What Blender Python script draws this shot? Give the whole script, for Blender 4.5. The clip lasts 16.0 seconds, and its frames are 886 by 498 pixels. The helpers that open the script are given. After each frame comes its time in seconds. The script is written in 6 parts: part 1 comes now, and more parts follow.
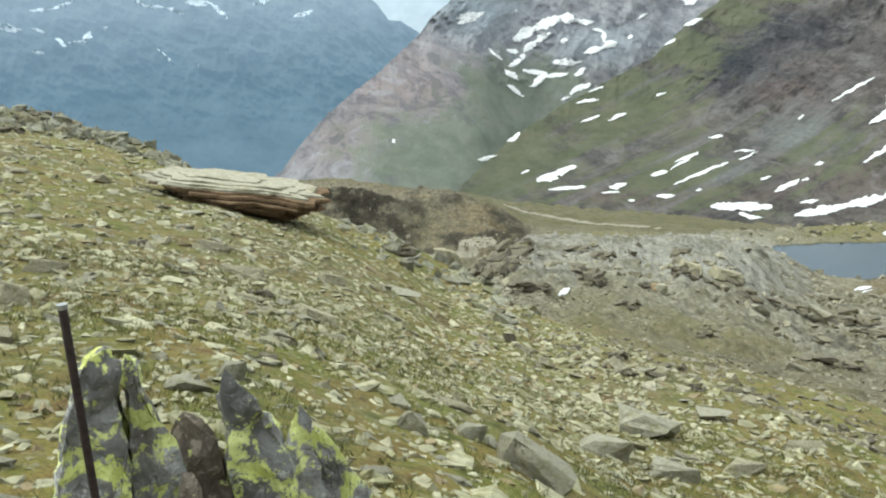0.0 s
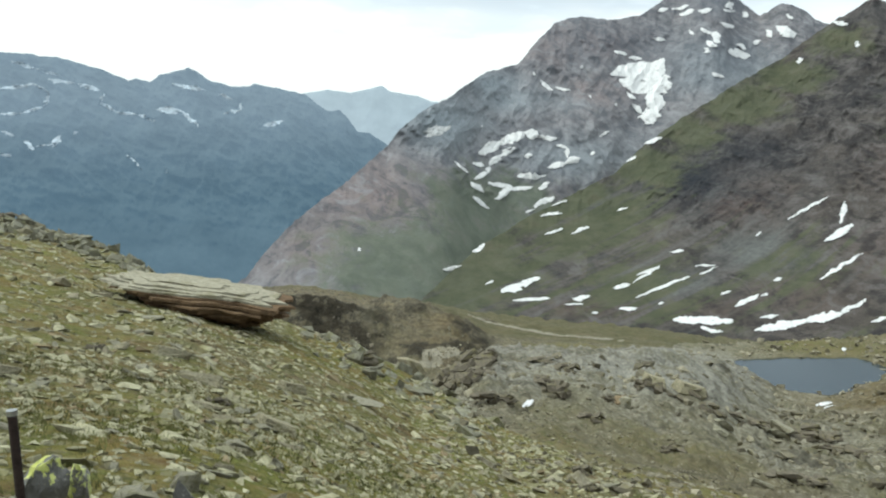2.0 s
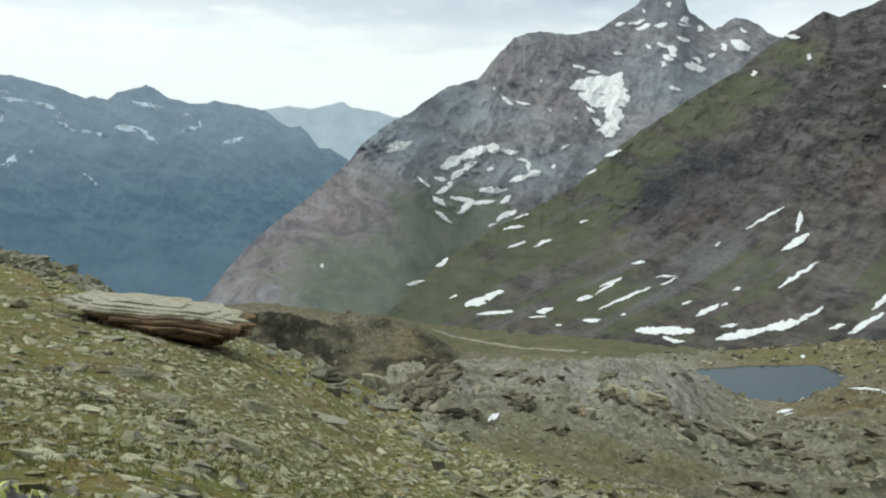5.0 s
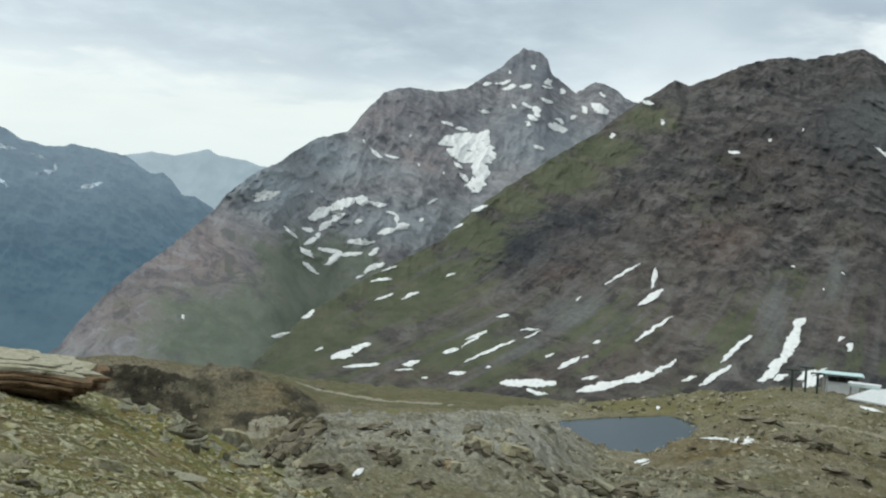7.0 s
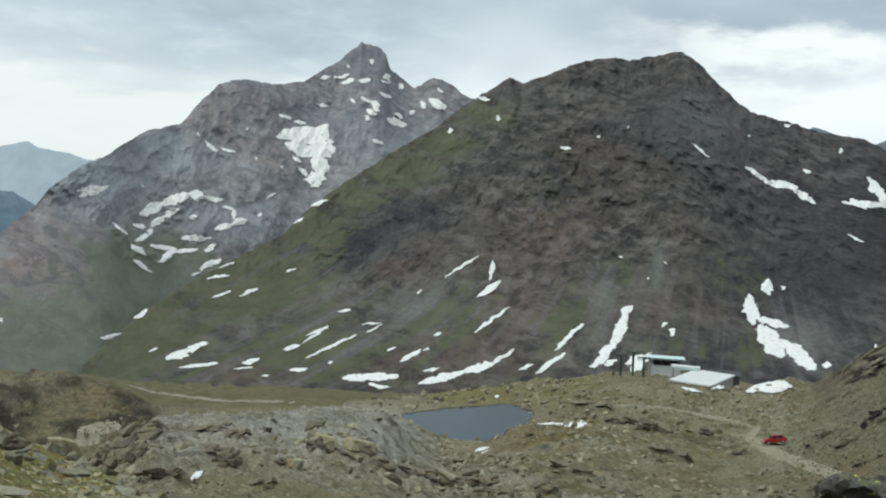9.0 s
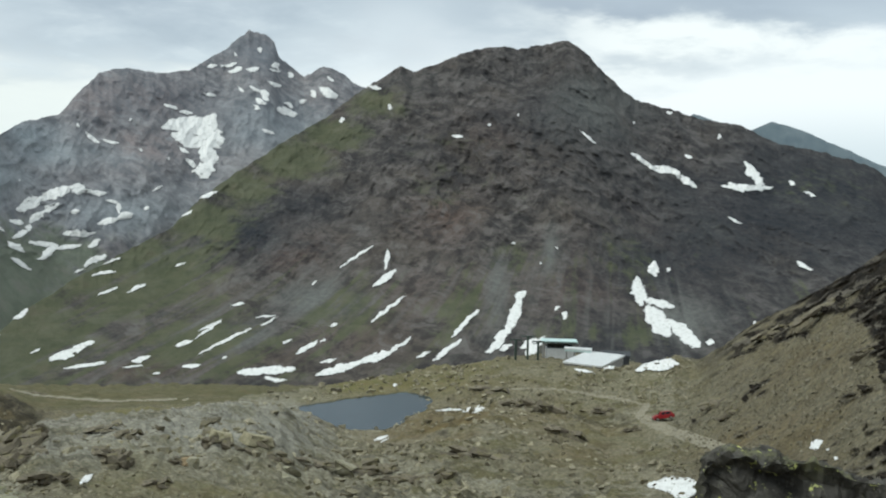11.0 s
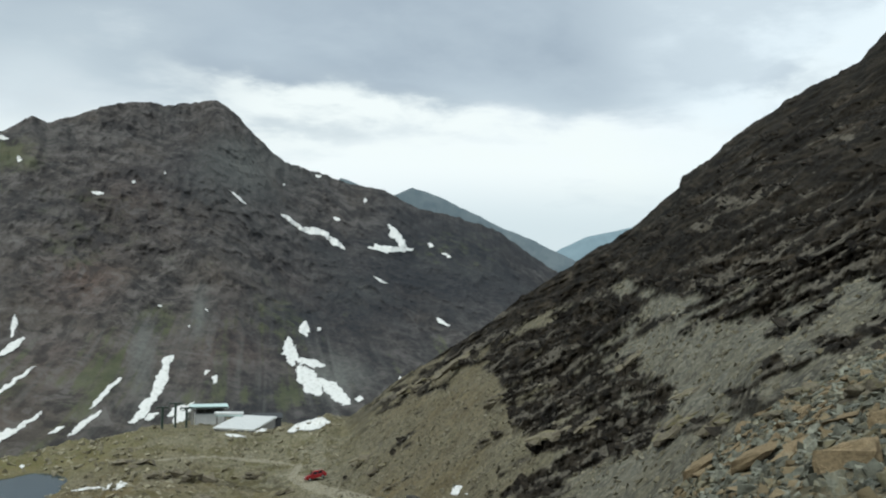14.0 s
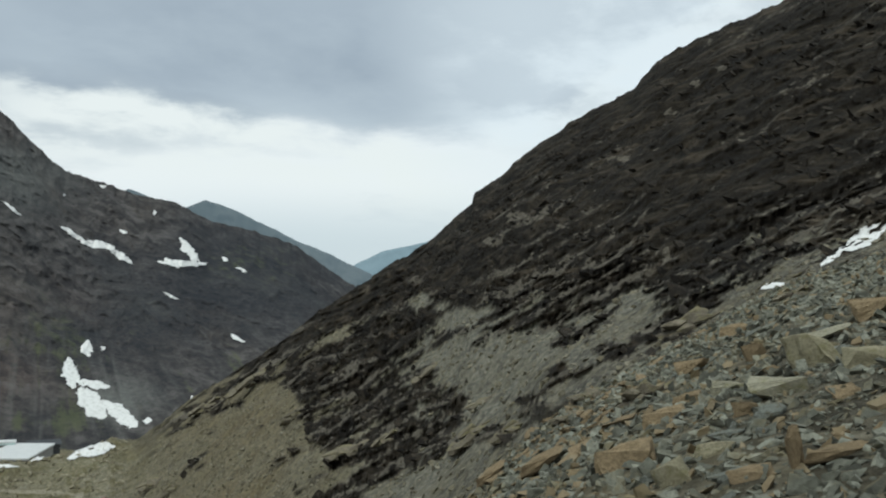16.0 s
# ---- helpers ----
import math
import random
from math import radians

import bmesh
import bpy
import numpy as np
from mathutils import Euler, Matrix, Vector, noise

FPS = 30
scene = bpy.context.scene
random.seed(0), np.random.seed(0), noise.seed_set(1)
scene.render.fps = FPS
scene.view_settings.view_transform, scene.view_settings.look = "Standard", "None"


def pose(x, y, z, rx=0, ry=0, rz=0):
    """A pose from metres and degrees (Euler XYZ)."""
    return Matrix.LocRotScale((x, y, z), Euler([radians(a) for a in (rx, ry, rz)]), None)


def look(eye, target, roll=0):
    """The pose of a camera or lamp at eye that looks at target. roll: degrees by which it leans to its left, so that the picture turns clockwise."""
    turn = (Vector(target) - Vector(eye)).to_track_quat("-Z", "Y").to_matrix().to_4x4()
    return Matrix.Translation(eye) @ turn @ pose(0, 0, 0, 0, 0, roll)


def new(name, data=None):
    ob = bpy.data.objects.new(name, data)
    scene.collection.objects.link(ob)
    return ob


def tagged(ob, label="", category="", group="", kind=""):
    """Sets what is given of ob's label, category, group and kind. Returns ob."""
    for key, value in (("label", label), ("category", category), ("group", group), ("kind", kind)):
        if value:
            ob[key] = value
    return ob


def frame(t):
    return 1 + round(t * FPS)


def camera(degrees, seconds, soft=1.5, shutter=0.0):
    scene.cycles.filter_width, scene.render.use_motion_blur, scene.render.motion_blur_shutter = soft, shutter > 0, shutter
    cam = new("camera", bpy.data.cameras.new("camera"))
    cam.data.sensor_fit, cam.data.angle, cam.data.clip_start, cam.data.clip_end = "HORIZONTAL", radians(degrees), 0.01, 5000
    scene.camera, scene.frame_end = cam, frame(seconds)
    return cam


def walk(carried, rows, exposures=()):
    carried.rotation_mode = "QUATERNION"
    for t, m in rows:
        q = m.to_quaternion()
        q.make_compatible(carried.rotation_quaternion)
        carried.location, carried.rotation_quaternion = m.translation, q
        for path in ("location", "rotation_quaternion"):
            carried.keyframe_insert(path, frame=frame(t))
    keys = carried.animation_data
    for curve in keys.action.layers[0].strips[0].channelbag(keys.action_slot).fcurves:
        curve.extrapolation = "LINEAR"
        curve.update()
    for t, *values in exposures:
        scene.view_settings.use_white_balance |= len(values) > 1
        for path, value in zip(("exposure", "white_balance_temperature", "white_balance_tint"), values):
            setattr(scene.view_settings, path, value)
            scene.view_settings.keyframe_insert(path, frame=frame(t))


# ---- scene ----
# ---- camera: a turn on the spot, held by hand ----
EYE = Vector((0.03, 0, 1.65))
cam = camera(51.9, 16.0, soft=2.1)
TURNS = [
    (0, 0.00, -14.80, -0.00), (0.5, -0.71, -11.93, -0.02), (1, -0.68, -10.49, -0.89), (1.5, -1.68, -8.69, -1.14), (2, -2.00, -7.90, -1.38),
    (2.5, -2.00, -8.10, -1.19), (3, -2.05, -8.45, -1.03), (3.5, -3.24, -8.04, -0.92), (3.7, -3.20, -8.22, -0.89), (5.8, -6.85, -5.33, -1.87),
    (6, -7.74, -4.89, -2.28), (6.5, -10.33, -3.99, -1.89), (7, -12.62, -3.42, -2.36), (7.5, -15.77, -3.17, -2.46), (8, -19.34, -3.10, -2.80),
    (8.5, -20.82, -3.06, -2.55), (8.7, -21.53, -3.17, -2.37), (10.8, -28.71, -3.99, -1.77), (11, -29.34, -3.85, -1.37), (11.5, -31.92, -2.90, -1.35),
    (12, -35.92, -2.64, -1.40), (12.5, -36.97, -1.68, -1.16), (13, -41.05, -0.42, -1.36), (13.5, -44.97, 0.26, -1.16), (14, -51.04, 0.54, -1.60),
    (14.5, -54.72, 0.90, -1.83), (15, -56.68, 1.11, -1.53), (15.5, -61.11, 0.62, -0.58), (16, -63.74, 1.75, -1.34),
]
walk(cam, [(t, pose(EYE.x, EYE.y, EYE.z, 90 + p, r, y)) for t, y, p, r in TURNS],
     exposures=((0, 0.85, 5920, 0), (0.5, 0.72, 5920, 0), (1, 0.55, 5920, 0), (2, 0.3, 5920, 0), (3.7, 0.2, 5920, 0), (7, -0.02, 5920, 0), (11, 0.0, 5920, 0), (13, 0.02, 5920, 0), (14.5, -0.12, 5920, 0), (16, -0.21, 5920, 0)))

# ---- light: bright overcast, the veiled sun ahead on the west side ----
SUN_AZ, SUN_EL, GLOW_AZ = -85, 50, -14
sun = new("sun", bpy.data.lights.new("sun", "SUN"))
sun.data.energy, sun.data.angle, sun.data.color = 1.6, radians(20), (1.0, 0.95, 0.86)
sun.matrix_world = look((0, 0, 0), (-math.sin(radians(SUN_AZ)) * math.cos(radians(SUN_EL)),
                                    -math.cos(radians(SUN_AZ)) * math.cos(radians(SUN_EL)), -math.sin(radians(SUN_EL))))


class Nodes:
    """Short hand for building a node tree."""

    def __init__(self, tree):
        self.tree = tree
        tree.nodes.clear()

    def add(self, kind):
        return self.tree.nodes.new(kind)

    def put(self, socket, value):
        if isinstance(value, bpy.types.NodeSocket):
            self.tree.links.new(value, socket)
        else:
            if isinstance(value, tuple) and len(value) == 3 and socket.type == "RGBA":
                value = (*value, 1)
            socket.default_value = value

    def math(self, op, a, b=0.0, c=None, clamp=False):
        node = self.add("ShaderNodeMath")
        node.operation, node.use_clamp = op, clamp
        self.put(node.inputs[0], a)
        self.put(node.inputs[1], b)
        if c is not None:
            self.put(node.inputs[2], c)
        return node.outputs[0]

    def mix(self, f, a, b, mode="MIX"):
        node = self.add("ShaderNodeMix")
        node.data_type, node.blend_type = "RGBA", mode
        self.put(node.inputs[0], f)
        self.put(node.inputs[6], a)
        self.put(node.inputs[7], b)
        return node.outputs[2]

    def noise(self, at, scale, detail=6.0, rough=0.6, warp=0.0):
        node = self.add("ShaderNodeTexNoise")
        self.put(node.inputs["Vector"], at)
        for key, value in (("Scale", scale), ("Detail", detail), ("Roughness", rough), ("Distortion", warp)):
            self.put(node.inputs[key], value)
        return node.outputs["Fac"]

    def voronoi(self, at, scale, feature="F1", out="Distance"):
        node = self.add("ShaderNodeTexVoronoi")
        node.feature = feature
        self.put(node.inputs["Vector"], at)
        self.put(node.inputs["Scale"], scale)
        return node.outputs[out]

    def band(self, value, low, high, to_low=0.0, to_high=1.0):
        node = self.add("ShaderNodeMapRange")
        node.interpolation_type = "SMOOTHSTEP"
        for socket, v in zip(node.inputs, (value, low, high, to_low, to_high)):
            self.put(socket, v)
        return node.outputs[0]

    def ramp(self, value, *stops):
        node = self.add("ShaderNodeValToRGB")
        self.put(node.inputs[0], value)
        while len(node.color_ramp.elements) < len(stops):
            node.color_ramp.elements.new(0.5)
        for element, (place, colour) in zip(node.color_ramp.elements, stops):
            element.position, element.color = place, (*colour, 1)
        return node.outputs[0]

    def scaled(self, at, scale, turn=(0, 0, 0), shift=(0, 0, 0)):
        node = self.add("ShaderNodeMapping")
        self.put(node.inputs["Vector"], at)
        node.inputs["Scale"].default_value = scale
        node.inputs["Rotation"].default_value = [radians(a) for a in turn]
        node.inputs["Location"].default_value = shift
        return node.outputs[0]

    def attribute(self, name):
        node = self.add("ShaderNodeAttribute")
        node.attribute_name = name
        return node.outputs["Fac"]

    def place(self):
        return self.add("ShaderNodeTexCoord").outputs["Object"]


def sky_world():
    world = bpy.data.worlds.new("overcast_sky")
    scene.world = world
    world.use_nodes = True
    n = Nodes(world.node_tree)
    way = n.add("ShaderNodeTexCoord").outputs["Generated"]
    sky = n.add("ShaderNodeTexSky")
    sky.sky_type, sky.sun_disc, sky.sun_elevation, sky.sun_rotation = "NISHITA", False, radians(SUN_EL), radians(SUN_AZ)
    split = n.add("ShaderNodeSeparateXYZ")
    n.put(split.inputs[0], way)
    x, y, z = split.outputs
    # a cloud deck seen in perspective: the higher, the larger the clouds
    up = n.math("ADD", n.math("MAXIMUM", z, 0.0), 0.20)
    deck = n.add("ShaderNodeCombineXYZ")
    n.put(deck.inputs[0], n.math("DIVIDE", x, up))
    n.put(deck.inputs[1], n.math("DIVIDE", y, up))
    deck = deck.outputs[0]
    big = n.noise(n.scaled(deck, (0.85, 0.85, 1), shift=(3.1, 1.7, 0)), 1.0, 3.0, 0.5, 0.3)
    fine = n.noise(n.scaled(deck, (3.0, 3.0, 1), shift=(3, 1, 0)), 1.0, 8.0, 0.58, 0.15)
    cover = n.math("ADD", n.math("MULTIPLY", big, 0.66), n.math("MULTIPLY", fine, 0.34))
    low = n.band(z, 0.09, 0.21)
    cover = n.math("ADD", cover, n.math("MULTIPLY", n.math("SUBTRACT", low, 0.55), 0.27))
    cloud = n.ramp(cover, (0.36, (1.06, 1.02, 1.0)), (0.45, (0.86, 0.85, 0.86)), (0.54, (0.60, 0.625, 0.665)), (0.64, (0.45, 0.48, 0.54)), (0.80, (0.37, 0.40, 0.46)))
    # an overcast sky is brightest overhead
    cloud = n.mix(n.band(z, 0.34, 0.85), cloud, (1.3, 1.3, 1.28))
    # the bright gap over the valley
    sunward = n.math("ADD", n.math("MULTIPLY", x, math.sin(radians(GLOW_AZ))), n.math("MULTIPLY", y, math.cos(radians(GLOW_AZ))))
    height = n.math("MULTIPLY", n.math("ARCSINE", z), 180 / math.pi)
    ragged = n.math("ADD", height, n.math("ADD", n.math("MULTIPLY", n.math("SUBTRACT", fine, 0.5), 5.0), n.math("MULTIPLY", n.math("SUBTRACT", big, 0.5), 3.0)))
    ahead = n.band(sunward, 0.55, 0.95)
    deck_low = n.math("MULTIPLY", n.band(sunward, 0.6, 0.85), n.math("MULTIPLY", n.band(ragged, 5.6, 7.6), n.band(height, 20, 12)))
    cloud = n.mix(n.math("MULTIPLY", deck_low, 0.6), cloud, n.ramp(fine, (0.40, (0.52, 0.555, 0.60)), (0.52, (0.68, 0.705, 0.735)), (0.62, (0.86, 0.87, 0.875))))
    veil = n.math("MULTIPLY", ahead, n.band(ragged, 8.2, 5.0))
    cloud = n.mix(n.math("MULTIPLY", veil, 0.85), cloud, (0.985, 0.955, 0.885))
    # a break in the clouds over the pass, under the slanting edge of the dark deck
    bearing = n.math("MULTIPLY", n.math("ARCTAN2", x, y), 180 / math.pi)
    edge = n.math("MULTIPLY", n.math("MAXIMUM", n.math("SUBTRACT", 64.0, bearing), 0.0), 0.12)
    edge = n.math("ADD", n.math("ADD", edge, 8.1), n.math("MULTIPLY", n.math("MAXIMUM", n.math("SUBTRACT", bearing, 65.0), 0.0), 0.6))
    under = n.math("SUBTRACT", edge, ragged)
    reach = n.math("MULTIPLY", n.band(bearing, 31, 41), n.band(bearing, 120, 85))
    deck_side = n.math("MULTIPLY", reach, n.math("MULTIPLY", n.band(under, 0.3, -1.2), n.band(height, 24, 15)))
    cloud = n.mix(n.math("MULTIPLY", deck_side, 0.6), cloud, n.ramp(fine, (0.35, (0.47, 0.505, 0.565)), (0.65, (0.66, 0.69, 0.735))))
    rift = n.math("MULTIPLY", reach, n.math("MULTIPLY", n.band(under, -0.1, 1.3), n.band(under, 6.8, 3.0)))
    rift = n.math("MULTIPLY", rift, n.band(fine, 0.40, 0.62, 1.0, 0.4))
    cloud = n.mix(rift, cloud, (1.06, 1.02, 0.975))
    # thinner cloud over the steep side
    thin_az, thin_el = radians(80), radians(16)
    over = n.math("ADD", n.math("MULTIPLY", x, math.sin(thin_az) * math.cos(thin_el)), n.math("MULTIPLY", y, math.cos(thin_az) * math.cos(thin_el)))
    over = n.band(n.math("ADD", over, n.math("MULTIPLY", z, math.sin(thin_el))), 0.93, 0.985)
    cloud = n.mix(n.math("MULTIPLY", over, n.band(fine, 0.36, 0.62, 0.9, 0.45)), cloud, (0.97, 0.98, 1.0))
    cloud = n.mix(n.math("MULTIPLY", n.band(bearing, 40, 52), n.band(height, 6.0, 1.5, 0.0, 0.75)), cloud, (0.70, 0.745, 0.775))
    cloud = n.mix(n.band(z, 0.10, -0.02, 0.0, 0.45), cloud, (0.78, 0.81, 0.82))
    both = n.add("ShaderNodeAddShader")
    for slot, (colour, strength) in enumerate(((sky.outputs[0], 0.006), (cloud, 0.95))):
        light = n.add("ShaderNodeBackground")
        n.put(light.inputs[0], colour)
        light.inputs[1].default_value = strength
        n.tree.links.new(light.outputs[0], both.inputs[slot])
    n.tree.links.new(both.outputs[0], n.add("ShaderNodeOutputWorld").inputs[0])


sky_world()


# ---- materials ----
def material(name, build, gloss=0.08):
    """build(n) gives colour, roughness, height for the bump or None, the bump's depth, and emission or None."""
    mat = bpy.data.materials.new(name)
    mat.use_nodes = True
    n = Nodes(mat.node_tree)
    colour, rough, height, depth, glow = build(n)
    shader = n.add("ShaderNodeBsdfPrincipled")
    n.put(shader.inputs["Base Color"], colour)
    n.put(shader.inputs["Roughness"], rough)
    shader.inputs["Specular IOR Level"].default_value = gloss
    if height is not None:
        bump = n.add("ShaderNodeBump")
        bump.inputs["Strength"].default_value = 0.9
        bump.inputs["Distance"].default_value = depth
        n.put(bump.inputs["Height"], height)
        n.tree.links.new(bump.outputs[0], shader.inputs["Normal"])
    if glow is not None:
        n.put(shader.inputs["Emission Color"], glow)
        shader.inputs["Emission Strength"].default_value = 1.0
    n.tree.links.new(shader.outputs[0], n.add("ShaderNodeOutputMaterial").inputs[0])
    return mat


def plain(name, colour, rough=0.6, metal=0.0, grain=0.15, scale=8.0):
    def build(n):
        spots = n.noise(n.place(), scale, 6, 0.65)
        dark = tuple(c * (1 - 2 * grain) for c in colour)
        light = tuple(min(1, c * (1 + grain)) for c in colour)
        return n.ramp(spots, (0.35, dark), (0.65, light)), rough, spots, 0.004, None
    mat = material(name, build, 0.4)
    mat.node_tree.nodes["Principled BSDF"].inputs["Metallic"].default_value = metal
    return mat


def ground_look(n):
    """Alpine turf, gravel and schist, by the masks of the ground sheet."""
    at = n.place()
    turf, dark, gravel, warm = (n.attribute(k) for k in ("turf", "dark", "gravel", "warm"))
    meadow, ledge, mottle, cool, bald = (n.attribute(k) for k in ("meadow", "ledge", "mottle", "cool", "bald"))
    huge, mid, fine, tiny = n.noise(at, 0.06, 5), n.noise(at, 0.7, 6), n.noise(at, 6, 6, 0.7), n.noise(at, 34, 5, 0.7)
    grass = n.ramp(n.noise(at, 1.1, 9, 0.72, 0.4), (0.36, (0.20, 0.122, 0.048)), (0.45, (0.285, 0.215, 0.070)), (0.52, (0.255, 0.225, 0.060)), (0.58, (0.185, 0.205, 0.046)), (0.66, (0.36, 0.305, 0.11)))
    grass = n.mix(n.band(fine, 0.50, 0.64, 0.0, 0.65), grass, (0.31, 0.27, 0.14))
    grass = n.mix(n.band(n.noise(at, 2.6, 8, 0.72), 0.36, 0.52, 0.75, 0.0), grass, (0.085, 0.09, 0.03))
    grass = n.mix(n.band(tiny, 0.35, 0.6, 0.5, 0.0), grass, (0.075, 0.072, 0.025))
    stony = n.ramp(fine, (0.3, (0.052, 0.046, 0.034)), (0.5, (0.118, 0.106, 0.078)), (0.7, (0.22, 0.20, 0.152)))
    pebbles = n.voronoi(at, 3.4, out="Color")
    stony = n.mix(1.0, stony, n.ramp(pebbles, (0.25, (0.55, 0.55, 0.55)), (0.55, (0.95, 0.95, 0.95)), (0.8, (1.5, 1.48, 1.42))), "MULTIPLY")
    stony = n.mix(n.band(mid, 0.4, 0.65, 0.0, 0.55), stony, (0.22, 0.185, 0.115))
    grey = n.ramp(n.noise(at, 1.6, 8, 0.7), (0.3, (0.105, 0.095, 0.068)), (0.5, (0.215, 0.197, 0.143)), (0.72, (0.35, 0.325, 0.245)))
    tilt = n.scaled(at, (0.11, 0.11, 0.5), turn=(14, -20, 0))
    layer = n.noise(tilt, 1.3, 11, 0.74, 0.8)
    cliff = n.ramp(layer, (0.36, (0.006, 0.005, 0.004)), (0.48, (0.014, 0.0115, 0.0085)), (0.57, (0.030, 0.0245, 0.0175)), (0.64, (0.062, 0.050, 0.036)), (0.72, (0.15, 0.128, 0.097)))
    colour = n.mix(turf, stony, grass)
    grey = n.mix(n.math("MULTIPLY", bald, n.band(mid, 0.30, 0.55, 0.45, 0.85)), grey, n.ramp(fine, (0.3, (0.19, 0.182, 0.152)), (0.65, (0.36, 0.345, 0.295))))
    scrub = n.noise(at, 0.17, 9, 0.68, 0.5)
    bumps = n.noise(n.scaled(at, (1, 1, 1), shift=(40, 9, 0)), 0.33, 9, 0.72, 0.6)
    grey = n.mix(n.math("MULTIPLY", n.band(scrub, 0.49, 0.58), n.math("ADD", 0.5, n.math("MULTIPLY", mottle, 0.35))), grey, n.ramp(fine, (0.35, (0.060, 0.056, 0.024)), (0.6, (0.135, 0.118, 0.055))))
    grey = n.mix(n.math("MULTIPLY", n.band(bumps, 0.53, 0.61), n.math("ADD", 0.7, n.math("MULTIPLY", mottle, 0.2))), grey, n.ramp(fine, (0.35, (0.035, 0.031, 0.024)), (0.65, (0.12, 0.108, 0.082))))
    grey = n.mix(n.band(bumps, 0.44, 0.38, 0.0, 0.5), grey, (0.34, 0.325, 0.27))
    grey = n.mix(0.55, grey, n.mix(1.0, grey, n.ramp(pebbles, (0.25, (0.6, 0.6, 0.6)), (0.55, (0.95, 0.95, 0.95)), (0.8, (1.4, 1.38, 1.34))), "MULTIPLY"))
    colour = n.mix(gravel, colour, grey)
    colour = n.mix(n.math("MULTIPLY", warm, n.band(huge, 0.35, 0.6, 0.5, 1.0)), colour, n.ramp(mid, (0.35, (0.075, 0.052, 0.026)), (0.55, (0.15, 0.11, 0.055)), (0.7, (0.20, 0.165, 0.085))))
    colour = n.mix(n.math("MULTIPLY", meadow, 0.85), colour, n.ramp(n.noise(at, 0.11, 8, 0.68), (0.35, (0.066, 0.064, 0.030)), (0.5, (0.096, 0.091, 0.043)), (0.6, (0.128, 0.106, 0.058)), (0.7, (0.165, 0.145, 0.10))))
    colour = n.mix(cool, colour, n.mix(1.0, colour, (0.92, 0.96, 1.06), "MULTIPLY"))
    chips = n.noise(n.scaled(at, (0.9, 0.9, 2.6), turn=(14, -20, 0)), 1.2, 8, 0.75)
    cliff = n.mix(n.band(n.math("ADD", n.math("MULTIPLY", ledge, 0.42), n.math("SUBTRACT", chips, 0.5)), 0.13, 0.28, 0.0, 0.85), cliff, n.ramp(chips, (0.35, (0.05, 0.043, 0.033)), (0.6, (0.15, 0.133, 0.105)), (0.75, (0.26, 0.24, 0.20))))
    colour = n.mix(dark, colour, cliff)
    height = n.math("ADD", n.math("MULTIPLY", fine, 0.5), n.math("MULTIPLY", n.mix(dark, tiny, n.math("MULTIPLY", layer, 7.0)), 0.6))
    return colour, 0.92, height, 0.12, None


def mountain_look(rocks, rusty, wall, scree_low, scree_high, greens):
    """Weathered rock with rusty beds, dark walls, scree chutes and alpine turf."""
    def build(n):
        at = n.place()
        turf, scree, rust, cliff = (n.attribute(k) for k in ("turf", "scree", "rust", "cliff"))
        big, mid, fine = n.noise(at, 0.011, 8, 0.62), n.noise(at, 0.045, 10, 0.72), n.noise(at, 0.22, 7, 0.72)
        beds = n.noise(n.scaled(at, (0.024, 0.024, 0.05), turn=(32, 28, 0)), 1.0, 9, 0.7, 1.0)
        crag = n.noise(n.scaled(at, (0.03, 0.03, 0.022), turn=(0, 20, 0)), 1.0, 9, 0.66, 1.4)
        rock = n.ramp(n.math("ADD", n.math("MULTIPLY", mid, 0.6), n.math("MULTIPLY", beds, 0.4)), (0.42, rocks[0]), (0.50, rocks[1]), (0.59, rocks[2]))
        rock = n.mix(n.band(big, 0.45, 0.65, 0.0, 0.5), rock, rocks[3])
        rock = n.mix(n.math("MULTIPLY", rust, n.band(mid, 0.35, 0.6, 0.3, 0.8)), rock, rusty)
        rock = n.mix(n.band(crag, 0.40, 0.50, 0.6, 0.0), rock, tuple(c * 0.75 for c in rocks[0]))
        rock = n.mix(n.band(crag, 0.54, 0.64, 0.0, 0.6), rock, tuple(c * 1.1 for c in rocks[2]))
        rock = n.mix(n.math("MULTIPLY", cliff, n.band(fine, 0.35, 0.65, 1.0, 0.68)), rock, wall)
        rock = n.mix(n.band(fine, 0.30, 0.48, 0.4, 0.0), rock, tuple(c * 0.45 for c in rocks[0]))
        stones = n.ramp(fine, (0.35, scree_low), (0.65, scree_high))
        colour = n.mix(n.math("MULTIPLY", scree, n.band(mid, 0.3, 0.5, 0.7, 1.0)), rock, stones)
        green = n.ramp(n.noise(at, 0.035, 7, 0.65), (0.35, greens[0]), (0.55, greens[1]), (0.72, greens[2]))
        patchy = n.band(n.math("ADD", turf, n.math("MULTIPLY", n.math("SUBTRACT", mid, 0.5), 1.7)), 0.20, 0.70)
        colour = n.mix(n.math("MULTIPLY", n.math("MULTIPLY", patchy, n.band(turf, 0.02, 0.2)), 0.75), colour, green)
        return colour, 0.95, n.math("ADD", n.math("MULTIPLY", mid, 0.7), n.math("MULTIPLY", fine, 0.4)), 4.0, None
    return build


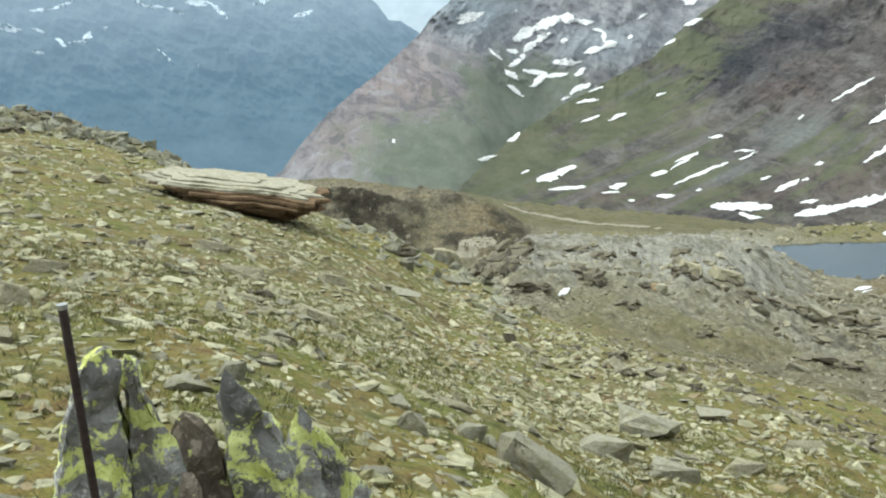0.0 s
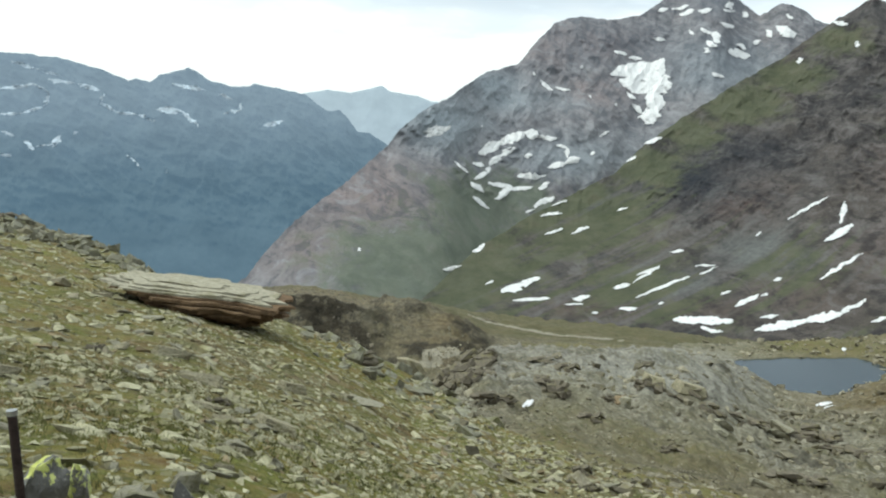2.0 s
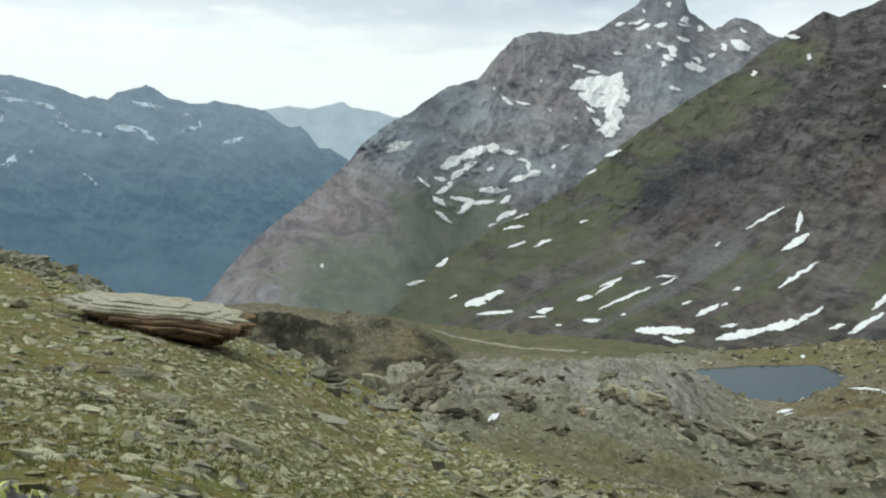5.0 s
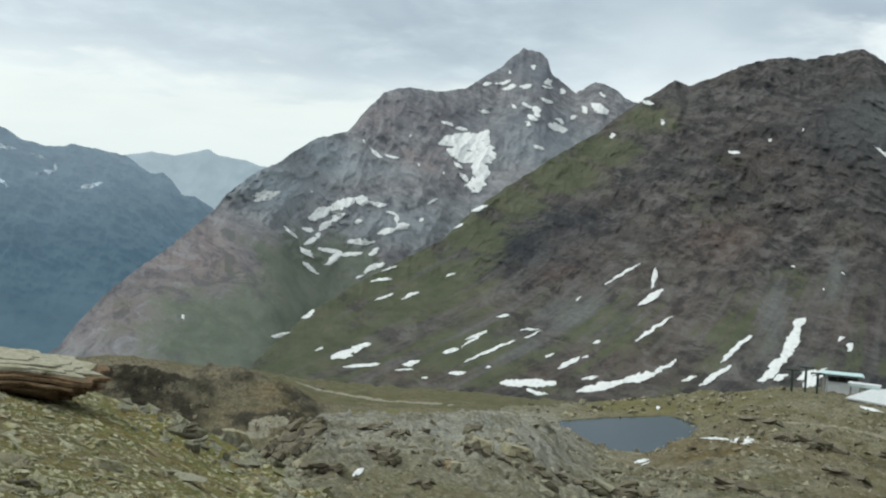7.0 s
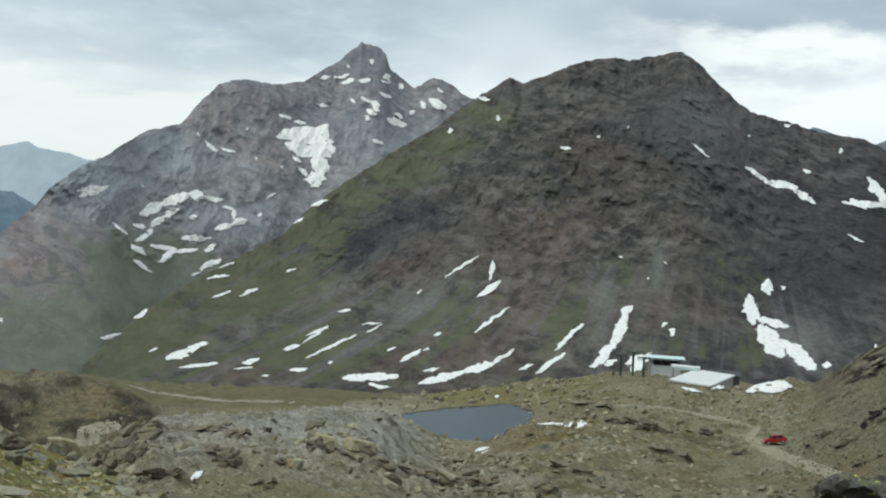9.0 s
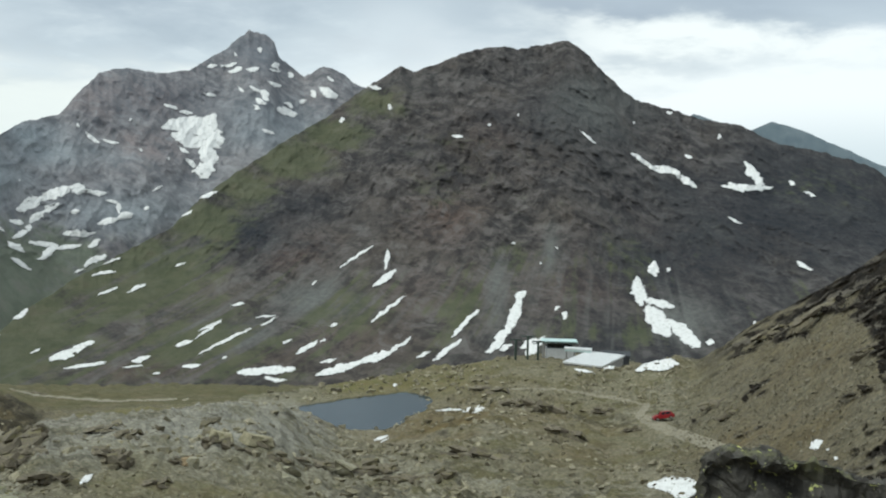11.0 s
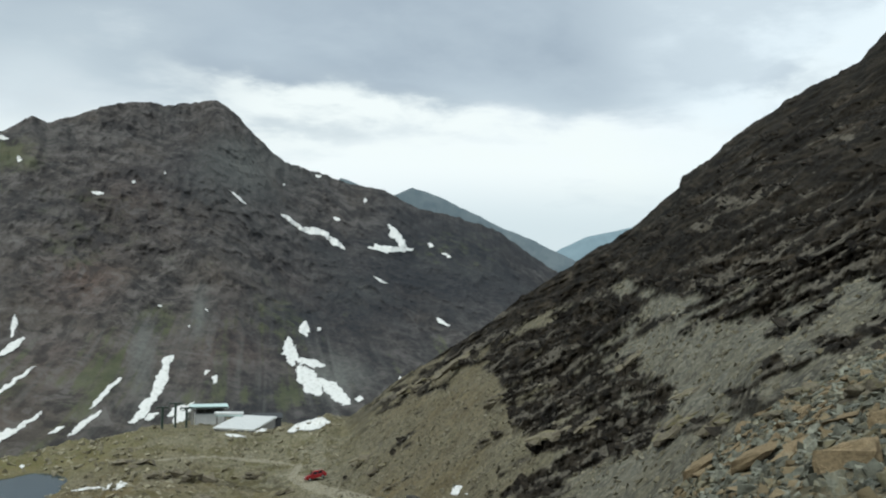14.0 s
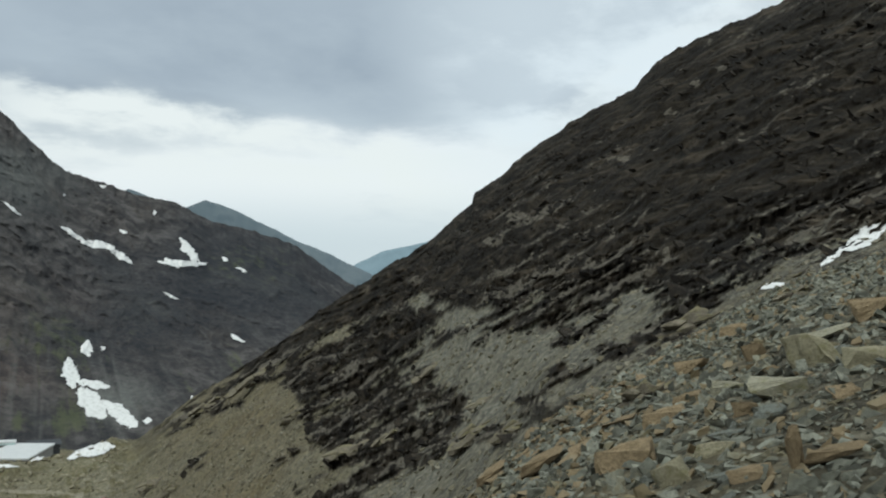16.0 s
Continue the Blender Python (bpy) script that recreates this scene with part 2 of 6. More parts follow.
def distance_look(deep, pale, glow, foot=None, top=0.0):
    """A far range with its haze painted in as glow; foot: its colour down in the valley, top: the height of its crest.
    """
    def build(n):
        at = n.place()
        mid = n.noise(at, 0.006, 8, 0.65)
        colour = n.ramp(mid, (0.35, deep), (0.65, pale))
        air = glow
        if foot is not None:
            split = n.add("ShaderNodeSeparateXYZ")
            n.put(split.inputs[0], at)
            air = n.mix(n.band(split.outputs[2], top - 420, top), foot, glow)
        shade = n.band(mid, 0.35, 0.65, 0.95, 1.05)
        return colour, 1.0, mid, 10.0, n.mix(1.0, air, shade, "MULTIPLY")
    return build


def snow_look(n):
    at = n.place()
    dirt = n.noise(at, 0.35, 8, 0.7)
    return n.ramp(dirt, (0.30, (0.44, 0.43, 0.40)), (0.50, (0.70, 0.69, 0.67))), 0.7, n.noise(at, 1.2, 5), 0.2, None


def stone_look(light, dark, moss, lichen=0.0, rust=0.0, split=(1, 1, 5)):
    def build(n):
        at = n.place()
        chance = n.add("ShaderNodeNewGeometry").outputs["Random Per Island"]
        grain, spots = n.noise(at, 9, 8, 0.7), n.noise(at, 2.2, 6, 0.65, 0.4)
        base = n.mix(chance, dark, light)
        base = n.mix(n.band(grain, 0.35, 0.65, 0.55, 0.0), base, tuple(c * 0.45 for c in dark))
        if rust:
            pick = n.band(n.math("FRACT", n.math("MULTIPLY", chance, 7.3)), 1 - rust, 1.0 - rust * 0.6)
            base = n.mix(n.math("MULTIPLY", pick, 0.8), base, (0.235, 0.175, 0.10))
        base = n.mix(n.band(spots, 0.50, 0.66, 0.0, 0.7), base, moss)
        if lichen:
            stain, crust = n.noise(at, 4, 9, 0.72, 0.6), n.noise(at, 19, 8, 0.7)
            base = n.mix(n.band(stain, 0.42, 0.56, 0.75, 0.0), base, tuple(c * 0.42 for c in dark))
            base = n.mix(n.band(crust, 0.55, 0.62, 0.0, 0.6), base, tuple(min(0.6, c * 1.45) for c in light))
            blot = n.band(n.noise(at, 11.0, 9, 0.70, 0.4), 0.66 - lichen * 0.10, 0.70 - lichen * 0.10)
            base = n.mix(blot, base, n.ramp(grain, (0.3, (0.42, 0.44, 0.08)), (0.6, (0.66, 0.68, 0.28))))
        return base, 0.9, n.math("ADD", grain, n.math("MULTIPLY", n.noise(n.scaled(at, split), 7, 5), 0.6)), 0.03, None
    return build


M_GROUND = material("alpine_ground", ground_look)
M_MOUNTAIN = material("mountain_rock", mountain_look(((0.042, 0.040, 0.040), (0.086, 0.077, 0.072), (0.145, 0.133, 0.125), (0.100, 0.083, 0.068)), (0.116, 0.078, 0.064), (0.028, 0.031, 0.037),
                                                     (0.103, 0.105, 0.099), (0.162, 0.160, 0.149), ((0.074, 0.083, 0.047), (0.100, 0.107, 0.060), (0.123, 0.114, 0.074))))
# distance haze is mixed into this rock and turf: paler and bluer throughout
M_PEAK = material("hazed_peak_rock", mountain_look(((0.129, 0.130, 0.142), (0.198, 0.192, 0.198), (0.273, 0.269, 0.275), (0.231, 0.204, 0.200)), (0.254, 0.192, 0.178), (0.131, 0.142, 0.162),
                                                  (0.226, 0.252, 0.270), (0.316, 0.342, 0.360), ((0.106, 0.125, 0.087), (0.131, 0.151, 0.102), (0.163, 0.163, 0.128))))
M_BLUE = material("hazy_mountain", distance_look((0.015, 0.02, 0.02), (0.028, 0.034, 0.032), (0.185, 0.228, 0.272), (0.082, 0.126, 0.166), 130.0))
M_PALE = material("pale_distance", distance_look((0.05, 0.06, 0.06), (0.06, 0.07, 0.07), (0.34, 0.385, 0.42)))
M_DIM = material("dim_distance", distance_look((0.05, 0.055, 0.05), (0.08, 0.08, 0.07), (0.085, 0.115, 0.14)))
M_SNOW = material("old_snow", snow_look)
# the haze in front of the blue range is put into its snow's colour
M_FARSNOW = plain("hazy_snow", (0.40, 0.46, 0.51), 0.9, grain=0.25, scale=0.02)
M_STONE = material("schist_stones", stone_look((0.48, 0.45, 0.295), (0.27, 0.25, 0.155), (0.20, 0.185, 0.075), 0.0, 0.10))
M_BOULDER = material("schist_boulder", stone_look((0.398, 0.358, 0.242), (0.275, 0.245, 0.163), (0.173, 0.157, 0.075), 0.0, 0.0))
M_DARKROCK = material("dark_schist", stone_look((0.225, 0.196, 0.143), (0.112, 0.096, 0.072), (0.180, 0.160, 0.078)))
M_TALUS = material("talus_slabs", stone_look((0.306, 0.305, 0.244), (0.066, 0.065, 0.052), (0.173, 0.144, 0.083), 0.0, 0.15))
M_TAN = material("tan_slabs", stone_look((0.33, 0.25, 0.15), (0.22, 0.165, 0.10), (0.12, 0.09, 0.055)))
M_LICHEN = material("lichen_rock", stone_look((0.40, 0.385, 0.36), (0.28, 0.27, 0.25), (0.14, 0.115, 0.095), 1.5, 0.0, (4, 4, 0.8)))
M_BLACKLICHEN = material("black_lichen_rock", stone_look((0.115, 0.108, 0.094), (0.074, 0.068, 0.060), (0.203, 0.203, 0.091), 0.6))
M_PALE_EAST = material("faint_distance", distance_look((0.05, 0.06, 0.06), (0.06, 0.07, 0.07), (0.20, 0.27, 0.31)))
M_WATER = material("lake_water", lambda n: ((0.022, 0.036, 0.042), 0.2, n.noise(n.scaled(n.place(), (1, 1, 1)), 1.5, 4), 0.02, None), 0.5)
M_ROAD = plain("gravel_road", (0.235, 0.21, 0.15), 0.95, grain=0.12, scale=2.0)
M_PALESTONE = material("pale_schist", stone_look((0.37, 0.345, 0.255), (0.26, 0.24, 0.175), (0.18, 0.165, 0.075)))
M_BOULDER_STUFF = material("plateau_stones", stone_look((0.416, 0.376, 0.267), (0.125, 0.109, 0.077), (0.187, 0.163, 0.077)))
M_SLOPE = material("slope_stones", stone_look((0.307, 0.280, 0.211), (0.127, 0.112, 0.079), (0.138, 0.115, 0.062)))
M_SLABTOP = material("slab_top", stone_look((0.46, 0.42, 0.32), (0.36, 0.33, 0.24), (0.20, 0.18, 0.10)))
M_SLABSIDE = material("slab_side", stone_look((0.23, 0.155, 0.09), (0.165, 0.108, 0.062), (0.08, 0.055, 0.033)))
M_BROWNFIN = material("brown_fin_rock", stone_look((0.30, 0.245, 0.19), (0.21, 0.17, 0.135), (0.10, 0.075, 0.05), 0.7, 0.0, (4, 4, 0.8)))
M_RUST = plain("rusty_steel", (0.045, 0.030, 0.026), 0.7, 0.4, 0.25, 60)
M_STEEL = plain("bare_steel", (0.45, 0.45, 0.44), 0.4, 0.9, 0.1, 40)
M_CONCRETE = plain("weathered_concrete", (0.30, 0.29, 0.27), 0.9, scale=2.0)
M_ROOF = plain("pale_sheet_roof", (0.62, 0.62, 0.61), 0.45, scale=1.5, grain=0.06)
M_TEALROOF = plain("teal_sheet", (0.50, 0.62, 0.60), 0.5, scale=1.5, grain=0.06)
M_DARKWALL = plain("dark_cladding", (0.045, 0.047, 0.052), 0.7, grain=0.1, scale=1.0)
M_GREENSTEEL = plain("green_steel", (0.05, 0.075, 0.06), 0.5, 0.3)
M_RED = plain("red_paint", (0.26, 0.014, 0.018), 0.35, grain=0.04)
M_TYRE = plain("black_rubber", (0.02, 0.02, 0.02), 0.8)
M_DARKGLASS = plain("dark_glass", (0.015, 0.018, 0.02), 0.08, grain=0.05)
M_GRASS = plain("dry_grass", (0.145, 0.145, 0.045), 0.9, grain=0.3, scale=1.2)
M_LEDGE = material("dark_ledges", stone_look((0.040, 0.034, 0.027), (0.008, 0.007, 0.006), (0.06, 0.048, 0.034)))
M_GATE = plain("grey_gate", (0.20, 0.20, 0.19), 0.6)
M_RIM = material("rim_rock", stone_look((0.33, 0.315, 0.235), (0.16, 0.15, 0.105), (0.17, 0.165, 0.07)))
M_SLATE = material("green_slate", stone_look((0.23, 0.238, 0.205), (0.13, 0.135, 0.115), (0.13, 0.11, 0.07)))


# ---- shapes ----
TABLE = np.random.RandomState(5).permutation(4096).astype(np.int32)
VALUES = np.random.RandomState(6).uniform(-1, 1, 4096).astype(np.float32)


SKEW = np.array(Euler((0.61, 0.43, 0.52)).to_matrix())


def lattice(p):
    """Smooth value noise in -1..1 at the points p (n x 3)."""
    cell = np.floor(p)
    f = p - cell
    f = (f * f * f * (f * (f * 6 - 15) + 10)).astype(np.float32)
    x, y, z = cell.astype(np.int32).T
    fx, fy, fz = f.T
    total = 0.0
    for dx in (0, 1):
        kx = TABLE[(x + dx) & 4095] + y
        for dy in (0, 1):
            ky = TABLE[(kx + dy) & 4095] + z
            near, far = VALUES[TABLE[ky & 4095]], VALUES[TABLE[(ky + 1) & 4095]]
            w = (fx if dx else 1 - fx) * (fy if dy else 1 - fy)
            total = total + w * (near + (far - near) * fz)
    return total


def fractal(p, octaves=5, gain=0.5, ridged=False):
    """Sum of octaves of lattice noise; ridged: sharp crests, 0..1."""
    total, amp, norm = np.zeros(len(p)), 1.0, 0.0
    q = p @ SKEW
    for o in range(octaves):
        v = lattice(q)
        q = (q @ SKEW) * 2.03 + 17.3
        total += amp * ((1 - np.abs(v)) ** 2 if ridged else v)
        norm += amp
        amp *= gain
    return total / norm


def smooth(x, low, high):
    t = np.clip((x - low) / (high - low), 0, 1)
    return t * t * (3 - 2 * t)


def azel(p):
    """Azimuth (clockwise from ahead) and elevation of points, in degrees, from the standpoint."""
    d = p - np.array(EYE)
    return np.degrees(np.arctan2(d[..., 0], d[..., 1])), np.degrees(np.arctan2(d[..., 2], np.hypot(d[..., 0], d[..., 1])))


def polar(az, r, z):
    return np.stack([r * np.sin(np.radians(az)), r * np.cos(np.radians(az)), z], -1)


def spot(az, el, r):
    """The place r metres off (in plan) in a direction."""
    return Vector((EYE.x + r * math.sin(radians(az)), EYE.y + r * math.cos(radians(az)), EYE.z + r * math.tan(radians(el))))


def mesh_from(name, verts, faces, mat, soft=True):
    """A mesh from numpy arrays: verts n x 3, faces m x 3 or m x 4."""
    me = bpy.data.meshes.new(name)
    n, m, k = len(verts), len(faces), faces.shape[1]
    me.vertices.add(n)
    me.vertices.foreach_set("co", np.asarray(verts, np.float32).ravel())
    me.loops.add(m * k)
    me.loops.foreach_set("vertex_index", np.asarray(faces, np.int32).ravel())
    me.polygons.add(m)
    me.polygons.foreach_set("loop_start", np.arange(0, m * k, k, dtype=np.int32))
    me.polygons.foreach_set("use_smooth", np.full(m, soft))
    me.update(calc_edges=True)
    me.validate()
    me.materials.append(mat)
    return me


def part(name, bm, mat, parent, label=""):
    """Link a bmesh as one mesh object under a thing or a part."""
    me = bpy.data.meshes.new(name)
    bm.to_mesh(me)
    bm.free()
    me.materials.append(mat)
    ob = new(name, me)
    ob.parent = parent
    return tagged(ob, label)


def grid_faces(rows, cols):
    i = np.arange(rows * cols).reshape(rows, cols)
    return np.stack([i[:-1, :-1], i[:-1, 1:], i[1:, 1:], i[1:, :-1]], -1).reshape(-1, 4)


def masks(me, **values):
    for key, v in values.items():
        me.attributes.new(key, "FLOAT", "POINT").data.foreach_set("value", np.asarray(np.clip(v, 0, 1), np.float32).ravel())


def blobs(az, el, *spots):
    """Soft patches in direction space: (azimuth, elevation, half width, half height, weight)."""
    total = np.zeros_like(az)
    for a, e, wa, we, k in spots:
        total = np.maximum(total, k * np.exp(-((az - a) / wa) ** 2 - ((el - e) / we) ** 2))
    return total


def sheet_normals(v):
    du, dv = np.gradient(v, axis=1), np.gradient(v, axis=0)
    n = np.cross(du, dv)
    n /= np.linalg.norm(n, axis=-1, keepdims=True) + 1e-12
    return np.where(n[..., 2:3] < 0, -n, n)


def curve(az, *keys):
    """(azimuth, elevation, distance) keys to elevation and distance at az."""
    k = np.array(keys)
    return np.interp(az, k[:, 0], k[:, 1]), np.interp(az, k[:, 0], k[:, 2])


def range_sheet(az0, az1, cols, rows, foot, crest, back, power=1.25, relief=0.0, grain=0.01, jag=0.0, ribs=0.0, seed=0.0, fall=((0, 0), (1, 0)), calm=None, folds=0.0):
    """A mountain's face as a grid of points: from its foot up to its crest, and a short way down behind it."""
    az = np.linspace(az0, az1, cols)
    fe, fr = curve(az, *foot)
    ce, cr = curve(az, *crest)
    line = np.stack([az * 0.9, az * 0 + seed, az * 0], -1)
    teeth = ce + jag * (0.6 + fractal(line * 1.3, 4, 0.6) + 0.5 * fractal(line * 5 + 3, 3, 0.6))
    # the body of the face runs in smooth folds; only the crest has the sharp outline
    wide_by = max(3, int(1.6 / (az[1] - az[0])))
    fe, fr, ce, cr = (np.convolve(np.pad(c, wide_by, "edge"), np.hanning(2 * wide_by + 1) / wide_by, "valid") for c in (fe, fr, ce, cr))
    s = np.concatenate([np.linspace(0, 1, rows), np.linspace(1, 1.35, 26)[1:]])[:, None]
    t = np.minimum(s, 1)
    zf = EYE.z + fr * np.tan(np.radians(fe))
    zc = EYE.z + cr * np.tan(np.radians(ce + (teeth - ce) * smooth(t, 0.55, 1.0)))
    r = fr + (cr - fr) * s
    z = zf + (zc - zf) * (0.55 * t ** power + 0.45 * t) - np.maximum(s - 1, 0) * (cr - fr) * back
    v = polar(np.broadcast_to(az, r.shape), r, z)
    p = v.reshape(-1, 3)
    low = smooth(t, 0.16, 0.60) * 0.88 + 0.12
    # gullies and buttresses run down the fall line, which leans as the face turns
    lean = np.interp(az, [k for k, _ in fall], [k for _, k in fall])
    el = np.degrees(np.arctan2(z - EYE.z, r))
    if calm is not None:
        low = low * calm(np.broadcast_to(az, r.shape), el)
    across = np.broadcast_to(az, r.shape) + lean * (el + 12)
    warp = fractal(p * grain * 0.6 + 9, 4).reshape(r.shape)
    wide = np.broadcast_to(az, r.shape) + 0.18 * lean * (el + 12)
    flow = np.stack([across * 0.30 + 1.1 * warp, el * 0.22 + 0.8 * warp, np.full(r.shape, seed)], -1).reshape(-1, 3)
    face = np.stack([wide * 0.85 + 0.7 * warp, el * 0.95 + 0.25 * wide, np.full(r.shape, seed + 4)], -1).reshape(-1, 3)
    n1 = fractal(face, 6, 0.62, ridged=True).reshape(r.shape) - 0.45
    n3 = fractal(face * 0.3 + 5, 3, 0.5).reshape(r.shape)
    n2 = fractal(flow, 5, 0.5, ridged=True).reshape(r.shape) - 0.5
    # the rock juts out or stands back along the line of sight, so that the skyline keeps its shape
    ray = v - np.array(EYE)
    ray /= np.linalg.norm(ray, axis=-1, keepdims=True)
    v = v - ray * ((relief * n1 + ribs * n2 + folds * n3) * low)[..., None]
    return v


def add_sheet(name, v, mat, label, category):
    rows, cols = v.shape[:2]
    ob = new(name, mesh_from(name, v.reshape(-1, 3), grid_faces(rows, cols), mat))
    return tagged(ob, label, category, kind="structure")


# ---- the ground: one sheet from the standpoint to the horizon, as spokes of (distance, elevation) ----
SPOKES = []


def spoke(az, near, edge, basin, rim, valley):
    stations = [(0.02, -89.3), (0.5, -73.0), (1.4, -50.0), *near, *edge, *basin, *rim, *valley]
    SPOKES.append((az, stations))


DEEP = ((1000, -17), (1500, -17), (2600, -13.5), (4900, -9.8))
FLOOR = ((1000, -13.2), (1500, -13.0), (2600, -11), (4900, -9.0))
spoke(-180, ((3, -30), (8, -12)), ((20, 2), (30, 5)), ((60, 8), (90, 9), (120, 9), (160, 9)), ((200, 8), (300, 5)), ((420, 0), (700, -6), *FLOOR))
spoke(-100, ((3, -30), (8, -13)), ((25, -2), (33, -2)), ((60, -4), (90, -8), (120, -12), (160, -15)), ((200, -17), (300, -17)), ((420, -17), (700, -17), *DEEP))
spoke(-40, ((3, -30), (8, -16)), ((30, -4.5), (40, -7)), ((80, -20), (120, -22), (160, -22), (200, -22)), ((240, -22), (300, -21)), ((420, -20), (700, -18), *DEEP))
spoke(-25, ((3, -33), (8, -17.5)), ((34, -5.8), (40, -7.5)), ((80, -20), (120, -22), (160, -22), (200, -22)), ((240, -22), (300, -21)), ((420, -20), (700, -18), *DEEP))
spoke(-19, ((3, -33), (8, -18.5)), ((32, -7.5), (40, -9.7)), ((80, -20), (120, -21), (160, -20), (190, -19)), ((200, -17), (300, -16)), ((420, -15), (700, -14), *DEEP))
spoke(-14, ((3, -33), (8, -19.5)), ((25, -9.9), (32, -12.5)), ((80, -20), (120, -20), (160, -18), (190, -15.5)), ((200, -11.6), (300, -10.6)), ((420, -10.6), (700, -10.7), *DEEP))
spoke(-7.4, ((3, -34), (8, -21.5)), ((24, -12.4), (32, -15)), ((80, -20), (120, -19), (160, -17), (190, -15)), ((200, -10.7), (300, -10.3)), ((420, -10.4), (700, -10.5), *DEEP))
spoke(-3, ((3, -34), (8, -23)), ((24, -14.1), (32, -17)), ((80, -19), (120, -18), (160, -16.5), (190, -15)), ((203, -11.2), (300, -10.9)), ((420, -11), (700, -11.1), *DEEP))
spoke(0.6, ((3, -34), (8, -24)), ((24, -15.9), (32, -18.5)), ((60, -18), (90, -17.0), (130, -16.4), (180, -15.2)), ((222, -11.5), (300, -11.3)), ((420, -11.3), (700, -11.2), *FLOOR))
spoke(3.2, ((3, -34), (8, -25)), ((22, -17.2), (32, -19)), ((60, -17.6), (90, -15.3), (130, -16.3), (180, -15.1)), ((222, -12.3), (300, -12.1)), ((420, -11.9), (700, -11.6), *FLOOR))
spoke(4.4, ((3, -34), (8, -25.4)), ((21, -17.9), (32, -19.4)), ((60, -17.4), (92, -14.4), (130, -16.1), (185, -15.1)), ((222, -13.0), (300, -12.4)), ((420, -12.1), (700, -11.7), *FLOOR))
spoke(5.2, ((3, -34), (8, -25.7)), ((20, -18.4), (32, -19.7)), ((60, -17.3), (96, -13.9), (130, -15.9), (190, -15.1)), ((220, -13.6), (300, -12.7)), ((420, -12.3), (700, -11.8), *FLOOR))
spoke(6.2, ((3, -35), (8, -26)), ((20, -18.9), (30, -20)), ((60, -17.3), (100, -13.9), (130, -15.5), (190, -15)), ((220, -14), (300, -12.9)), ((420, -12.4), (700, -11.9), *FLOOR))
spoke(10, ((3, -35), (8, -28)), ((18, -20), (30, -20.5)), ((60, -17.9), (100, -13.85), (130, -15), (190, -14.5)), ((220, -13.8), (300, -13.1)), ((420, -12.6), (700, -12.1), *FLOOR))
spoke(16, ((3, -36), (8, -30)), ((15, -22), (30, -21)), ((60, -19), (110, -13.5), (140, -14), (185, -14)), ((215, -13.5), (300, -13.2)), ((420, -12.7), (700, -12.2), *FLOOR))
spoke(19.5, ((3, -36), (8, -30.7)), ((14, -22.9), (30, -21.3)), ((60, -19.5), (116, -14.4), (150, -13.7), (186, -14.1)), ((215, -12.9), (300, -13.2)), ((420, -12.9), (700, -12.4), *FLOOR))
spoke(21.2, ((3, -36), (8, -31)), ((14, -23.3), (30, -21.5)), ((60, -19.8), (120, -15.4), (160, -14.4), (190, -14.0)), ((215, -12.6), (300, -13.2)), ((420, -12.9), (700, -12.4), *FLOOR))
spoke(23, ((3, -36), (8, -31.5)), ((13.5, -23.7), (30, -21.8)), ((60, -20), (115, -16.6), (160, -15.5), (190, -14.0)), ((216, -12.4), (300, -13.6)), ((420, -13.2), (700, -12.6), *FLOOR))
spoke(25, ((3, -36), (8, -32)), ((13, -24), (30, -22)), ((60, -20), (110, -17), (165, -15.7), (190, -14)), ((217, -12.1), (300, -14)), ((420, -13.5), (700, -12.7), *FLOOR))
spoke(29, ((3, -36), (8, -32)), ((13, -25), (30, -22.5)), ((60, -20.5), (110, -17), (165, -15.2), (190, -13.6)), ((225, -11.3), (300, -14)), ((420, -13.5), (700, -12.8), *FLOOR))
spoke(33, ((3, -36), (8, -32)), ((13, -26), (30, -23)), ((60, -21), (110, -17.5), (165, -14.3), (190, -12.9)), ((224, -10.8), (275, -10.6)), ((420, -13.5), (700, -12.9), *FLOOR))
spoke(36.5, ((3, -36), (8, -32)), ((13, -26), (30, -23.3)), ((60, -21), (110, -17.5), (165, -14.7), (190, -13.2)), ((216, -10.95), (275, -10.1)), ((420, -13.5), (700, -12.9), *FLOOR))
spoke(40, ((3, -36), (8, -32)), ((13, -26), (30, -23.5)), ((60, -21), (110, -17.5), (165, -15.0), (190, -13.6)), ((214, -11.1), (275, -10.1)), ((420, -13.5), (700, -12.9), *FLOOR))
spoke(42.5, ((3, -36), (8, -31.5)), ((13, -25.8), (30, -23.5)), ((60, -20.8), (110, -17.1), (162, -14.8), (190, -13.2)), ((218, -10.6), (280, -10.6)), ((420, -13.5), (700, -12.9), *FLOOR))
spoke(45, ((3, -36), (8, -31)), ((13, -25.5), (30, -23.5)), ((60, -20.5), (110, -16.6), (160, -14.5), (190, -12.7)), ((225, -9.7), (300, -14)), ((420, -13.5), (700, -12.9), *FLOOR))
spoke(50.5, ((3, -36), (8, -29)), ((12, -25), (30, -23)), ((60, -20.5), (100, -16.2), (135, -12), (170, -8.8)), ((208, -6.8), (300, -13)), ((420, -13), (700, -12.9), *FLOOR))
spoke(55, ((3, -35), (8, -27)), ((12, -24), (28, -22)), ((55, -19), (85, -14.5), (115, -10), (150, -6)), ((185, -3.5), (260, -9)), ((420, -12), (700, -12.9), *FLOOR))
spoke(60, ((3, -34), (8, -23)), ((13, -18.5), (24, -18.5)), ((48, -16.5), (75, -12), (105, -7), (135, -2.3)), ((162, 0.3), (240, -6)), ((420, -12), (700, -12.9), *FLOOR))
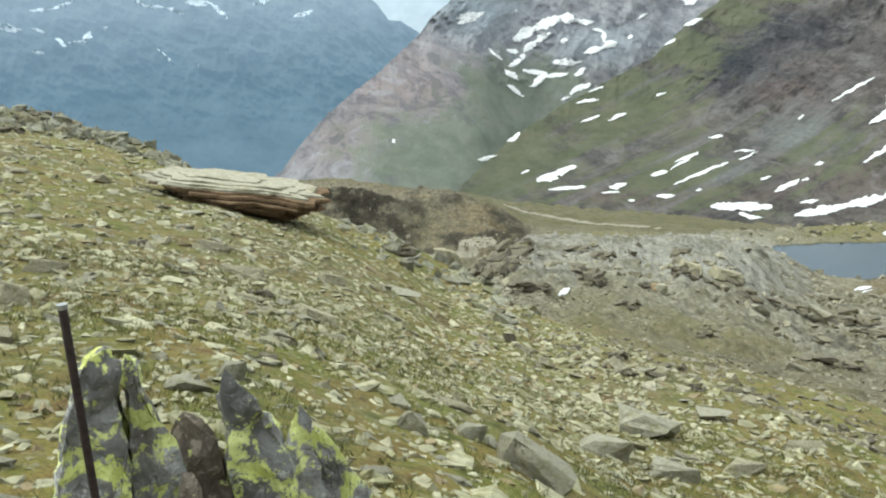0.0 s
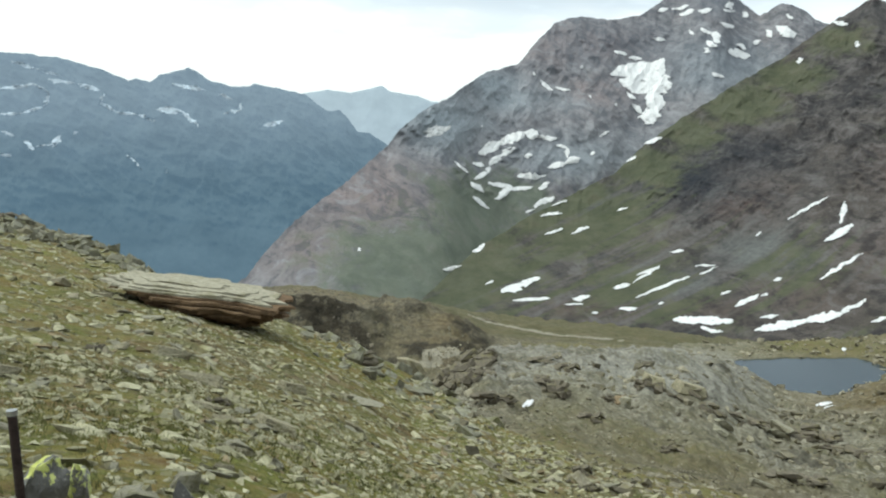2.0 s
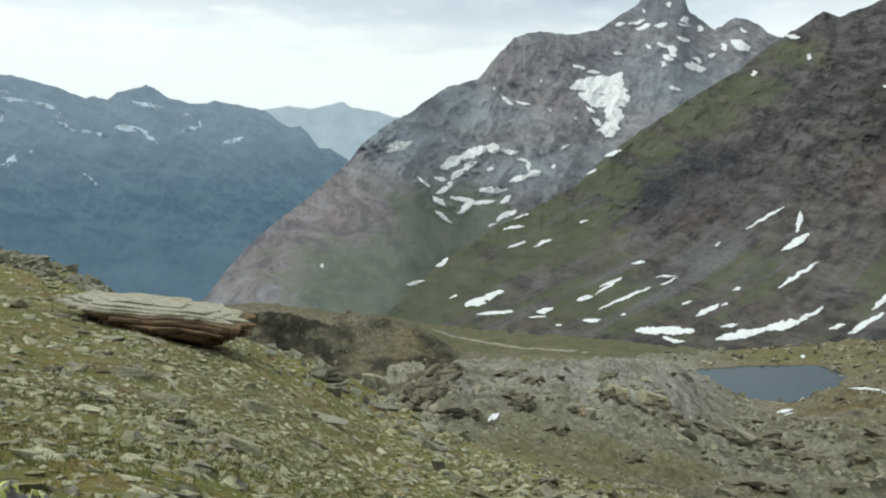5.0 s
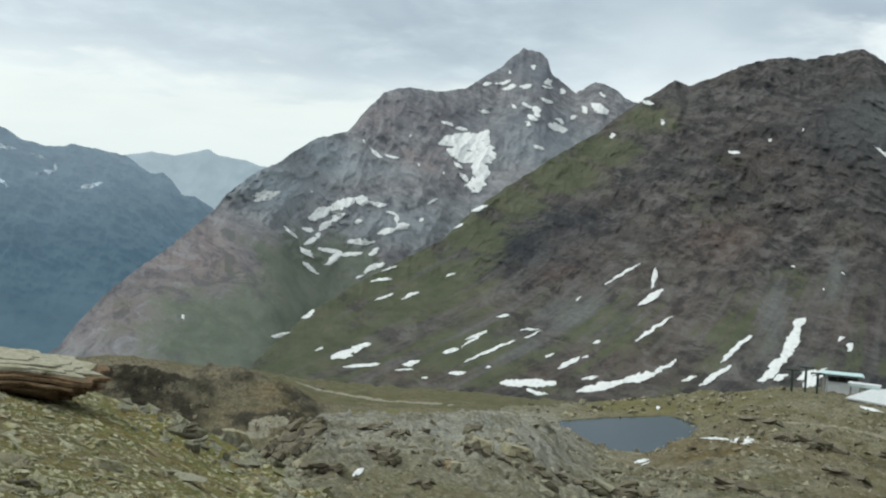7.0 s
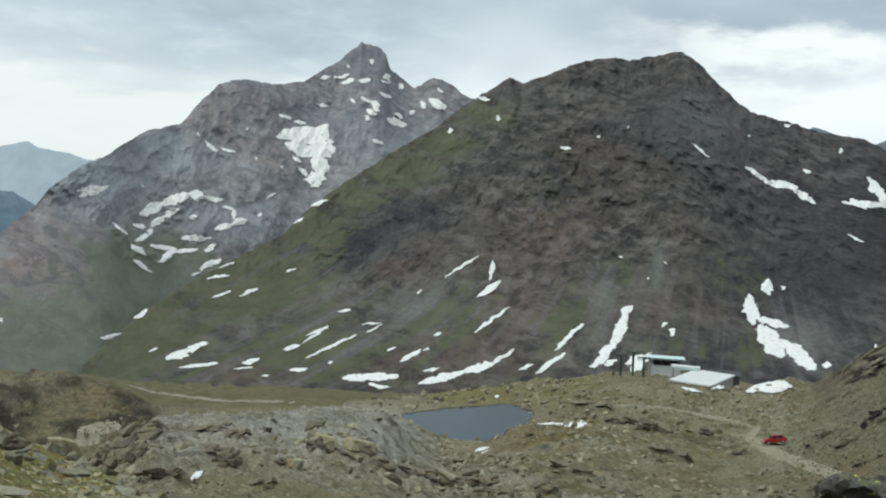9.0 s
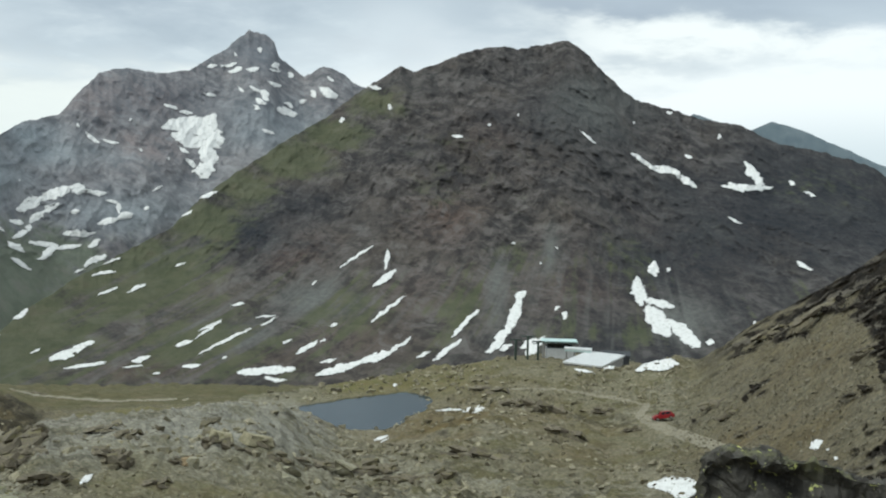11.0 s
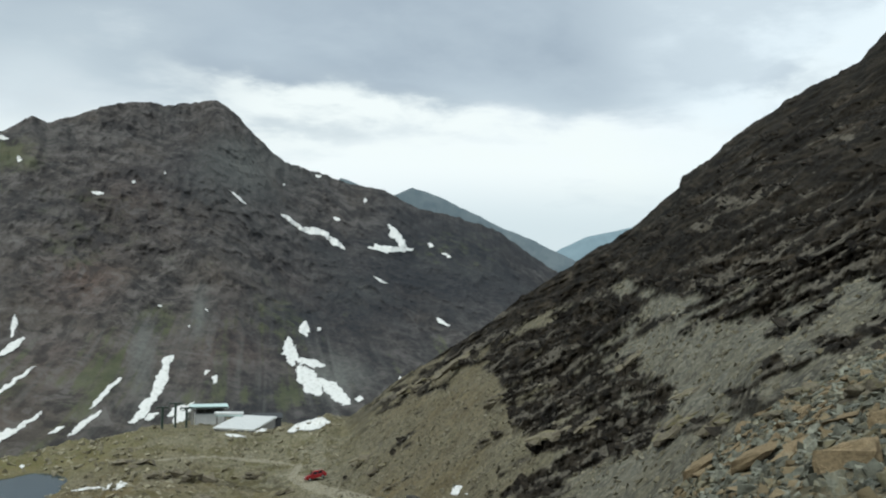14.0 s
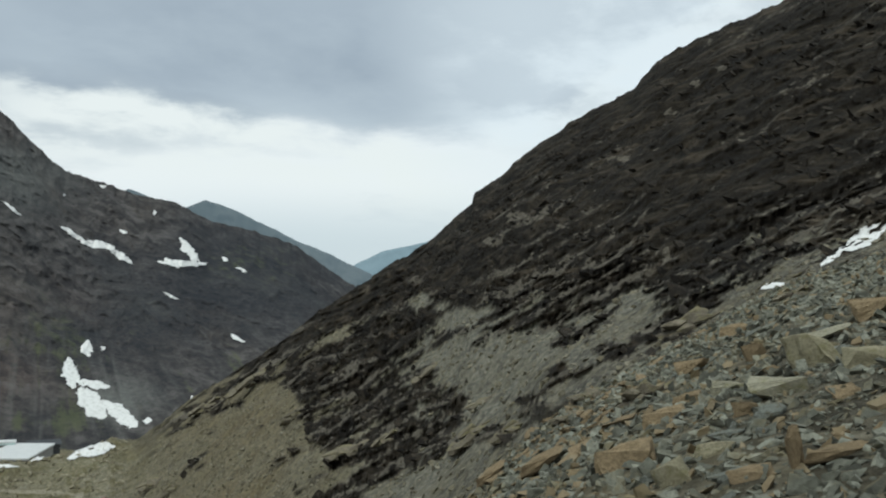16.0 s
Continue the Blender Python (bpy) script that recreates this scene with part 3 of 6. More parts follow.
spoke(65.5, ((3, -33), (8, -18)), ((14, -14.0), (22, -16)), ((42, -13), (65, -8), (90, -2.5), (120, 2.5)), ((148, 5.0), (230, 0)), ((420, -10), (700, -12.9), *FLOOR))
spoke(70, ((3, -32), (8, -15)), ((17, -9.2), (24, -11)), ((41, -8.9), (62, -4), (85, 1), (114, 6)), ((141, 8.95), (225, 3)), ((420, -7), (700, -12.9), *FLOOR))
spoke(75, ((3, -31), (8, -12.5)), ((20, -5.8), (26, -7.2)), ((40, -5.4), (60, -1), (80, 4), (108, 8.5)), ((134, 11.1), (220, 5)), ((420, -5), (700, -12.9), *FLOOR))
spoke(79.8, ((3, -30), (8, -10.5)), ((23, -2.8), (28, -4)), ((41, -2.4), (59, 2), (77, 6.5), (104, 11.5)), ((129, 14.6), (215, 8)), ((420, -4), (700, -12.9), *FLOOR))
spoke(84, ((3, -29), (8, -9)), ((25, -0.2), (30, -1)), ((42, 0.5), (58, 4), (75, 8.5), (100, 13.5)), ((125, 16.4), (210, 10)), ((420, -3), (700, -12.9), *FLOOR))
spoke(95, ((3, -27), (8, -6)), ((28, 4), (33, 3)), ((45, 5), (58, 8), (75, 13), (98, 18)), ((120, 20.5), (210, 14)), ((420, 0), (700, -10), *FLOOR))
spoke(130, ((3, -26), (8, -5)), ((28, 8), (33, 9)), ((45, 12), (58, 14), (75, 16), (98, 18)), ((120, 19), (210, 14)), ((420, 0), (700, -8), *FLOOR))
spoke(180, ((3, -30), (8, -12)), ((20, 2), (30, 5)), ((60, 8), (90, 9), (120, 9), (160, 9)), ((200, 8), (300, 5)), ((420, 0), (700, -6), *FLOOR))

# the broken skyline of the steep side: azimuth, elevation
SKYLINE = ((44, -11.0), (45.9, -9.7), (48.3, -7.8), (51.0, -6.05), (53.8, -4.25), (55.9, -2.4), (58.3, -0.8), (60.8, 0.9), (62.9, 2.3), (64.2, 3.45), (65.45, 4.6), (65.6, 5.25), (67.4, 6.6), (69.3, 8.15), (70.9, 9.25), (71.6, 9.85), (74.2, 11.1), (75.4, 11.7), (76.4, 12.95), (78, 14.0), (80.2, 15.0), (83.8, 16.4), (90, 18.9))

LAKE_LEVEL = -45.0
# the lake's shore, as seen from the standpoint: azimuth and elevation
SHORE = ((20.6, -13.7), (22.5, -13.5), (24.5, -13.2), (27.3, -12.87), (28.75, -13.15), (28.65, -13.65), (27.2, -14.4), (26.1, -15.1), (24.6, -15.25), (23.0, -15.25), (21.9, -14.55))
SHORE = np.array([((EYE.z - LAKE_LEVEL) / math.tan(radians(-e)) * math.sin(radians(a)), (EYE.z - LAKE_LEVEL) / math.tan(radians(-e)) * math.cos(radians(a))) for a, e in SHORE])
LAKE_MID = SHORE.mean(axis=0)


def shore_reach(turn):
    """Distance from the lake's middle to its shore in a direction."""
    d = SHORE - LAKE_MID
    t, r = np.arctan2(d[:, 1], d[:, 0]), np.hypot(d[:, 0], d[:, 1])
    k = np.argsort(t)
    return np.interp(turn, t[k], r[k], period=2 * math.pi)


def lake_shape(p):
    """Below 1 inside the lake's shore."""
    u, w = p[:, 0] - LAKE_MID[0], p[:, 1] - LAKE_MID[1]
    wob = 0.14 * fractal(np.stack([u * 0.16, w * 0.16, u * 0 + 3], -1), 4)
    return np.hypot(u, w) / shore_reach(np.arctan2(w, u)) + wob


def build_ground():
    keys = np.array([k for k, _ in SPOKES])
    data = np.array([st for _, st in SPOKES])
    az = np.concatenate([np.arange(-180, -34, 4.0), np.arange(-34, 44, 0.16), np.arange(44, 97, 0.11), np.linspace(97, 180, 22)])
    # station-wise blend from spoke to spoke
    lr = np.stack([np.interp(az, keys, np.log(data[:, i, 0])) for i in range(data.shape[1])])
    ze = np.stack([np.interp(az, keys, data[:, i, 0] * np.tan(np.radians(data[:, i, 1]))) for i in range(data.shape[1])])
    crag = np.interp(az, [k for k, _ in SKYLINE], np.tan(np.radians([k for _, k in SKYLINE]))) * np.exp(lr[11])
    ze[11] += (crag - ze[11]) * smooth(az, 44, 46) * (1 - smooth(az, 86, 90))
    steps = np.array([1, 3, 6, 14, 34, 14, 26, 34, 34, 34, 34, 34, 22, 20, 18, 10, 8, 8, 8])[:data.shape[1] - 1]
    at = np.concatenate([i + np.arange(k) / k for i, k in enumerate(steps)] + [[data.shape[1] - 1.0]])
    i0 = np.minimum(at.astype(int), data.shape[1] - 2)
    f = (at - i0)[:, None]
    r = np.exp(lr[i0] * (1 - f) + lr[i0 + 1] * f)
    z = EYE.z + ze[i0] * (1 - f) + ze[i0 + 1] * f
    a = np.broadcast_to(az, r.shape)
    v = polar(a, r, z)
    p = v.reshape(-1, 3)
    R, A = r.ravel(), a.ravel()
    # relief: soft swells, rough ground, and jutting beds of rock on the steep side
    seen = smooth(A, -36, -30) * (1 - smooth(A, 95, 97))
    start, full = np.interp(A, [60, 70, 80], [30, 28, 27]), np.interp(A, [60, 70, 80], [62, 48, 37])
    dark = smooth(A + 2 * fractal(p * 0.03, 3), 43.5, 47.5) * smooth(R, start, full) * (1 - smooth(R, 260, 320))
    n0, n1 = fractal(p * 0.22, 5, 0.5), fractal(p * 0.05 + 4, 5, 0.55)
    beds = fractal(np.stack([p[:, 0] * 0.06 + p[:, 2] * 0.02, p[:, 1] * 0.06, p[:, 2] * 0.22 - p[:, 0] * 0.06], -1), 6, 0.55, ridged=True) - 0.45
    knob = fractal(p * 0.11 + 8, 5, 0.55, ridged=True) - 0.5
    fine_knob = fractal(p * 0.45 + 3, 5, 0.6, ridged=True) - 0.5
    amp = np.interp(R, [0, 3, 20, 60, 200, 420, 900, 4900], [0.0, 0.05, 0.16, 0.5, 0.9, 2.0, 4.0, 20.0])
    crest_r = np.interp(A, keys, data[:, 11, 0])
    near_crest = np.exp(-((R - crest_r) / (crest_r * 0.10)) ** 2)
    rough = smooth(R, 26, 60) * (1 - smooth(R, 240, 300))
    lift = amp * n0 + np.interp(R, [0, 20, 60, 200], [0, 0.05, 0.5, 0.7]) * n1 * rough + 1.7 * knob * rough * (1 - dark) * smooth(A, 2, 6) + 1.0 * fine_knob * rough * (1 - 0.6 * smooth(A, 42, 47))
    gorge = smooth(A, -16, -9) * (1 - smooth(A, 3, 8)) * smooth(R, 120, 160) * (1 - smooth(R, 250, 330))
    lift += gorge * 6 * (fractal(p * 0.04 + 2, 5, 0.55, ridged=True) - 0.5)
    inside = lake_shape(p)
    shore = smooth(inside, 1.0, 1.35)
    lift *= np.where(R < 300, 0.15 + 0.85 * shore, 1.0)
    p = p.copy()
    p[:, 2] += lift * np.where(np.abs(A) > 100, 0.4, 1.0) * (1 - 0.7 * dark * near_crest)
    comb = fractal(np.stack([A * 0.55, A * 0 + 2, A * 0], -1), 5, 0.62) + 0.7 * (fractal(np.stack([A * 1.6, A * 0 + 6, A * 0], -1), 3, 0.6, ridged=True) - 0.4)
    p[:, 2] += dark * near_crest * comb * 0.8
    # splintered beds on the steep side jut out along the line of sight
    ca, ce = azel(p)
    warp = fractal(p * 0.02 + 11, 4)
    # terraces of tilted beds: each a steep face with a narrow tread above it
    lie = ce - 0.55 * ca + 1.1 * warp
    chop = fractal(np.stack([ca * 0.5, lie * 0.8, ca * 0 + 7], -1), 4, 0.6)
    coarse, thin = lie * 0.8 + 0.7 * chop, lie * 2.5 + 1.3 * chop + 0.2 * ca
    saw, fine_saw = coarse - np.floor(coarse), thin - np.floor(thin)
    step = lambda f: np.where(f < 0.8, f, 0.8 * (1 - f) / 0.2) - 0.4
    bed = fractal(np.stack([ca * 0.34 + warp, ce * 0.75 - ca * 0.30 + 0.8 * warp, ca * 0], -1), 6, 0.62, ridged=True) - 0.45
    chunk = fractal(np.stack([ca * 0.42, ce * 0.55, ca * 0 + 4], -1), 6, 0.62, ridged=True) - 0.45
    jut = 0.4 * bed + 0.4 * chunk + 0.50 * step(saw) + 0.30 * step(fine_saw)
    tread = np.maximum(smooth(saw, 0.74, 0.84) * (1 - smooth(saw, 0.94, 1.0)), 0.7 * smooth(fine_saw, 0.70, 0.84) * (1 - smooth(fine_saw, 0.92, 1.0)))
    streak = fractal(np.stack([ca * 0.30, lie * 1.5, ca * 0 + 2], -1), 5, 0.62) + 0.35 * fractal(np.stack([ca * 1.6, lie * 4.0, ca * 0 + 5], -1), 3, 0.6)
    line = np.interp(ca, [44, 46, 50.5, 54, 55.5, 57, 59, 61, 64.5, 66, 66.8, 71, 74.5, 75.9, 76.6, 79, 80.6, 82, 90], [-12, -10.7, -8.4, -6.4, -9.8, -12, -13.6, -13, -10.8, -7.5, -3.6, -3.4, -2.6, -1.1, -3.4, -3.0, -1.2, 0.0, 2.4])
    rag = fractal(p * 0.07 + 6, 5, 0.6) + 0.5 * fractal(p * 0.33 + 4, 4, 0.6)
    thick = 0.66 * smooth(ce - line, -1.2, 1.2) + 0.6 * smooth(ce - line, 1.5, 5.0) * smooth(ce, -4.0, 0.0)
    crags = blobs(ca, ce, (58.5, -5.5, 2.8, 4.0, 0.9), (61, -10.6, 4.0, 2.0, 0.66), (57, -13.5, 3, 1.6, 0.62), (75.5, -4.6, 1.6, 0.7, 0.85), (67.4, -9.6, 1.5, 0.9, 0.75), (71, -5.6, 1.7, 0.8, 0.85), (73.6, -4.2, 1.6, 0.7, 0.85), (77.5, -3.2, 2.0, 1.0, 0.95), (79.5, -1.2, 1.8, 0.8, 0.95), (69.4, -7.9, 1.5, 0.9, 0.8), (63.5, -9.6, 2.0, 0.8, 0.75), (51, -8.0, 2.0, 0.6, 0.5), (48, -9.3, 1.6, 0.6, 0.5), (47, -11.5, 2.5, 0.8, 0.35))
    gaps = blobs(ca, ce, (64.4, -2.3, 1.6, 0.9, 1.1), (62.4, -1.5, 1.1, 0.55, 0.9), (64.8, -5.3, 1.6, 1.5, 1.0), (67.8, -4.9, 2.3, 1.1, 1.0), (66.2, -7.4, 1.6, 1.2, 0.7), (72, -4.6, 0.8, 0.5, 0.3), (75.9, -1.5, 0.9, 0.9, 0.8), (63.2, -8.6, 1.4, 0.35, 0.5), (52.5, -7.6, 2.2, 0.7, 0.6), (65, -12.3, 3, 1.0, 0.7), (62, 0.4, 1.6, 0.3, 0.4))
    stand = np.maximum(thick, crags) - gaps
    rocky = dark * smooth(stand + 0.95 * streak + 0.12 * rag, 0.32, 0.52)
    bare = blobs(ca, ce, (77.5, 10.3, 1.7, 0.35, 1.0), (80.5, 12.9, 0.9, 0.4, 0.8), (79.1, 12.0, 0.7, 0.3, 0.8), (70.4, 4.2, 0.6, 0.4, 1.0), (74.2, 3.0, 0.3, 0.7, 0.9), (77.5, 1.7, 0.35, 0.7, 0.9), (72.7, 1.3, 0.9, 0.4, 0.9), (68.4, 3.9, 1.0, 0.4, 0.9), (66.8, 2.3, 1.0, 0.4, 0.9), (75, 7.5, 1.5, 0.3, 0.7), (63, -1.0, 1.2, 0.4, 0.8))
    ledge = tread * np.clip(0.6 + 0.35 * (1 - smooth(ce, -6, -1)) + 0.8 * rag - 0.45 * smooth(ce - line, 4, 9), 0, 1) * dark
    ledge = np.maximum(ledge, dark * smooth(bare + 0.5 * streak + 0.4 * rag, 0.55, 0.8))
    away = p - np.array(EYE)
    away /= np.linalg.norm(away, axis=-1, keepdims=True)
    p -= away * (dark * jut * (0.2 + 0.8 * rocky) * (1 - 0.55 * smooth(ce - line, 2.5, 6.0) * smooth(ca, 60, 66)) * np.interp(R, [30, 80, 200], [2.2, 6.0, 8.5]))[:, None]
    pool = 1 - smooth(inside, 0.9, 1.12)
    p[:, 2] = np.where(R < 260, p[:, 2] * (1 - pool) + (LAKE_LEVEL - 1.2) * pool, p[:, 2])
    near_lake = (inside > 1.0) & (inside < 1.9) & (R < 260)
    p[:, 2] = np.where(near_lake, np.maximum(p[:, 2], LAKE_LEVEL + 0.12 + 1.2 * (inside - 1.0)), p[:, 2])
    v = p.reshape(r.shape + (3,))
    ob = add_sheet("ground", v, M_GROUND, "stony alpine ground with short turf, gravel and dark schist", "ground")
    ca, ce = azel(p)
    hill = 1 - smooth(R, 26, 38)
    turf = hill * (1 - smooth(A, 34, 60)) * np.clip(0.75 + 0.5 * fractal(p * 0.35 + 5, 4), 0, 1)
    brown_side = smooth(A, 42, 46) * (1 - smooth(A, 56, 60)) * smooth(R, 40, 70) * (1 - smooth(R, 215, 240)) * np.clip(0.8 + 0.9 * fractal(p * 0.09 + 5, 5, 0.6), 0, 1)
    flats = smooth(R, 240, 300) * (1 - smooth(R, 900, 1400)) * np.clip(0.85 + 0.5 * fractal(p * 0.02, 4), 0, 1)
    banks = smooth(A, 5, 8) * (1 - 0.7 * smooth(A, 30, 34)) * smooth(R, 185, 205) * (1 - smooth(R, 235, 260)) * (1 - dark) * (1 - smooth(A, 40, 45)) * np.clip(0.5 + 1.1 * fractal(p * 0.06 + 3, 4), 0, 1)
    gorge_rock = smooth(A, -16, -10) * (1 - smooth(A + 1.2 * fractal(p * 0.05 + 9, 3), -3.2, -1.6)) * smooth(R, 120, 150) * (1 - smooth(R, 202, 212))
    bank_slope = smooth(A, -3.5, -1.5) * (1 - smooth(A, 5.0, 6.0)) * smooth(R, 150, 180) * (1 - smooth(R, 240, 300))
    olive = smooth(A, 4, 9) * (1 - smooth(A, 44, 52)) * smooth(R, 24, 34) * (1 - smooth(R, 68, 95)) * np.clip(0.25 + 1.3 * fractal(p * 0.09 + 12, 5, 0.6), 0, 1)
    pasture = smooth(A, 25, 30) * (1 - smooth(A, 44, 48)) * smooth(R, 85, 120) * (1 - smooth(R, 222, 236)) * np.clip(0.55 + 1.1 * fractal(p * 0.07 + 15, 5, 0.6), 0, 1)
    near_olive = olive
    olive = np.maximum(olive, 0.55 * pasture)
    gravel = smooth(R, 36, 60) * (1 - smooth(R, 205, 235)) * (1 - gorge_rock) * (1 - bank_slope) * (1 - 0.6 * olive) * np.clip(0.95 + 0.5 * fractal(p * 0.05 + 7, 4), 0, 1)
    warm = blobs(A, R, (31, 165, 6, 28, 1.0), (38, 150, 5, 40, 0.7), (20, 52, 12, 12, 0.5), (9, 420, 6, 90, 0.7), (3, 200, 4, 60, 0.8), (50, 190, 3, 40, 0.5), (50, 115, 5, 60, 0.95), (-3, 250, 6, 70, 0.5)) * np.clip(0.7 + 0.9 * fractal(p * 0.08 + 1, 4), 0, 1)
    patch = fractal(p * 0.35 + 5, 4)
    rocky = np.maximum(rocky, gorge_rock * smooth(patch, -0.6, 0.1) * 0.8)
    rocky = np.maximum(rocky, 0.75 * bank_slope * smooth(fractal(np.stack([A * 0.7, ce * 1.6, A * 0], -1), 5, 0.65), -0.12, 0.3))
    clefts = smooth(A, 4.5, 8) * (1 - smooth(A, 40, 46)) * smooth(R, 50, 70) * (1 - smooth(R, 170, 200)) * shore
    rocky = np.maximum(rocky, 0.55 * clefts * smooth(fractal(p * np.array((0.13, 0.07, 0.2)) + 3, 5, 0.65) + 0.3 * fine_knob, 0.18, 0.40))
    mottle = smooth(A, 23, 28) * (1 - smooth(A, 44, 47)) * smooth(R, 60, 90)
    masks(ob.data, ledge=ledge, mottle=mottle, bald=smooth(A, 4, 6) * (1 - smooth(A, 20, 25)) * smooth(ce + 1.2 * rag, -17.2, -15.4) * (1 - smooth(R, 185, 205)), cool=smooth(A, 57, 63) * smooth(R, 26, 38), turf=np.maximum(np.maximum(turf, banks * 0.6), np.maximum(0.5 * olive, 0.9 * near_olive)), meadow=np.maximum(np.maximum(flats, banks * 0.5), np.maximum(brown_side * 0.15, np.maximum(0.4 * bank_slope * np.clip(0.5 + 1.5 * rag, 0, 1), 0.8 * olive - 0.45 * near_olive))), dark=np.maximum(rocky, 0.10 * brown_side), gravel=gravel * (1 - banks) * (1 - 0.55 * smooth(A, 54, 60)) * (1 - 0.65 * smooth(A, 42, 47) * (1 - smooth(A, 54, 60))), warm=np.maximum(warm, 0.12 * brown_side) * (1 - rocky))
    return v, rocky.reshape(r.shape)


ground, ground_rock = build_ground()


# ---- mountains ----
main = range_sheet(0.5, 67, 760, 330,
    foot=((0, -12.6, 690), (10, -13.6, 660), (30, -14.5, 640), (67, -14.5, 640)),
    crest=((0.5, -11.6, 715), (4.3, -7.9, 800), (7.7, -5.7, 860), (9.8, -4.55, 900), (12.6, -3.0, 960), (14.6, -1.0, 1000), (16.7, 0.67, 1040), (19.7, 2.7, 1100), (22.1, 4.2, 1150), (24.6, 6.1, 1190), (26.5, 7.3, 1200), (27.5, 7.0, 1210), (29.4, 7.8, 1240), (31.4, 8.5, 1260), (33.0, 8.7, 1270), (33.7, 8.5, 1272), (35.4, 8.85, 1280), (36.8, 9.0, 1280), (37.8, 8.5, 1275), (38.9, 7.35, 1270), (40.1, 6.2, 1285), (41.4, 5.42, 1300), (43.1, 4.98, 1325), (44.8, 4.4, 1340), (47.2, 4.02, 1365), (49.4, 2.98, 1390), (51.9, 2.52, 1425), (54.4, 1.7, 1465), (55.8, 0.7, 1485), (58.0, -0.72, 1500), (67, -4.0, 1500)),
    back=0.5, power=1.35, relief=20, folds=22, grain=0.0075, jag=0.16, ribs=6, seed=2.0, fall=((0, -2.4), (15, -2.0), (24, -1.4), (33, -0.6), (40, 0.0), (46, 0.8), (67, 1.0)), calm=lambda a, e: np.interp(a, (10, 16, 25, 30), (0.5, 0.55, 0.7, 1.0)) * (0.25 + 0.75 * smooth(e - np.interp(a, (0, 8, 14, 20, 26, 34, 40, 50, 67), (-2, -4.5, -5.5, -6.5, -5.5, -4.5, -7.5, -9, -9)), -1.2, 1.2)))
massif = range_sheet(-11, 31, 520, 260,
    foot=((-11, -11.4, 760), (-4, -12.0, 720), (2, -12.4, 742), (8, -12.5, 830), (31, -9.0, 1200)),
    crest=((-11, -10.6, 790), (-10.1, -9.73, 797), (-9.5, -8.93, 803), (-7.1, -6.3, 824), (-3.9, -3.9, 875), (-1.3, -1.45, 936), (-0.9, -0.75, 947), (0.6, 0.5, 990), (2.6, 1.65, 1050), (4.6, 3.1, 1200), (6.5, 3.55, 1311), (7.4, 4.65, 1363), (8.7, 6.1, 1440), (10.1, 6.45, 1483), (12.6, 6.3, 1560), (14, 6.65, 1625), (14.9, 7.3, 1667), (15.9, 7.95, 1714), (16.6, 8.6, 1747), (17, 8.85, 1765), (17.25, 9.2, 1777), (17.55, 9, 1778), (18.4, 8.8, 1775), (18.75, 8.55, 1773), (19.05, 7.7, 1772), (19.7, 7.2, 1769), (20.6, 6.5, 1766), (21.8, 7.15, 1760), (22.8, 6.8, 1756), (23.9, 6.15, 1752), (31, 4, 1900)),
    back=0.5, power=1.15, relief=17, folds=34, grain=0.0042, jag=0.15, ribs=7, seed=7.0, fall=((-11, -1.8), (6, -1.0), (17, 0.0), (26, 1.0)), calm=lambda a, e: 0.12 + 0.88 * smooth(e - np.interp(a, (-11, -1.2, 0.3, 2.3, 3.9, 7.6, 11.1, 13.2, 31), (-1.2, -1.7, -2.3, -2.9, -4.9, -5.8, -7.1, -8.4, -9)), -0.5, 0.9))
blue = range_sheet(-46, 4, 560, 150,
    foot=((-46, -13, 2500), (4, -13, 2500)),
    crest=((-46, 4.2, 3700), (-30, 3.6, 3700), (-23.56, 3.27, 3700), (-22.13, 3.19, 3700), (-20.67, 3.10, 3700), (-19.18, 2.69, 3700), (-18.27, 2.50, 3700), (-17.66, 2.23, 3700), (-16.80, 1.94, 3700), (-16.36, 2.05, 3700), (-15.63, 1.88, 3700), (-15.08, 2.35, 3700), (-14.44, 2.51, 3700), (-13.43, 2.84, 3700), (-12.82, 2.53, 3700), (-12.17, 2.08, 3700), (-10.92, 1.85, 3700), (-9.98, 1.81, 3700), (-9.58, 1.99, 3700), (-7.89, 1.70, 3700), (-6.53, 1.46, 3700), (-5.84, 0.93, 3700), (-5.25, 0.53, 3700), (-4.45, 0.55, 3700), (-3.93, 0.08, 3700), (-3.33, -0.75, 3700), (-2.52, -0.83, 3700), (-1.29, -1.62, 3700), (0.8, -2.9, 3500), (4, -6, 3200)),
    back=0.5, power=1.1, relief=110, grain=0.0026, jag=0.10, ribs=70, seed=11.0, fall=((-46, 0.8), (-14, 0.6), (4, 1.4)))
pale = range_sheet(-14, 8, 160, 30, foot=((-14, -4, 4200), (8, -4, 4200)),
    crest=((-14, 0.4, 4650), (-6.18, 1.61, 4650), (-5.15, 1.80, 4650), (-3.77, 1.63, 4650), (-2.55, 1.94, 4650), (-1.86, 2.16, 4650), (-1.26, 1.79, 4650), (0.42, 1.55, 4650), (1.31, 1.23, 4650), (3.5, 1.2, 4650), (8, 0.5, 4650)), back=0.5, relief=60, grain=0.002, jag=0.05, seed=13.0)
dim = range_sheet(42, 66, 200, 40, foot=((42, -5, 2700), (66, -5, 2700)),
    crest=((42, 3.0, 3300), (44.5, 4.75, 3300), (45.6, 4.35, 3300), (47, 3.6, 3300), (48.1, 3.9, 3300), (49, 4.27, 3300), (50.2, 3.97, 3300), (52.4, 3.0, 3300), (54.5, 2.0, 3300), (56.7, 1.18, 3300), (58.8, 0.2, 3300), (66, -3, 3300)), back=0.5, relief=60, grain=0.003, jag=0.08, seed=17.0)
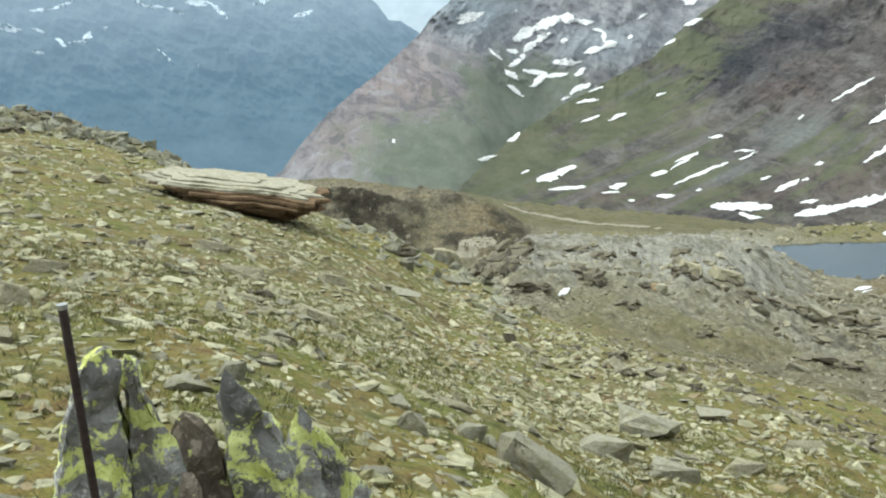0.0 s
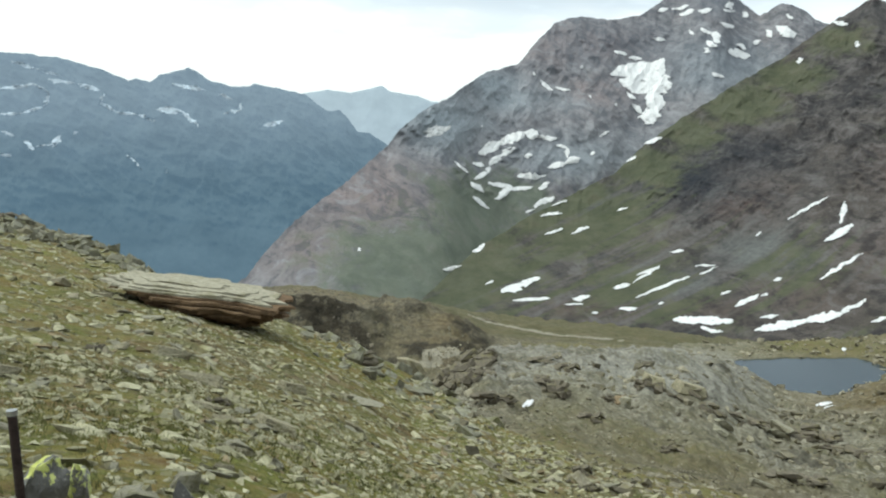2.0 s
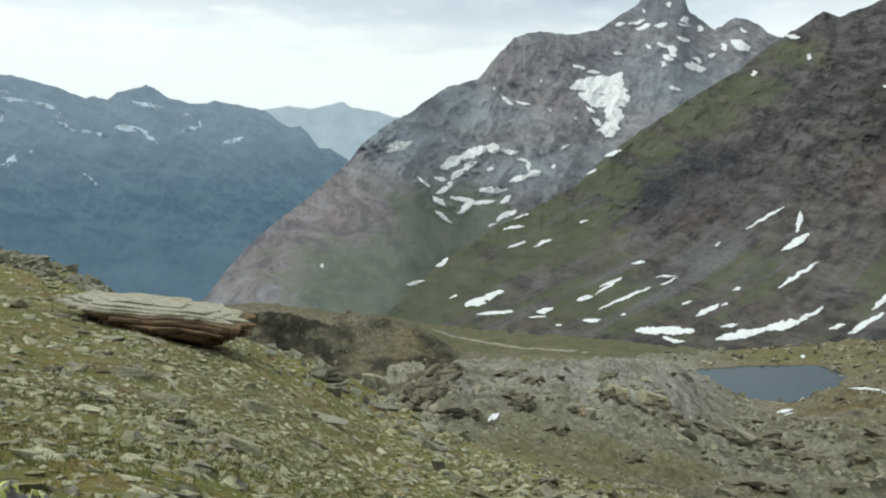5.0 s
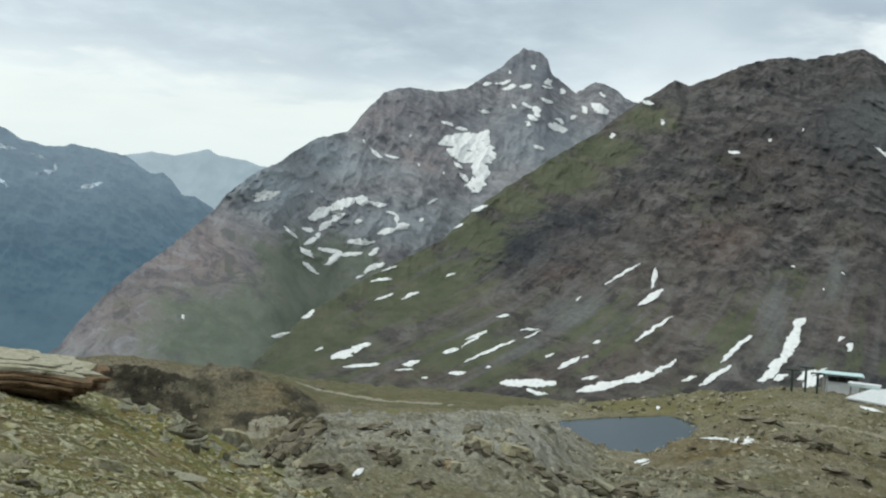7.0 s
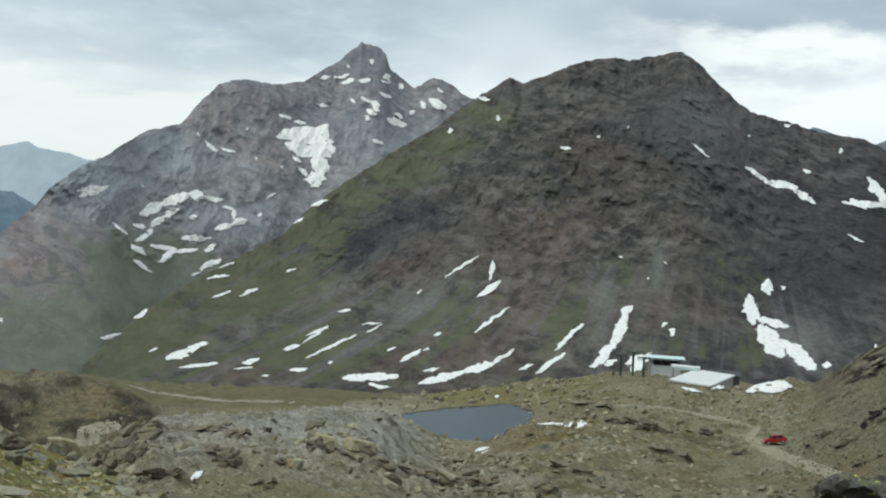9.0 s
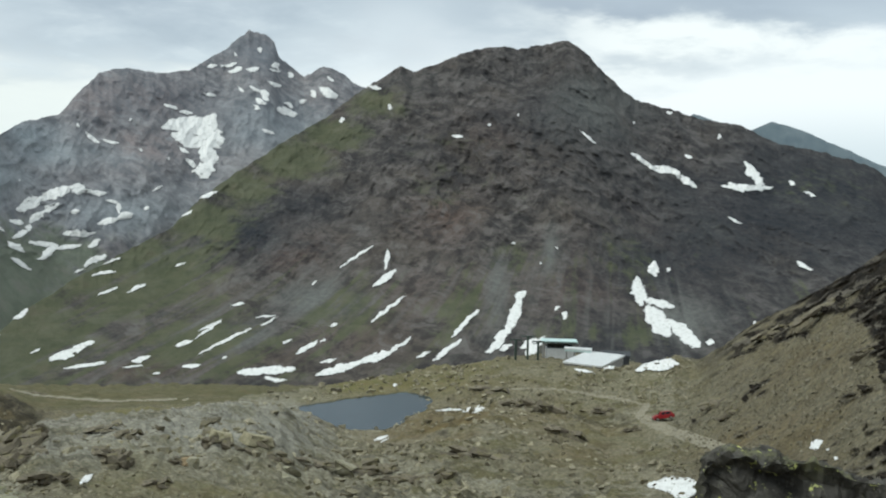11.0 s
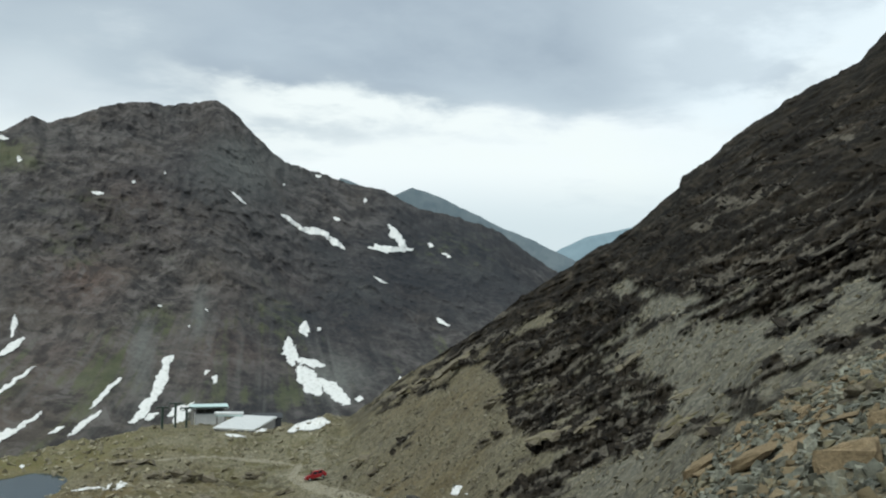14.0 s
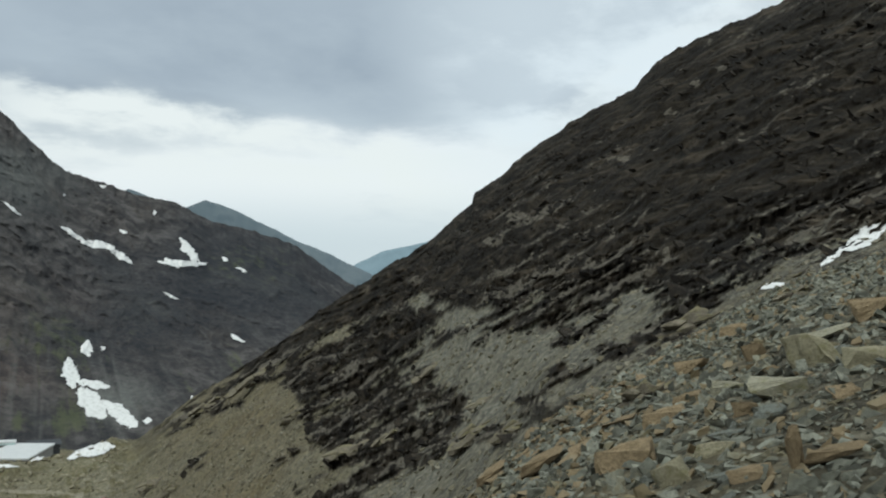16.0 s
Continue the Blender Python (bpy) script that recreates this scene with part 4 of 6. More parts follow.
dimmer = range_sheet(54, 72, 120, 30, foot=((54, -5, 3900), (72, -5, 3900)),
    crest=((54, -2, 4500), (58.4, 0.7, 4500), (59.8, 1.45, 4500), (62.3, 2.05, 4500), (66, 2.9, 4500), (72, 3.2, 4500)), back=0.5, relief=50, grain=0.002, jag=0.05, seed=19.0)

ob = add_sheet("mountain", main, M_MOUNTAIN, "brown rocky mountain with grassy flanks and scree chutes", "mountain")
a, e = azel(main)
lump = fractal(main.reshape(-1, 3) * 0.012, 5).reshape(a.shape)
# turf, scree and rusty earth alternate in stripes down the fans
down = a + np.interp(a, (0, 15, 24, 33, 40, 46, 67), (-2.4, -2.0, -1.4, -0.6, 0.0, 0.8, 1.0)) * (e + 12)
stripe = 1.25 * fractal(np.stack([down * 0.75 + 0.3 * lump, e * 0.10, e * 0], -1).reshape(-1, 3), 5, 0.7).reshape(a.shape) * (1 - smooth(e, -5.5, -2.0))
masks(ob.data,
      turf=blobs(a, e, (25, 5.2, 1.8, 1.0, 0.8), (22.5, 3.2, 2.4, 1.1, 0.9), (20, 1.5, 2.8, 1.3, 0.95), (17, -0.3, 2.4, 1.3, 0.9), (14.5, -2.4, 2.6, 1.4, 0.9), (11, -6, 6, 3.0, 0.9), (4, -9, 6, 4, 0.95), (14, -9.5, 7, 2.6, 0.5), (24, -8.5, 5, 2.4, 0.38), (31, -7.5, 3, 3, 0.6), (30, 1, 5, 3, 0.26), (35, -1.5, 3.5, 3, 0.24), (40, -3, 3, 3, 0.15), (52, 0.6, 4, 1.2, 0.3), (34, -4.2, 2.2, 1.3, 0.6), (25, 4.8, 3, 0.8, 0.6), (40, -8.8, 4, 0.8, 0.5)) + 0.2 * lump + 0.75 * stripe,
      scree=blobs(a, e, (21.5, -7.2, 3.2, 1.3, 1.0), (36.2, -3.8, 0.5, 1.8, 0.9), (44.5, -7.6, 2.4, 1.3, 0.9), (39, 5.5, 2.6, 2.0, 0.7), (17, -9.2, 3, 1.3, 0.7), (33, -6.5, 0.7, 2.6, 0.6)) + 0.3 * lump - 0.9 * stripe,
      rust=blobs(a, e, (20, -4.2, 2.6, 1.4, 0.9), (29.5, -1.8, 2.5, 1.8, 0.8), (38, -5.5, 3, 2.2, 0.8), (33, 3, 4, 2, 0.5), (12, -11.2, 5, 0.7, 0.8), (23, -9.3, 4, 1.4, 0.55), (27.5, -6.5, 3, 2, 0.45), (17, -10.6, 5, 0.9, 0.6), (43, -3, 5, 2.5, 0.4)) + 0.25 * lump - 0.7 * stripe,
      # besides dark cliffs, the patches at 46 and 51 paint the right flank's shadow
      cliff=blobs(a, e, (17.5, -3.4, 3.2, 1.9, 1.0), (21, -1.4, 3, 1.4, 0.8), (51, -0.5, 10, 5, 1.1), (38, 5, 7, 3.5, 0.75), (46, -4, 7, 4, 0.95), (30, 3, 5, 3, 0.4), (41, -9, 5, 2.5, 0.7)) + 0.45 * lump)
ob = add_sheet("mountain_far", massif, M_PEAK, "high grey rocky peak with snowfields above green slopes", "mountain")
a, e = azel(massif)
lump = fractal(massif.reshape(-1, 3) * 0.008, 5).reshape(a.shape)
masks(ob.data,
      turf=blobs(a, e, (2, -9, 9, 4, 1.0), (-3, -8.5, 4, 2.4, 0.6), (5, -5, 5, 2.4, 0.85), (1, -3.5, 2, 1.2, 0.4)) + 0.3 * lump,
      # the first two scree patches lighten the left ridge, haze put into its colour
      scree=blobs(a, e, (2, 0, 3.2, 1.8, 0.9), (5, 2.4, 2.2, 0.9, 0.8), (6, 1.5, 4, 1.0, 0.7), (10, -2, 5, 1.2, 0.6), (19, 3, 4, 2.0, 0.5)) + 0.3 * lump,
      rust=blobs(a, e, (-2.5, -4.8, 4.5, 3.0, 1.0), (10, 4.8, 4, 1.3, 1.0), (11.5, 2.0, 2.6, 1.2, 1.0), (-6, -8, 3, 2, 0.9), (8, 1.5, 2.5, 1.2, 0.5)) + 0.2 * lump,
      cliff=blobs(a, e, (18, 7.8, 3, 1.4, 0.9), (13, 5, 6, 1.2, 0.5), (18, 4, 5, 2, 0.4)) + 0.3 * lump)
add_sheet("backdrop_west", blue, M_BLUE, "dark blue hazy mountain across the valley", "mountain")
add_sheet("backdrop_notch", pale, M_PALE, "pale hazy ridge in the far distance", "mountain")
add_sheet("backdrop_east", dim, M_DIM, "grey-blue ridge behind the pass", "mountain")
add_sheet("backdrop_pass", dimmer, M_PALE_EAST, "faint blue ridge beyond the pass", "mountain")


# ---- snow ----
def pieces_of(quad):
    """Label the connected pieces of a mask of cells."""
    tag = np.where(quad, np.arange(1, quad.size + 1).reshape(quad.shape), 0)
    while True:
        best = tag.copy()
        best[1:] = np.maximum(best[1:], tag[:-1])
        best[:-1] = np.maximum(best[:-1], tag[1:])
        best[:, 1:] = np.maximum(best[:, 1:], tag[:, :-1])
        best[:, :-1] = np.maximum(best[:, :-1], tag[:, 1:])
        best = np.where(quad, best, 0)
        if (best == tag).all():
            return tag
        tag = best


def drape(sheet, strokes, name, mat, label, category, group="", kind="", ragged=1.0, thick=1.0, least=10):
    """Lay a layer over a sheet: strokes of (azimuth, elevation, azimuth, elevation, width), in degrees."""
    st = np.array(strokes)
    w = st[:, 4].max()
    lo, hi = min(st[:, 0].min(), st[:, 2].min()) - w, max(st[:, 0].max(), st[:, 2].max()) + w
    ca = azel(sheet[sheet.shape[0] // 2])[0]
    cols = np.nonzero((ca > lo - 0.3) & (ca < hi + 0.3))[0]
    if len(cols) < 2:
        return
    block = sheet[:, cols[0]:cols[-1] + 2]
    e = azel(block)[1]
    low, high = min(st[:, 1].min(), st[:, 3].min()) - w, max(st[:, 1].max(), st[:, 3].max()) + w
    open_to_eye = e >= np.maximum.accumulate(e, axis=0) - 0.35
    rows = np.nonzero(((e > low) & (e < high) & open_to_eye).any(axis=1))[0]
    if len(rows) < 2:
        return
    block = block[max(rows[0] - 1, 0):rows[-1] + 2]
    seen = open_to_eye[max(rows[0] - 1, 0):rows[-1] + 2]
    k = 4
    ri, ci = np.arange(0, block.shape[0] - 1 + 1e-6, 1 / k), np.arange(0, block.shape[1] - 1 + 1e-6, 1 / k)
    r0, c0 = np.minimum(ri.astype(int), block.shape[0] - 2), np.minimum(ci.astype(int), block.shape[1] - 2)
    fr, fc = (ri - r0)[:, None, None], (ci - c0)[None, :, None]
    v = (block[r0][:, c0] * (1 - fr) + block[r0 + 1][:, c0] * fr) * (1 - fc) + (block[r0][:, c0 + 1] * (1 - fr) + block[r0 + 1][:, c0 + 1] * fr) * fc
    seen = seen[r0][:, c0]
    a, e = azel(v)
    flat = lambda k, q: fractal(np.stack([a * k, e * k * 1.4, a * 0 + q], -1).reshape(-1, 3), 4, 0.6).reshape(a.shape)
    wa, we = a + ragged * min(0.35, 0.25 + 0.2 * w) * flat(2.3, 1.0), e + ragged * min(0.3, 0.12 + 0.2 * w) * flat(2.3, 8.0)
    fine = flat(5.0, 5.0) + (0.55 * flat(13.0, 9.0) if kind == "" else 0.0)
    depth = np.full(a.shape, -9.0)
    for a1, e1, a2, e2, width in strokes:
        d = np.array((a2 - a1, e2 - e1))
        t = np.clip(((wa - a1) * d[0] + (we - e1) * d[1]) / (d @ d + 1e-9), 0, 1)
        off = np.hypot(wa - a1 - t * d[0], we - e1 - t * d[1])
        taper = 1 - (0.65 if kind == "" else 0.2) * np.abs(2 * t - 1) ** 2
        depth = np.maximum(depth, 1 - off / (width * 0.58 * taper))
    inside = (depth + 0.45 * ragged * fine > 0.0) & seen
    quad = inside[:-1, :-1] & inside[1:, :-1] & inside[:-1, 1:] & inside[1:, 1:]
    size = float(np.median(np.linalg.norm(v - np.array(EYE), axis=-1)))
    if sheet is not ground:
        away = v - np.array(EYE)
        far = np.linalg.norm(away, axis=-1)
        soft = far
        for _ in range(14):
            soft = np.pad(soft, 1, "edge")
            soft = (soft[1:-1, 1:-1] * 2 + soft[:-2, 1:-1] + soft[2:, 1:-1] + soft[1:-1, :-2] + soft[1:-1, 2:]) / 6
        v = np.array(EYE) + away * (np.minimum(soft, far) / far)[..., None]
    up = sheet_normals(v) * 0.6 + np.array((0, 0, 0.4))
    v = v + up * (thick * size * (0.0006 + 0.0006 * np.clip(depth + 0.4 * fine, 0, 1) ** 0.7))[..., None]
    tag = pieces_of(quad).ravel()
    faces = grid_faces(*a.shape)
    for one, count in zip(*np.unique(tag[tag > 0], return_counts=True)):
        if count < least:
            continue
        mine = faces[tag == one]
        used, back = np.unique(mine, return_inverse=True)
        me = mesh_from(name, v.reshape(-1, 3)[used], back.reshape(-1, 4), mat)
        tagged(new(name, me), label, category, group, kind)


def snow(sheet, *strokes):
    if sheet is massif:
        strokes = [(a, b, c, d, w * 1.5) for a, b, c, d, w in strokes]
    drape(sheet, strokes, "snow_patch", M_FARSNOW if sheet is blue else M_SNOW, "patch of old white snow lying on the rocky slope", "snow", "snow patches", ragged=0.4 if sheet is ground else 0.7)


snow(massif, (12.34, 3.26, 15.00, 3.62, 0.55), (13.04, 2.67, 15.28, 2.69, 0.84), (14.59, 3.08, 15.22, 3.86, 0.70), (14.85, 2.01, 15.53, 3.03, 0.62))
snow(massif, (14.61, 1.40, 15.35, 1.35, 0.77), (14.05, 0.58, 15.15, 0.80, 0.49), (14.77, 1.61, 14.58, 2.01, 0.49))
snow(massif, (13.61, 1.32, 14.14, 0.89, 0.15))
snow(massif, (13.24, 4.18, 13.88, 4.08, 0.15))
snow(massif, (13.17, 2.06, 13.76, 1.73, 0.15))
snow(massif, (4.37, -1.81, 5.59, -1.19, 0.36), (5.59, -1.19, 7.15, -0.53, 0.36), (7.15, -0.53, 7.92, -0.72, 0.41), (7.92, -0.72, 9.08, -0.87, 0.21))
snow(massif, (4.96, -2.54, 5.72, -1.96, 0.23), (5.72, -1.96, 6.54, -1.42, 0.23))
snow(massif, (8.69, -2.62, 9.73, -2.35, 0.23), (9.73, -2.35, 10.55, -1.98, 0.23), (9.62, -1.38, 9.86, -2.07, 0.21), (9.09, -1.25, 9.69, -1.38, 0.15))
snow(massif, (7.13, -2.00, 7.54, -1.85, 0.21))
snow(massif, (3.96, -2.49, 4.61, -2.62, 0.21))
snow(massif, (4.13, -3.48, 4.83, -3.04, 0.23), (4.83, -3.04, 4.96, -2.75, 0.18))
snow(massif, (3.78, -3.70, 4.65, -4.24, 0.18))
snow(massif, (4.99, -3.67, 6.38, -3.92, 0.21), (6.38, -3.92, 5.44, -4.68, 0.26))
snow(massif, (6.71, -3.20, 8.47, -3.16, 0.23), (8.59, -3.57, 8.25, -4.01, 0.26))
snow(massif, (6.38, -4.06, 7.79, -3.88, 0.18))
snow(massif, (3.95, -4.61, 4.89, -5.23, 0.18))
snow(massif, (2.62, -2.38, 3.63, -3.13, 0.10))
snow(massif, (7.80, -5.11, 9.04, -4.48, 0.21))
snow(massif, (8.52, -5.65, 9.85, -5.40, 0.15))
snow(massif, (9.23, -4.89, 9.95, -4.48, 0.13))
snow(massif, (8.63, -6.61, 9.97, -6.70, 0.13))
snow(massif, (10.25, -6.76, 11.42, -6.19, 0.15))
snow(massif, (0.96, -0.87, 2.43, -0.28, 0.26))
snow(massif, (7.94, 2.66, 8.72, 2.09, 0.15))
snow(massif, (8.96, 2.27, 9.69, 2.14, 0.13))
snow(massif, (11.23, -1.75, 11.50, -1.54, 0.13))
snow(massif, (11.73, -0.63, 12.26, -0.31, 0.10))
snow(massif, (10.38, 3.58, 10.49, 3.51, 0.13))
snow(massif, (7.51, 3.13, 7.59, 2.93, 0.10))
snow(massif, (4.33, -0.14, 4.43, -0.20, 0.13))
snow(massif, (10.87, 1.79, 10.98, 1.72, 0.10))
snow(massif, (12.53, 1.37, 12.63, 1.30, 0.13))
snow(massif, (7.31, -5.44, 7.84, -5.29, 0.10))
snow(main, (11.76, -11.58, 12.18, -11.48, 0.16))
snow(main, (13.40, -11.21, 14.63, -11.12, 0.16))
snow(main, (13.14, -10.01, 14.04, -9.64, 0.16))
snow(main, (14.38, -9.11, 15.77, -8.43, 0.13))
snow(main, (16.44, -7.57, 16.97, -7.34, 0.16))
snow(main, (19.44, -9.92, 20.11, -9.65, 0.16))
snow(main, (21.84, -9.82, 22.15, -9.63, 0.16))
snow(main, (22.44, -8.88, 22.93, -8.64, 0.16))
snow(main, (21.24, -6.24, 21.59, -6.05, 0.13))
snow(main, (10.99, -1.70, 11.46, -1.33, 0.13))
snow(main, (13.03, -5.18, 13.55, -4.91, 0.13))
snow(main, (10.30, -6.69, 11.29, -6.18, 0.19))
snow(main, (8.59, -6.83, 9.74, -6.42, 0.13))
snow(main, (8.28, -5.62, 9.54, -5.45, 0.16))
snow(main, (7.52, -5.12, 8.99, -4.49, 0.22))
snow(main, (9.04, -4.98, 9.85, -4.64, 0.13))
snow(main, (4.99, -10.04, 5.45, -9.87, 0.13))
snow(main, (2.16, -9.25, 3.38, -8.96, 0.13))
snow(main, (10.11, -11.15, 11.22, -11.04, 0.13))
snow(main, (6.75, -10.99, 9.13, -10.75, 0.13))
snow(main, (12.97, -12.97, 14.67, -12.88, 0.16))
snow(main, (15.79, -10.81, 16.14, -10.63, 0.13))
snow(main, (17.83, -8.30, 19.07, -8.18, 0.10))
snow(main, (36.57, -7.57, 36.79, -7.35, 0.19))
snow(main, (35.34, -9.51, 36.16, -9.10, 0.16))
snow(main, (37.09, -7.93, 37.30, -7.64, 0.22))
snow(main, (33.81, -3.42, 33.91, -3.34, 0.13))
snow(main, (26.11, 4.90, 25.83, 4.75, 0.16))
snow(main, (23.15, 4.05, 22.81, 3.90, 0.16))
snow(blue, (-23.64, 1.23, -21.90, 1.57, 0.19), (-21.90, 1.57, -21.21, 1.09, 0.19), (-21.21, 1.09, -21.42, 0.35, 0.19), (-21.42, 0.35, -22.55, -0.06, 0.19), (-22.55, -0.06, -23.71, -0.18, 0.19))
snow(blue, (-23.01, 2.80, -21.81, 2.45, 0.19), (-21.81, 2.45, -20.52, 2.12, 0.19))
snow(blue, (-21.19, 1.82, -19.76, 1.71, 0.22), (-19.76, 1.71, -18.55, 1.39, 0.22))
snow(blue, (-18.25, 1.21, -18.39, 0.62, 0.19), (-18.39, 0.62, -17.54, 0.12, 0.19), (-17.54, 0.12, -16.41, 0.01, 0.22), (-16.41, 0.01, -15.33, -0.33, 0.22))
snow(blue, (-15.25, 0.37, -13.84, 0.24, 0.38), (-13.84, 0.24, -12.94, -0.62, 0.25))
snow(blue, (-14.32, 1.85, -12.51, 1.57, 0.25))
snow(blue, (-11.65, 1.33, -10.86, 1.08, 0.19))
snow(blue, (-11.34, 0.22, -10.47, 0.41, 0.22), (-10.47, 0.41, -10.33, 0.82, 0.22))
snow(blue, (-8.99, -0.51, -7.90, -0.21, 0.29))
snow(blue, (-23.75, -1.12, -23.01, -1.37, 0.19))
snow(blue, (-22.56, -1.71, -21.98, -2.09, 0.29))
snow(blue, (-21.03, -1.89, -20.65, -1.37, 0.38))
snow(blue, (-19.98, -1.23, -19.67, -1.03, 0.19))
snow(blue, (-21.98, -1.90, -21.02, -1.83, 0.10))
snow(blue, (-17.01, -2.32, -16.17, -3.28, 0.13))
snow(blue, (-14.78, -3.28, -14.69, -3.34, 0.22))
snow(blue, (-23.80, -2.29, -23.23, -2.48, 0.16))
snow(blue, (-25.33, 1.05, -23.92, 1.40, 0.32))
snow(blue, (-25.70, -0.81, -24.32, -1.26, 0.32))
snow(massif, (18.0, 5.60, 18.5, 5.10, 0.28), (19.0, 4.53, 20.2, 4.29, 0.28))
snow(massif, (18.2, 3.25, 18.9, 3.03, 0.14))
snow(massif, (14.8, 6.83, 15.4, 6.95, 0.16), (17.2, 6.8, 17.9, 6.95, 0.18), (18.6, 6.9, 19.1, 6.8, 0.14))
snow(massif, (21.6, 5.88, 22.6, 5.39, 0.32))
snow(massif, (16.4, 7.61, 16.5, 7.68, 0.25))
snow(massif, (17.3, 5.86, 18.0, 5.53, 0.14))
snow(massif, (18.8, 7.34, 19.0, 7.00, 0.25))
snow(massif, (0.9, -0.61, 2.3, -0.34, 0.28))
snow(massif, (4.2, -8.24, 4.8, -7.74, 0.28))
snow(massif, (2.3, -9.21, 3.4, -8.95, 0.14))
snow(massif, (6.1, -10.47, 8.4, -9.61, 0.32))
snow(massif, (6.9, -10.97, 8.7, -10.58, 0.14))
snow(massif, (17.6, 4.72, 17.9, 4.49, 0.18))
snow(massif, (16.1, 6.64, 16.9, 6.87, 0.18))
snow(massif, (-3.2, -8.12, -3.1, -8.05, 0.18))
snow(massif, (20.3, 4.92, 20.7, 5.17, 0.14))
snow(massif, (15.7, 6.97, 16.6, 7.17, 0.14))
snow(massif, (19.6, 6.75, 19.9, 6.52, 0.18))
snow(massif, (17.7, 8.16, 18.0, 7.93, 0.14))
snow(massif, (18.5, 6.13, 19.1, 5.91, 0.18))
snow(massif, (17.7, 5.08, 18.3, 4.85, 0.18))
snow(massif, (19.5, 4.89, 19.9, 4.70, 0.18))
snow(massif, (21.0, 5.69, 21.3, 5.36, 0.18))
snow(massif, (22.0, 6.57, 22.4, 6.34, 0.14))
snow(massif, (16.6, 5.73, 17.0, 5.50, 0.14))
snow(massif, (14.7, 5.32, 15.3, 5.16, 0.14))
snow(massif, (12.3, 4.53, 13.0, 4.31, 0.14))
snow(main, (23.0, -5.17, 25.0, -3.77, 0.18))
snow(main, (26.0, -3.96, 25.8, -5.13, 0.32), (26.4, -5.29, 25.2, -6.30, 0.35))
snow(main, (25.0, -8.49, 27.1, -6.91, 0.25))
snow(main, (20.4, -10.53, 21.6, -9.74, 0.32))
snow(main, (21.6, -11.85, 24.5, -11.01, 0.43), (24.5, -11.01, 26.3, -10.40, 0.50), (26.2, -10.40, 27.6, -9.50, 0.25))
snow(main, (16.7, -11.65, 20.3, -11.43, 0.43), (18.5, -12.02, 19.7, -12.14, 0.21))
snow(main, (21.9, -11.12, 22.8, -10.88, 0.18))
snow(main, (29.0, -10.87, 30.7, -9.57, 0.28))
snow(main, (30.1, -9.38, 31.7, -7.64, 0.28))
snow(main, (28.0, -10.76, 28.7, -10.39, 0.25))
snow(main, (32.6, -10.25, 33.7, -8.81, 0.57), (33.6, -9.06, 34.5, -6.67, 0.64), (34.2, -6.86, 34.6, -6.43, 0.50))
snow(main, (42.5, -4.27, 42.6, -5.13, 0.57))
snow(main, (43.4, -4.68, 43.5, -4.81, 0.28))
snow(main, (41.5, -5.35, 41.9, -6.89, 0.74), (41.8, -6.55, 43.8, -6.93, 0.42), (42.3, -7.14, 43.5, -8.59, 1.10), (43.7, -7.89, 45.3, -9.15, 0.83))
snow(main, (41.0, 2.35, 42.2, 1.55, 0.28), (42.0, 1.54, 43.9, 1.24, 0.39), (43.7, 1.16, 44.8, 0.37, 0.35))
snow(main, (46.3, 0.47, 49.2, 0.40, 0.32), (47.6, 1.84, 48.6, 0.59, 0.50), (46.7, 0.68, 47.6, 0.17, 0.32))
snow(main, (37.7, 3.75, 38.8, 2.90, 0.14))
snow(main, (29.8, 3.18, 30.5, 3.19, 0.21))
snow(main, (32.1, 4.00, 32.3, 3.96, 0.21))
snow(main, (33.9, 4.58, 34.0, 4.55, 0.18))
snow(main, (50.1, 0.82, 50.4, 0.63, 0.25))
snow(main, (50.9, 0.25, 51.5, -0.07, 0.14))
snow(main, (50.8, -3.84, 51.5, -4.33, 0.25))
snow(main, (46.7, -1.34, 47.6, -1.78, 0.11))
snow(main, (13.7, -1.04, 15.4, -0.60, 0.32))
snow(main, (12.3, -2.83, 12.7, -2.55, 0.18), (13.1, -2.28, 14.0, -1.72, 0.14))
snow(main, (42.9, 4.85, 43.3, 4.82, 0.18))
snow(main, (46.0, 3.56, 46.1, 3.23, 0.21))
snow(main, (24.5, 6.15, 25.4, 6.01, 0.21))
snow(main, (22.9, 4.00, 23.2, 4.11, 0.18))
snow(main, (25.8, 4.95, 26.0, 5.03, 0.21))
snow(main, (45.8, -8.95, 46.3, -8.94, 0.28))
snow(main, (14.4, -10.44, 17.6, -8.92, 0.18))
snow(main, (18.2, -8.79, 19.2, -8.24, 0.11))
snow(main, (13.0, -9.94, 13.8, -9.62, 0.18))
snow(main, (14.2, -9.56, 15.7, -8.49, 0.14))
snow(main, (10.6, -10.80, 11.5, -10.50, 0.32))
snow(main, (10.4, -6.60, 11.3, -6.24, 0.18))
snow(main, (16.3, -7.54, 17.1, -7.41, 0.18))
snow(main, (6.0, -10.46, 8.4, -9.53, 0.35), (6.0, -10.46, 7.3, -10.26, 0.28))
snow(main, (6.7, -11.04, 9.0, -10.83, 0.14))
snow(main, (13.4, -11.23, 14.5, -11.19, 0.14))
snow(main, (35.5, -4.56, 35.6, -4.63, 0.18))
snow(main, (36.6, -7.40, 36.8, -7.29, 0.21))
snow(main, (37.1, -8.09, 37.3, -7.80, 0.21))
snow(main, (19.5, -9.83, 20.1, -9.66, 0.14))
snow(main, (22.5, -8.79, 22.8, -8.65, 0.14))
snow(main, (44.1, 2.29, 44.4, 2.13, 0.18))
snow(main, (40.9, 4.19, 41.0, 4.20, 0.18))
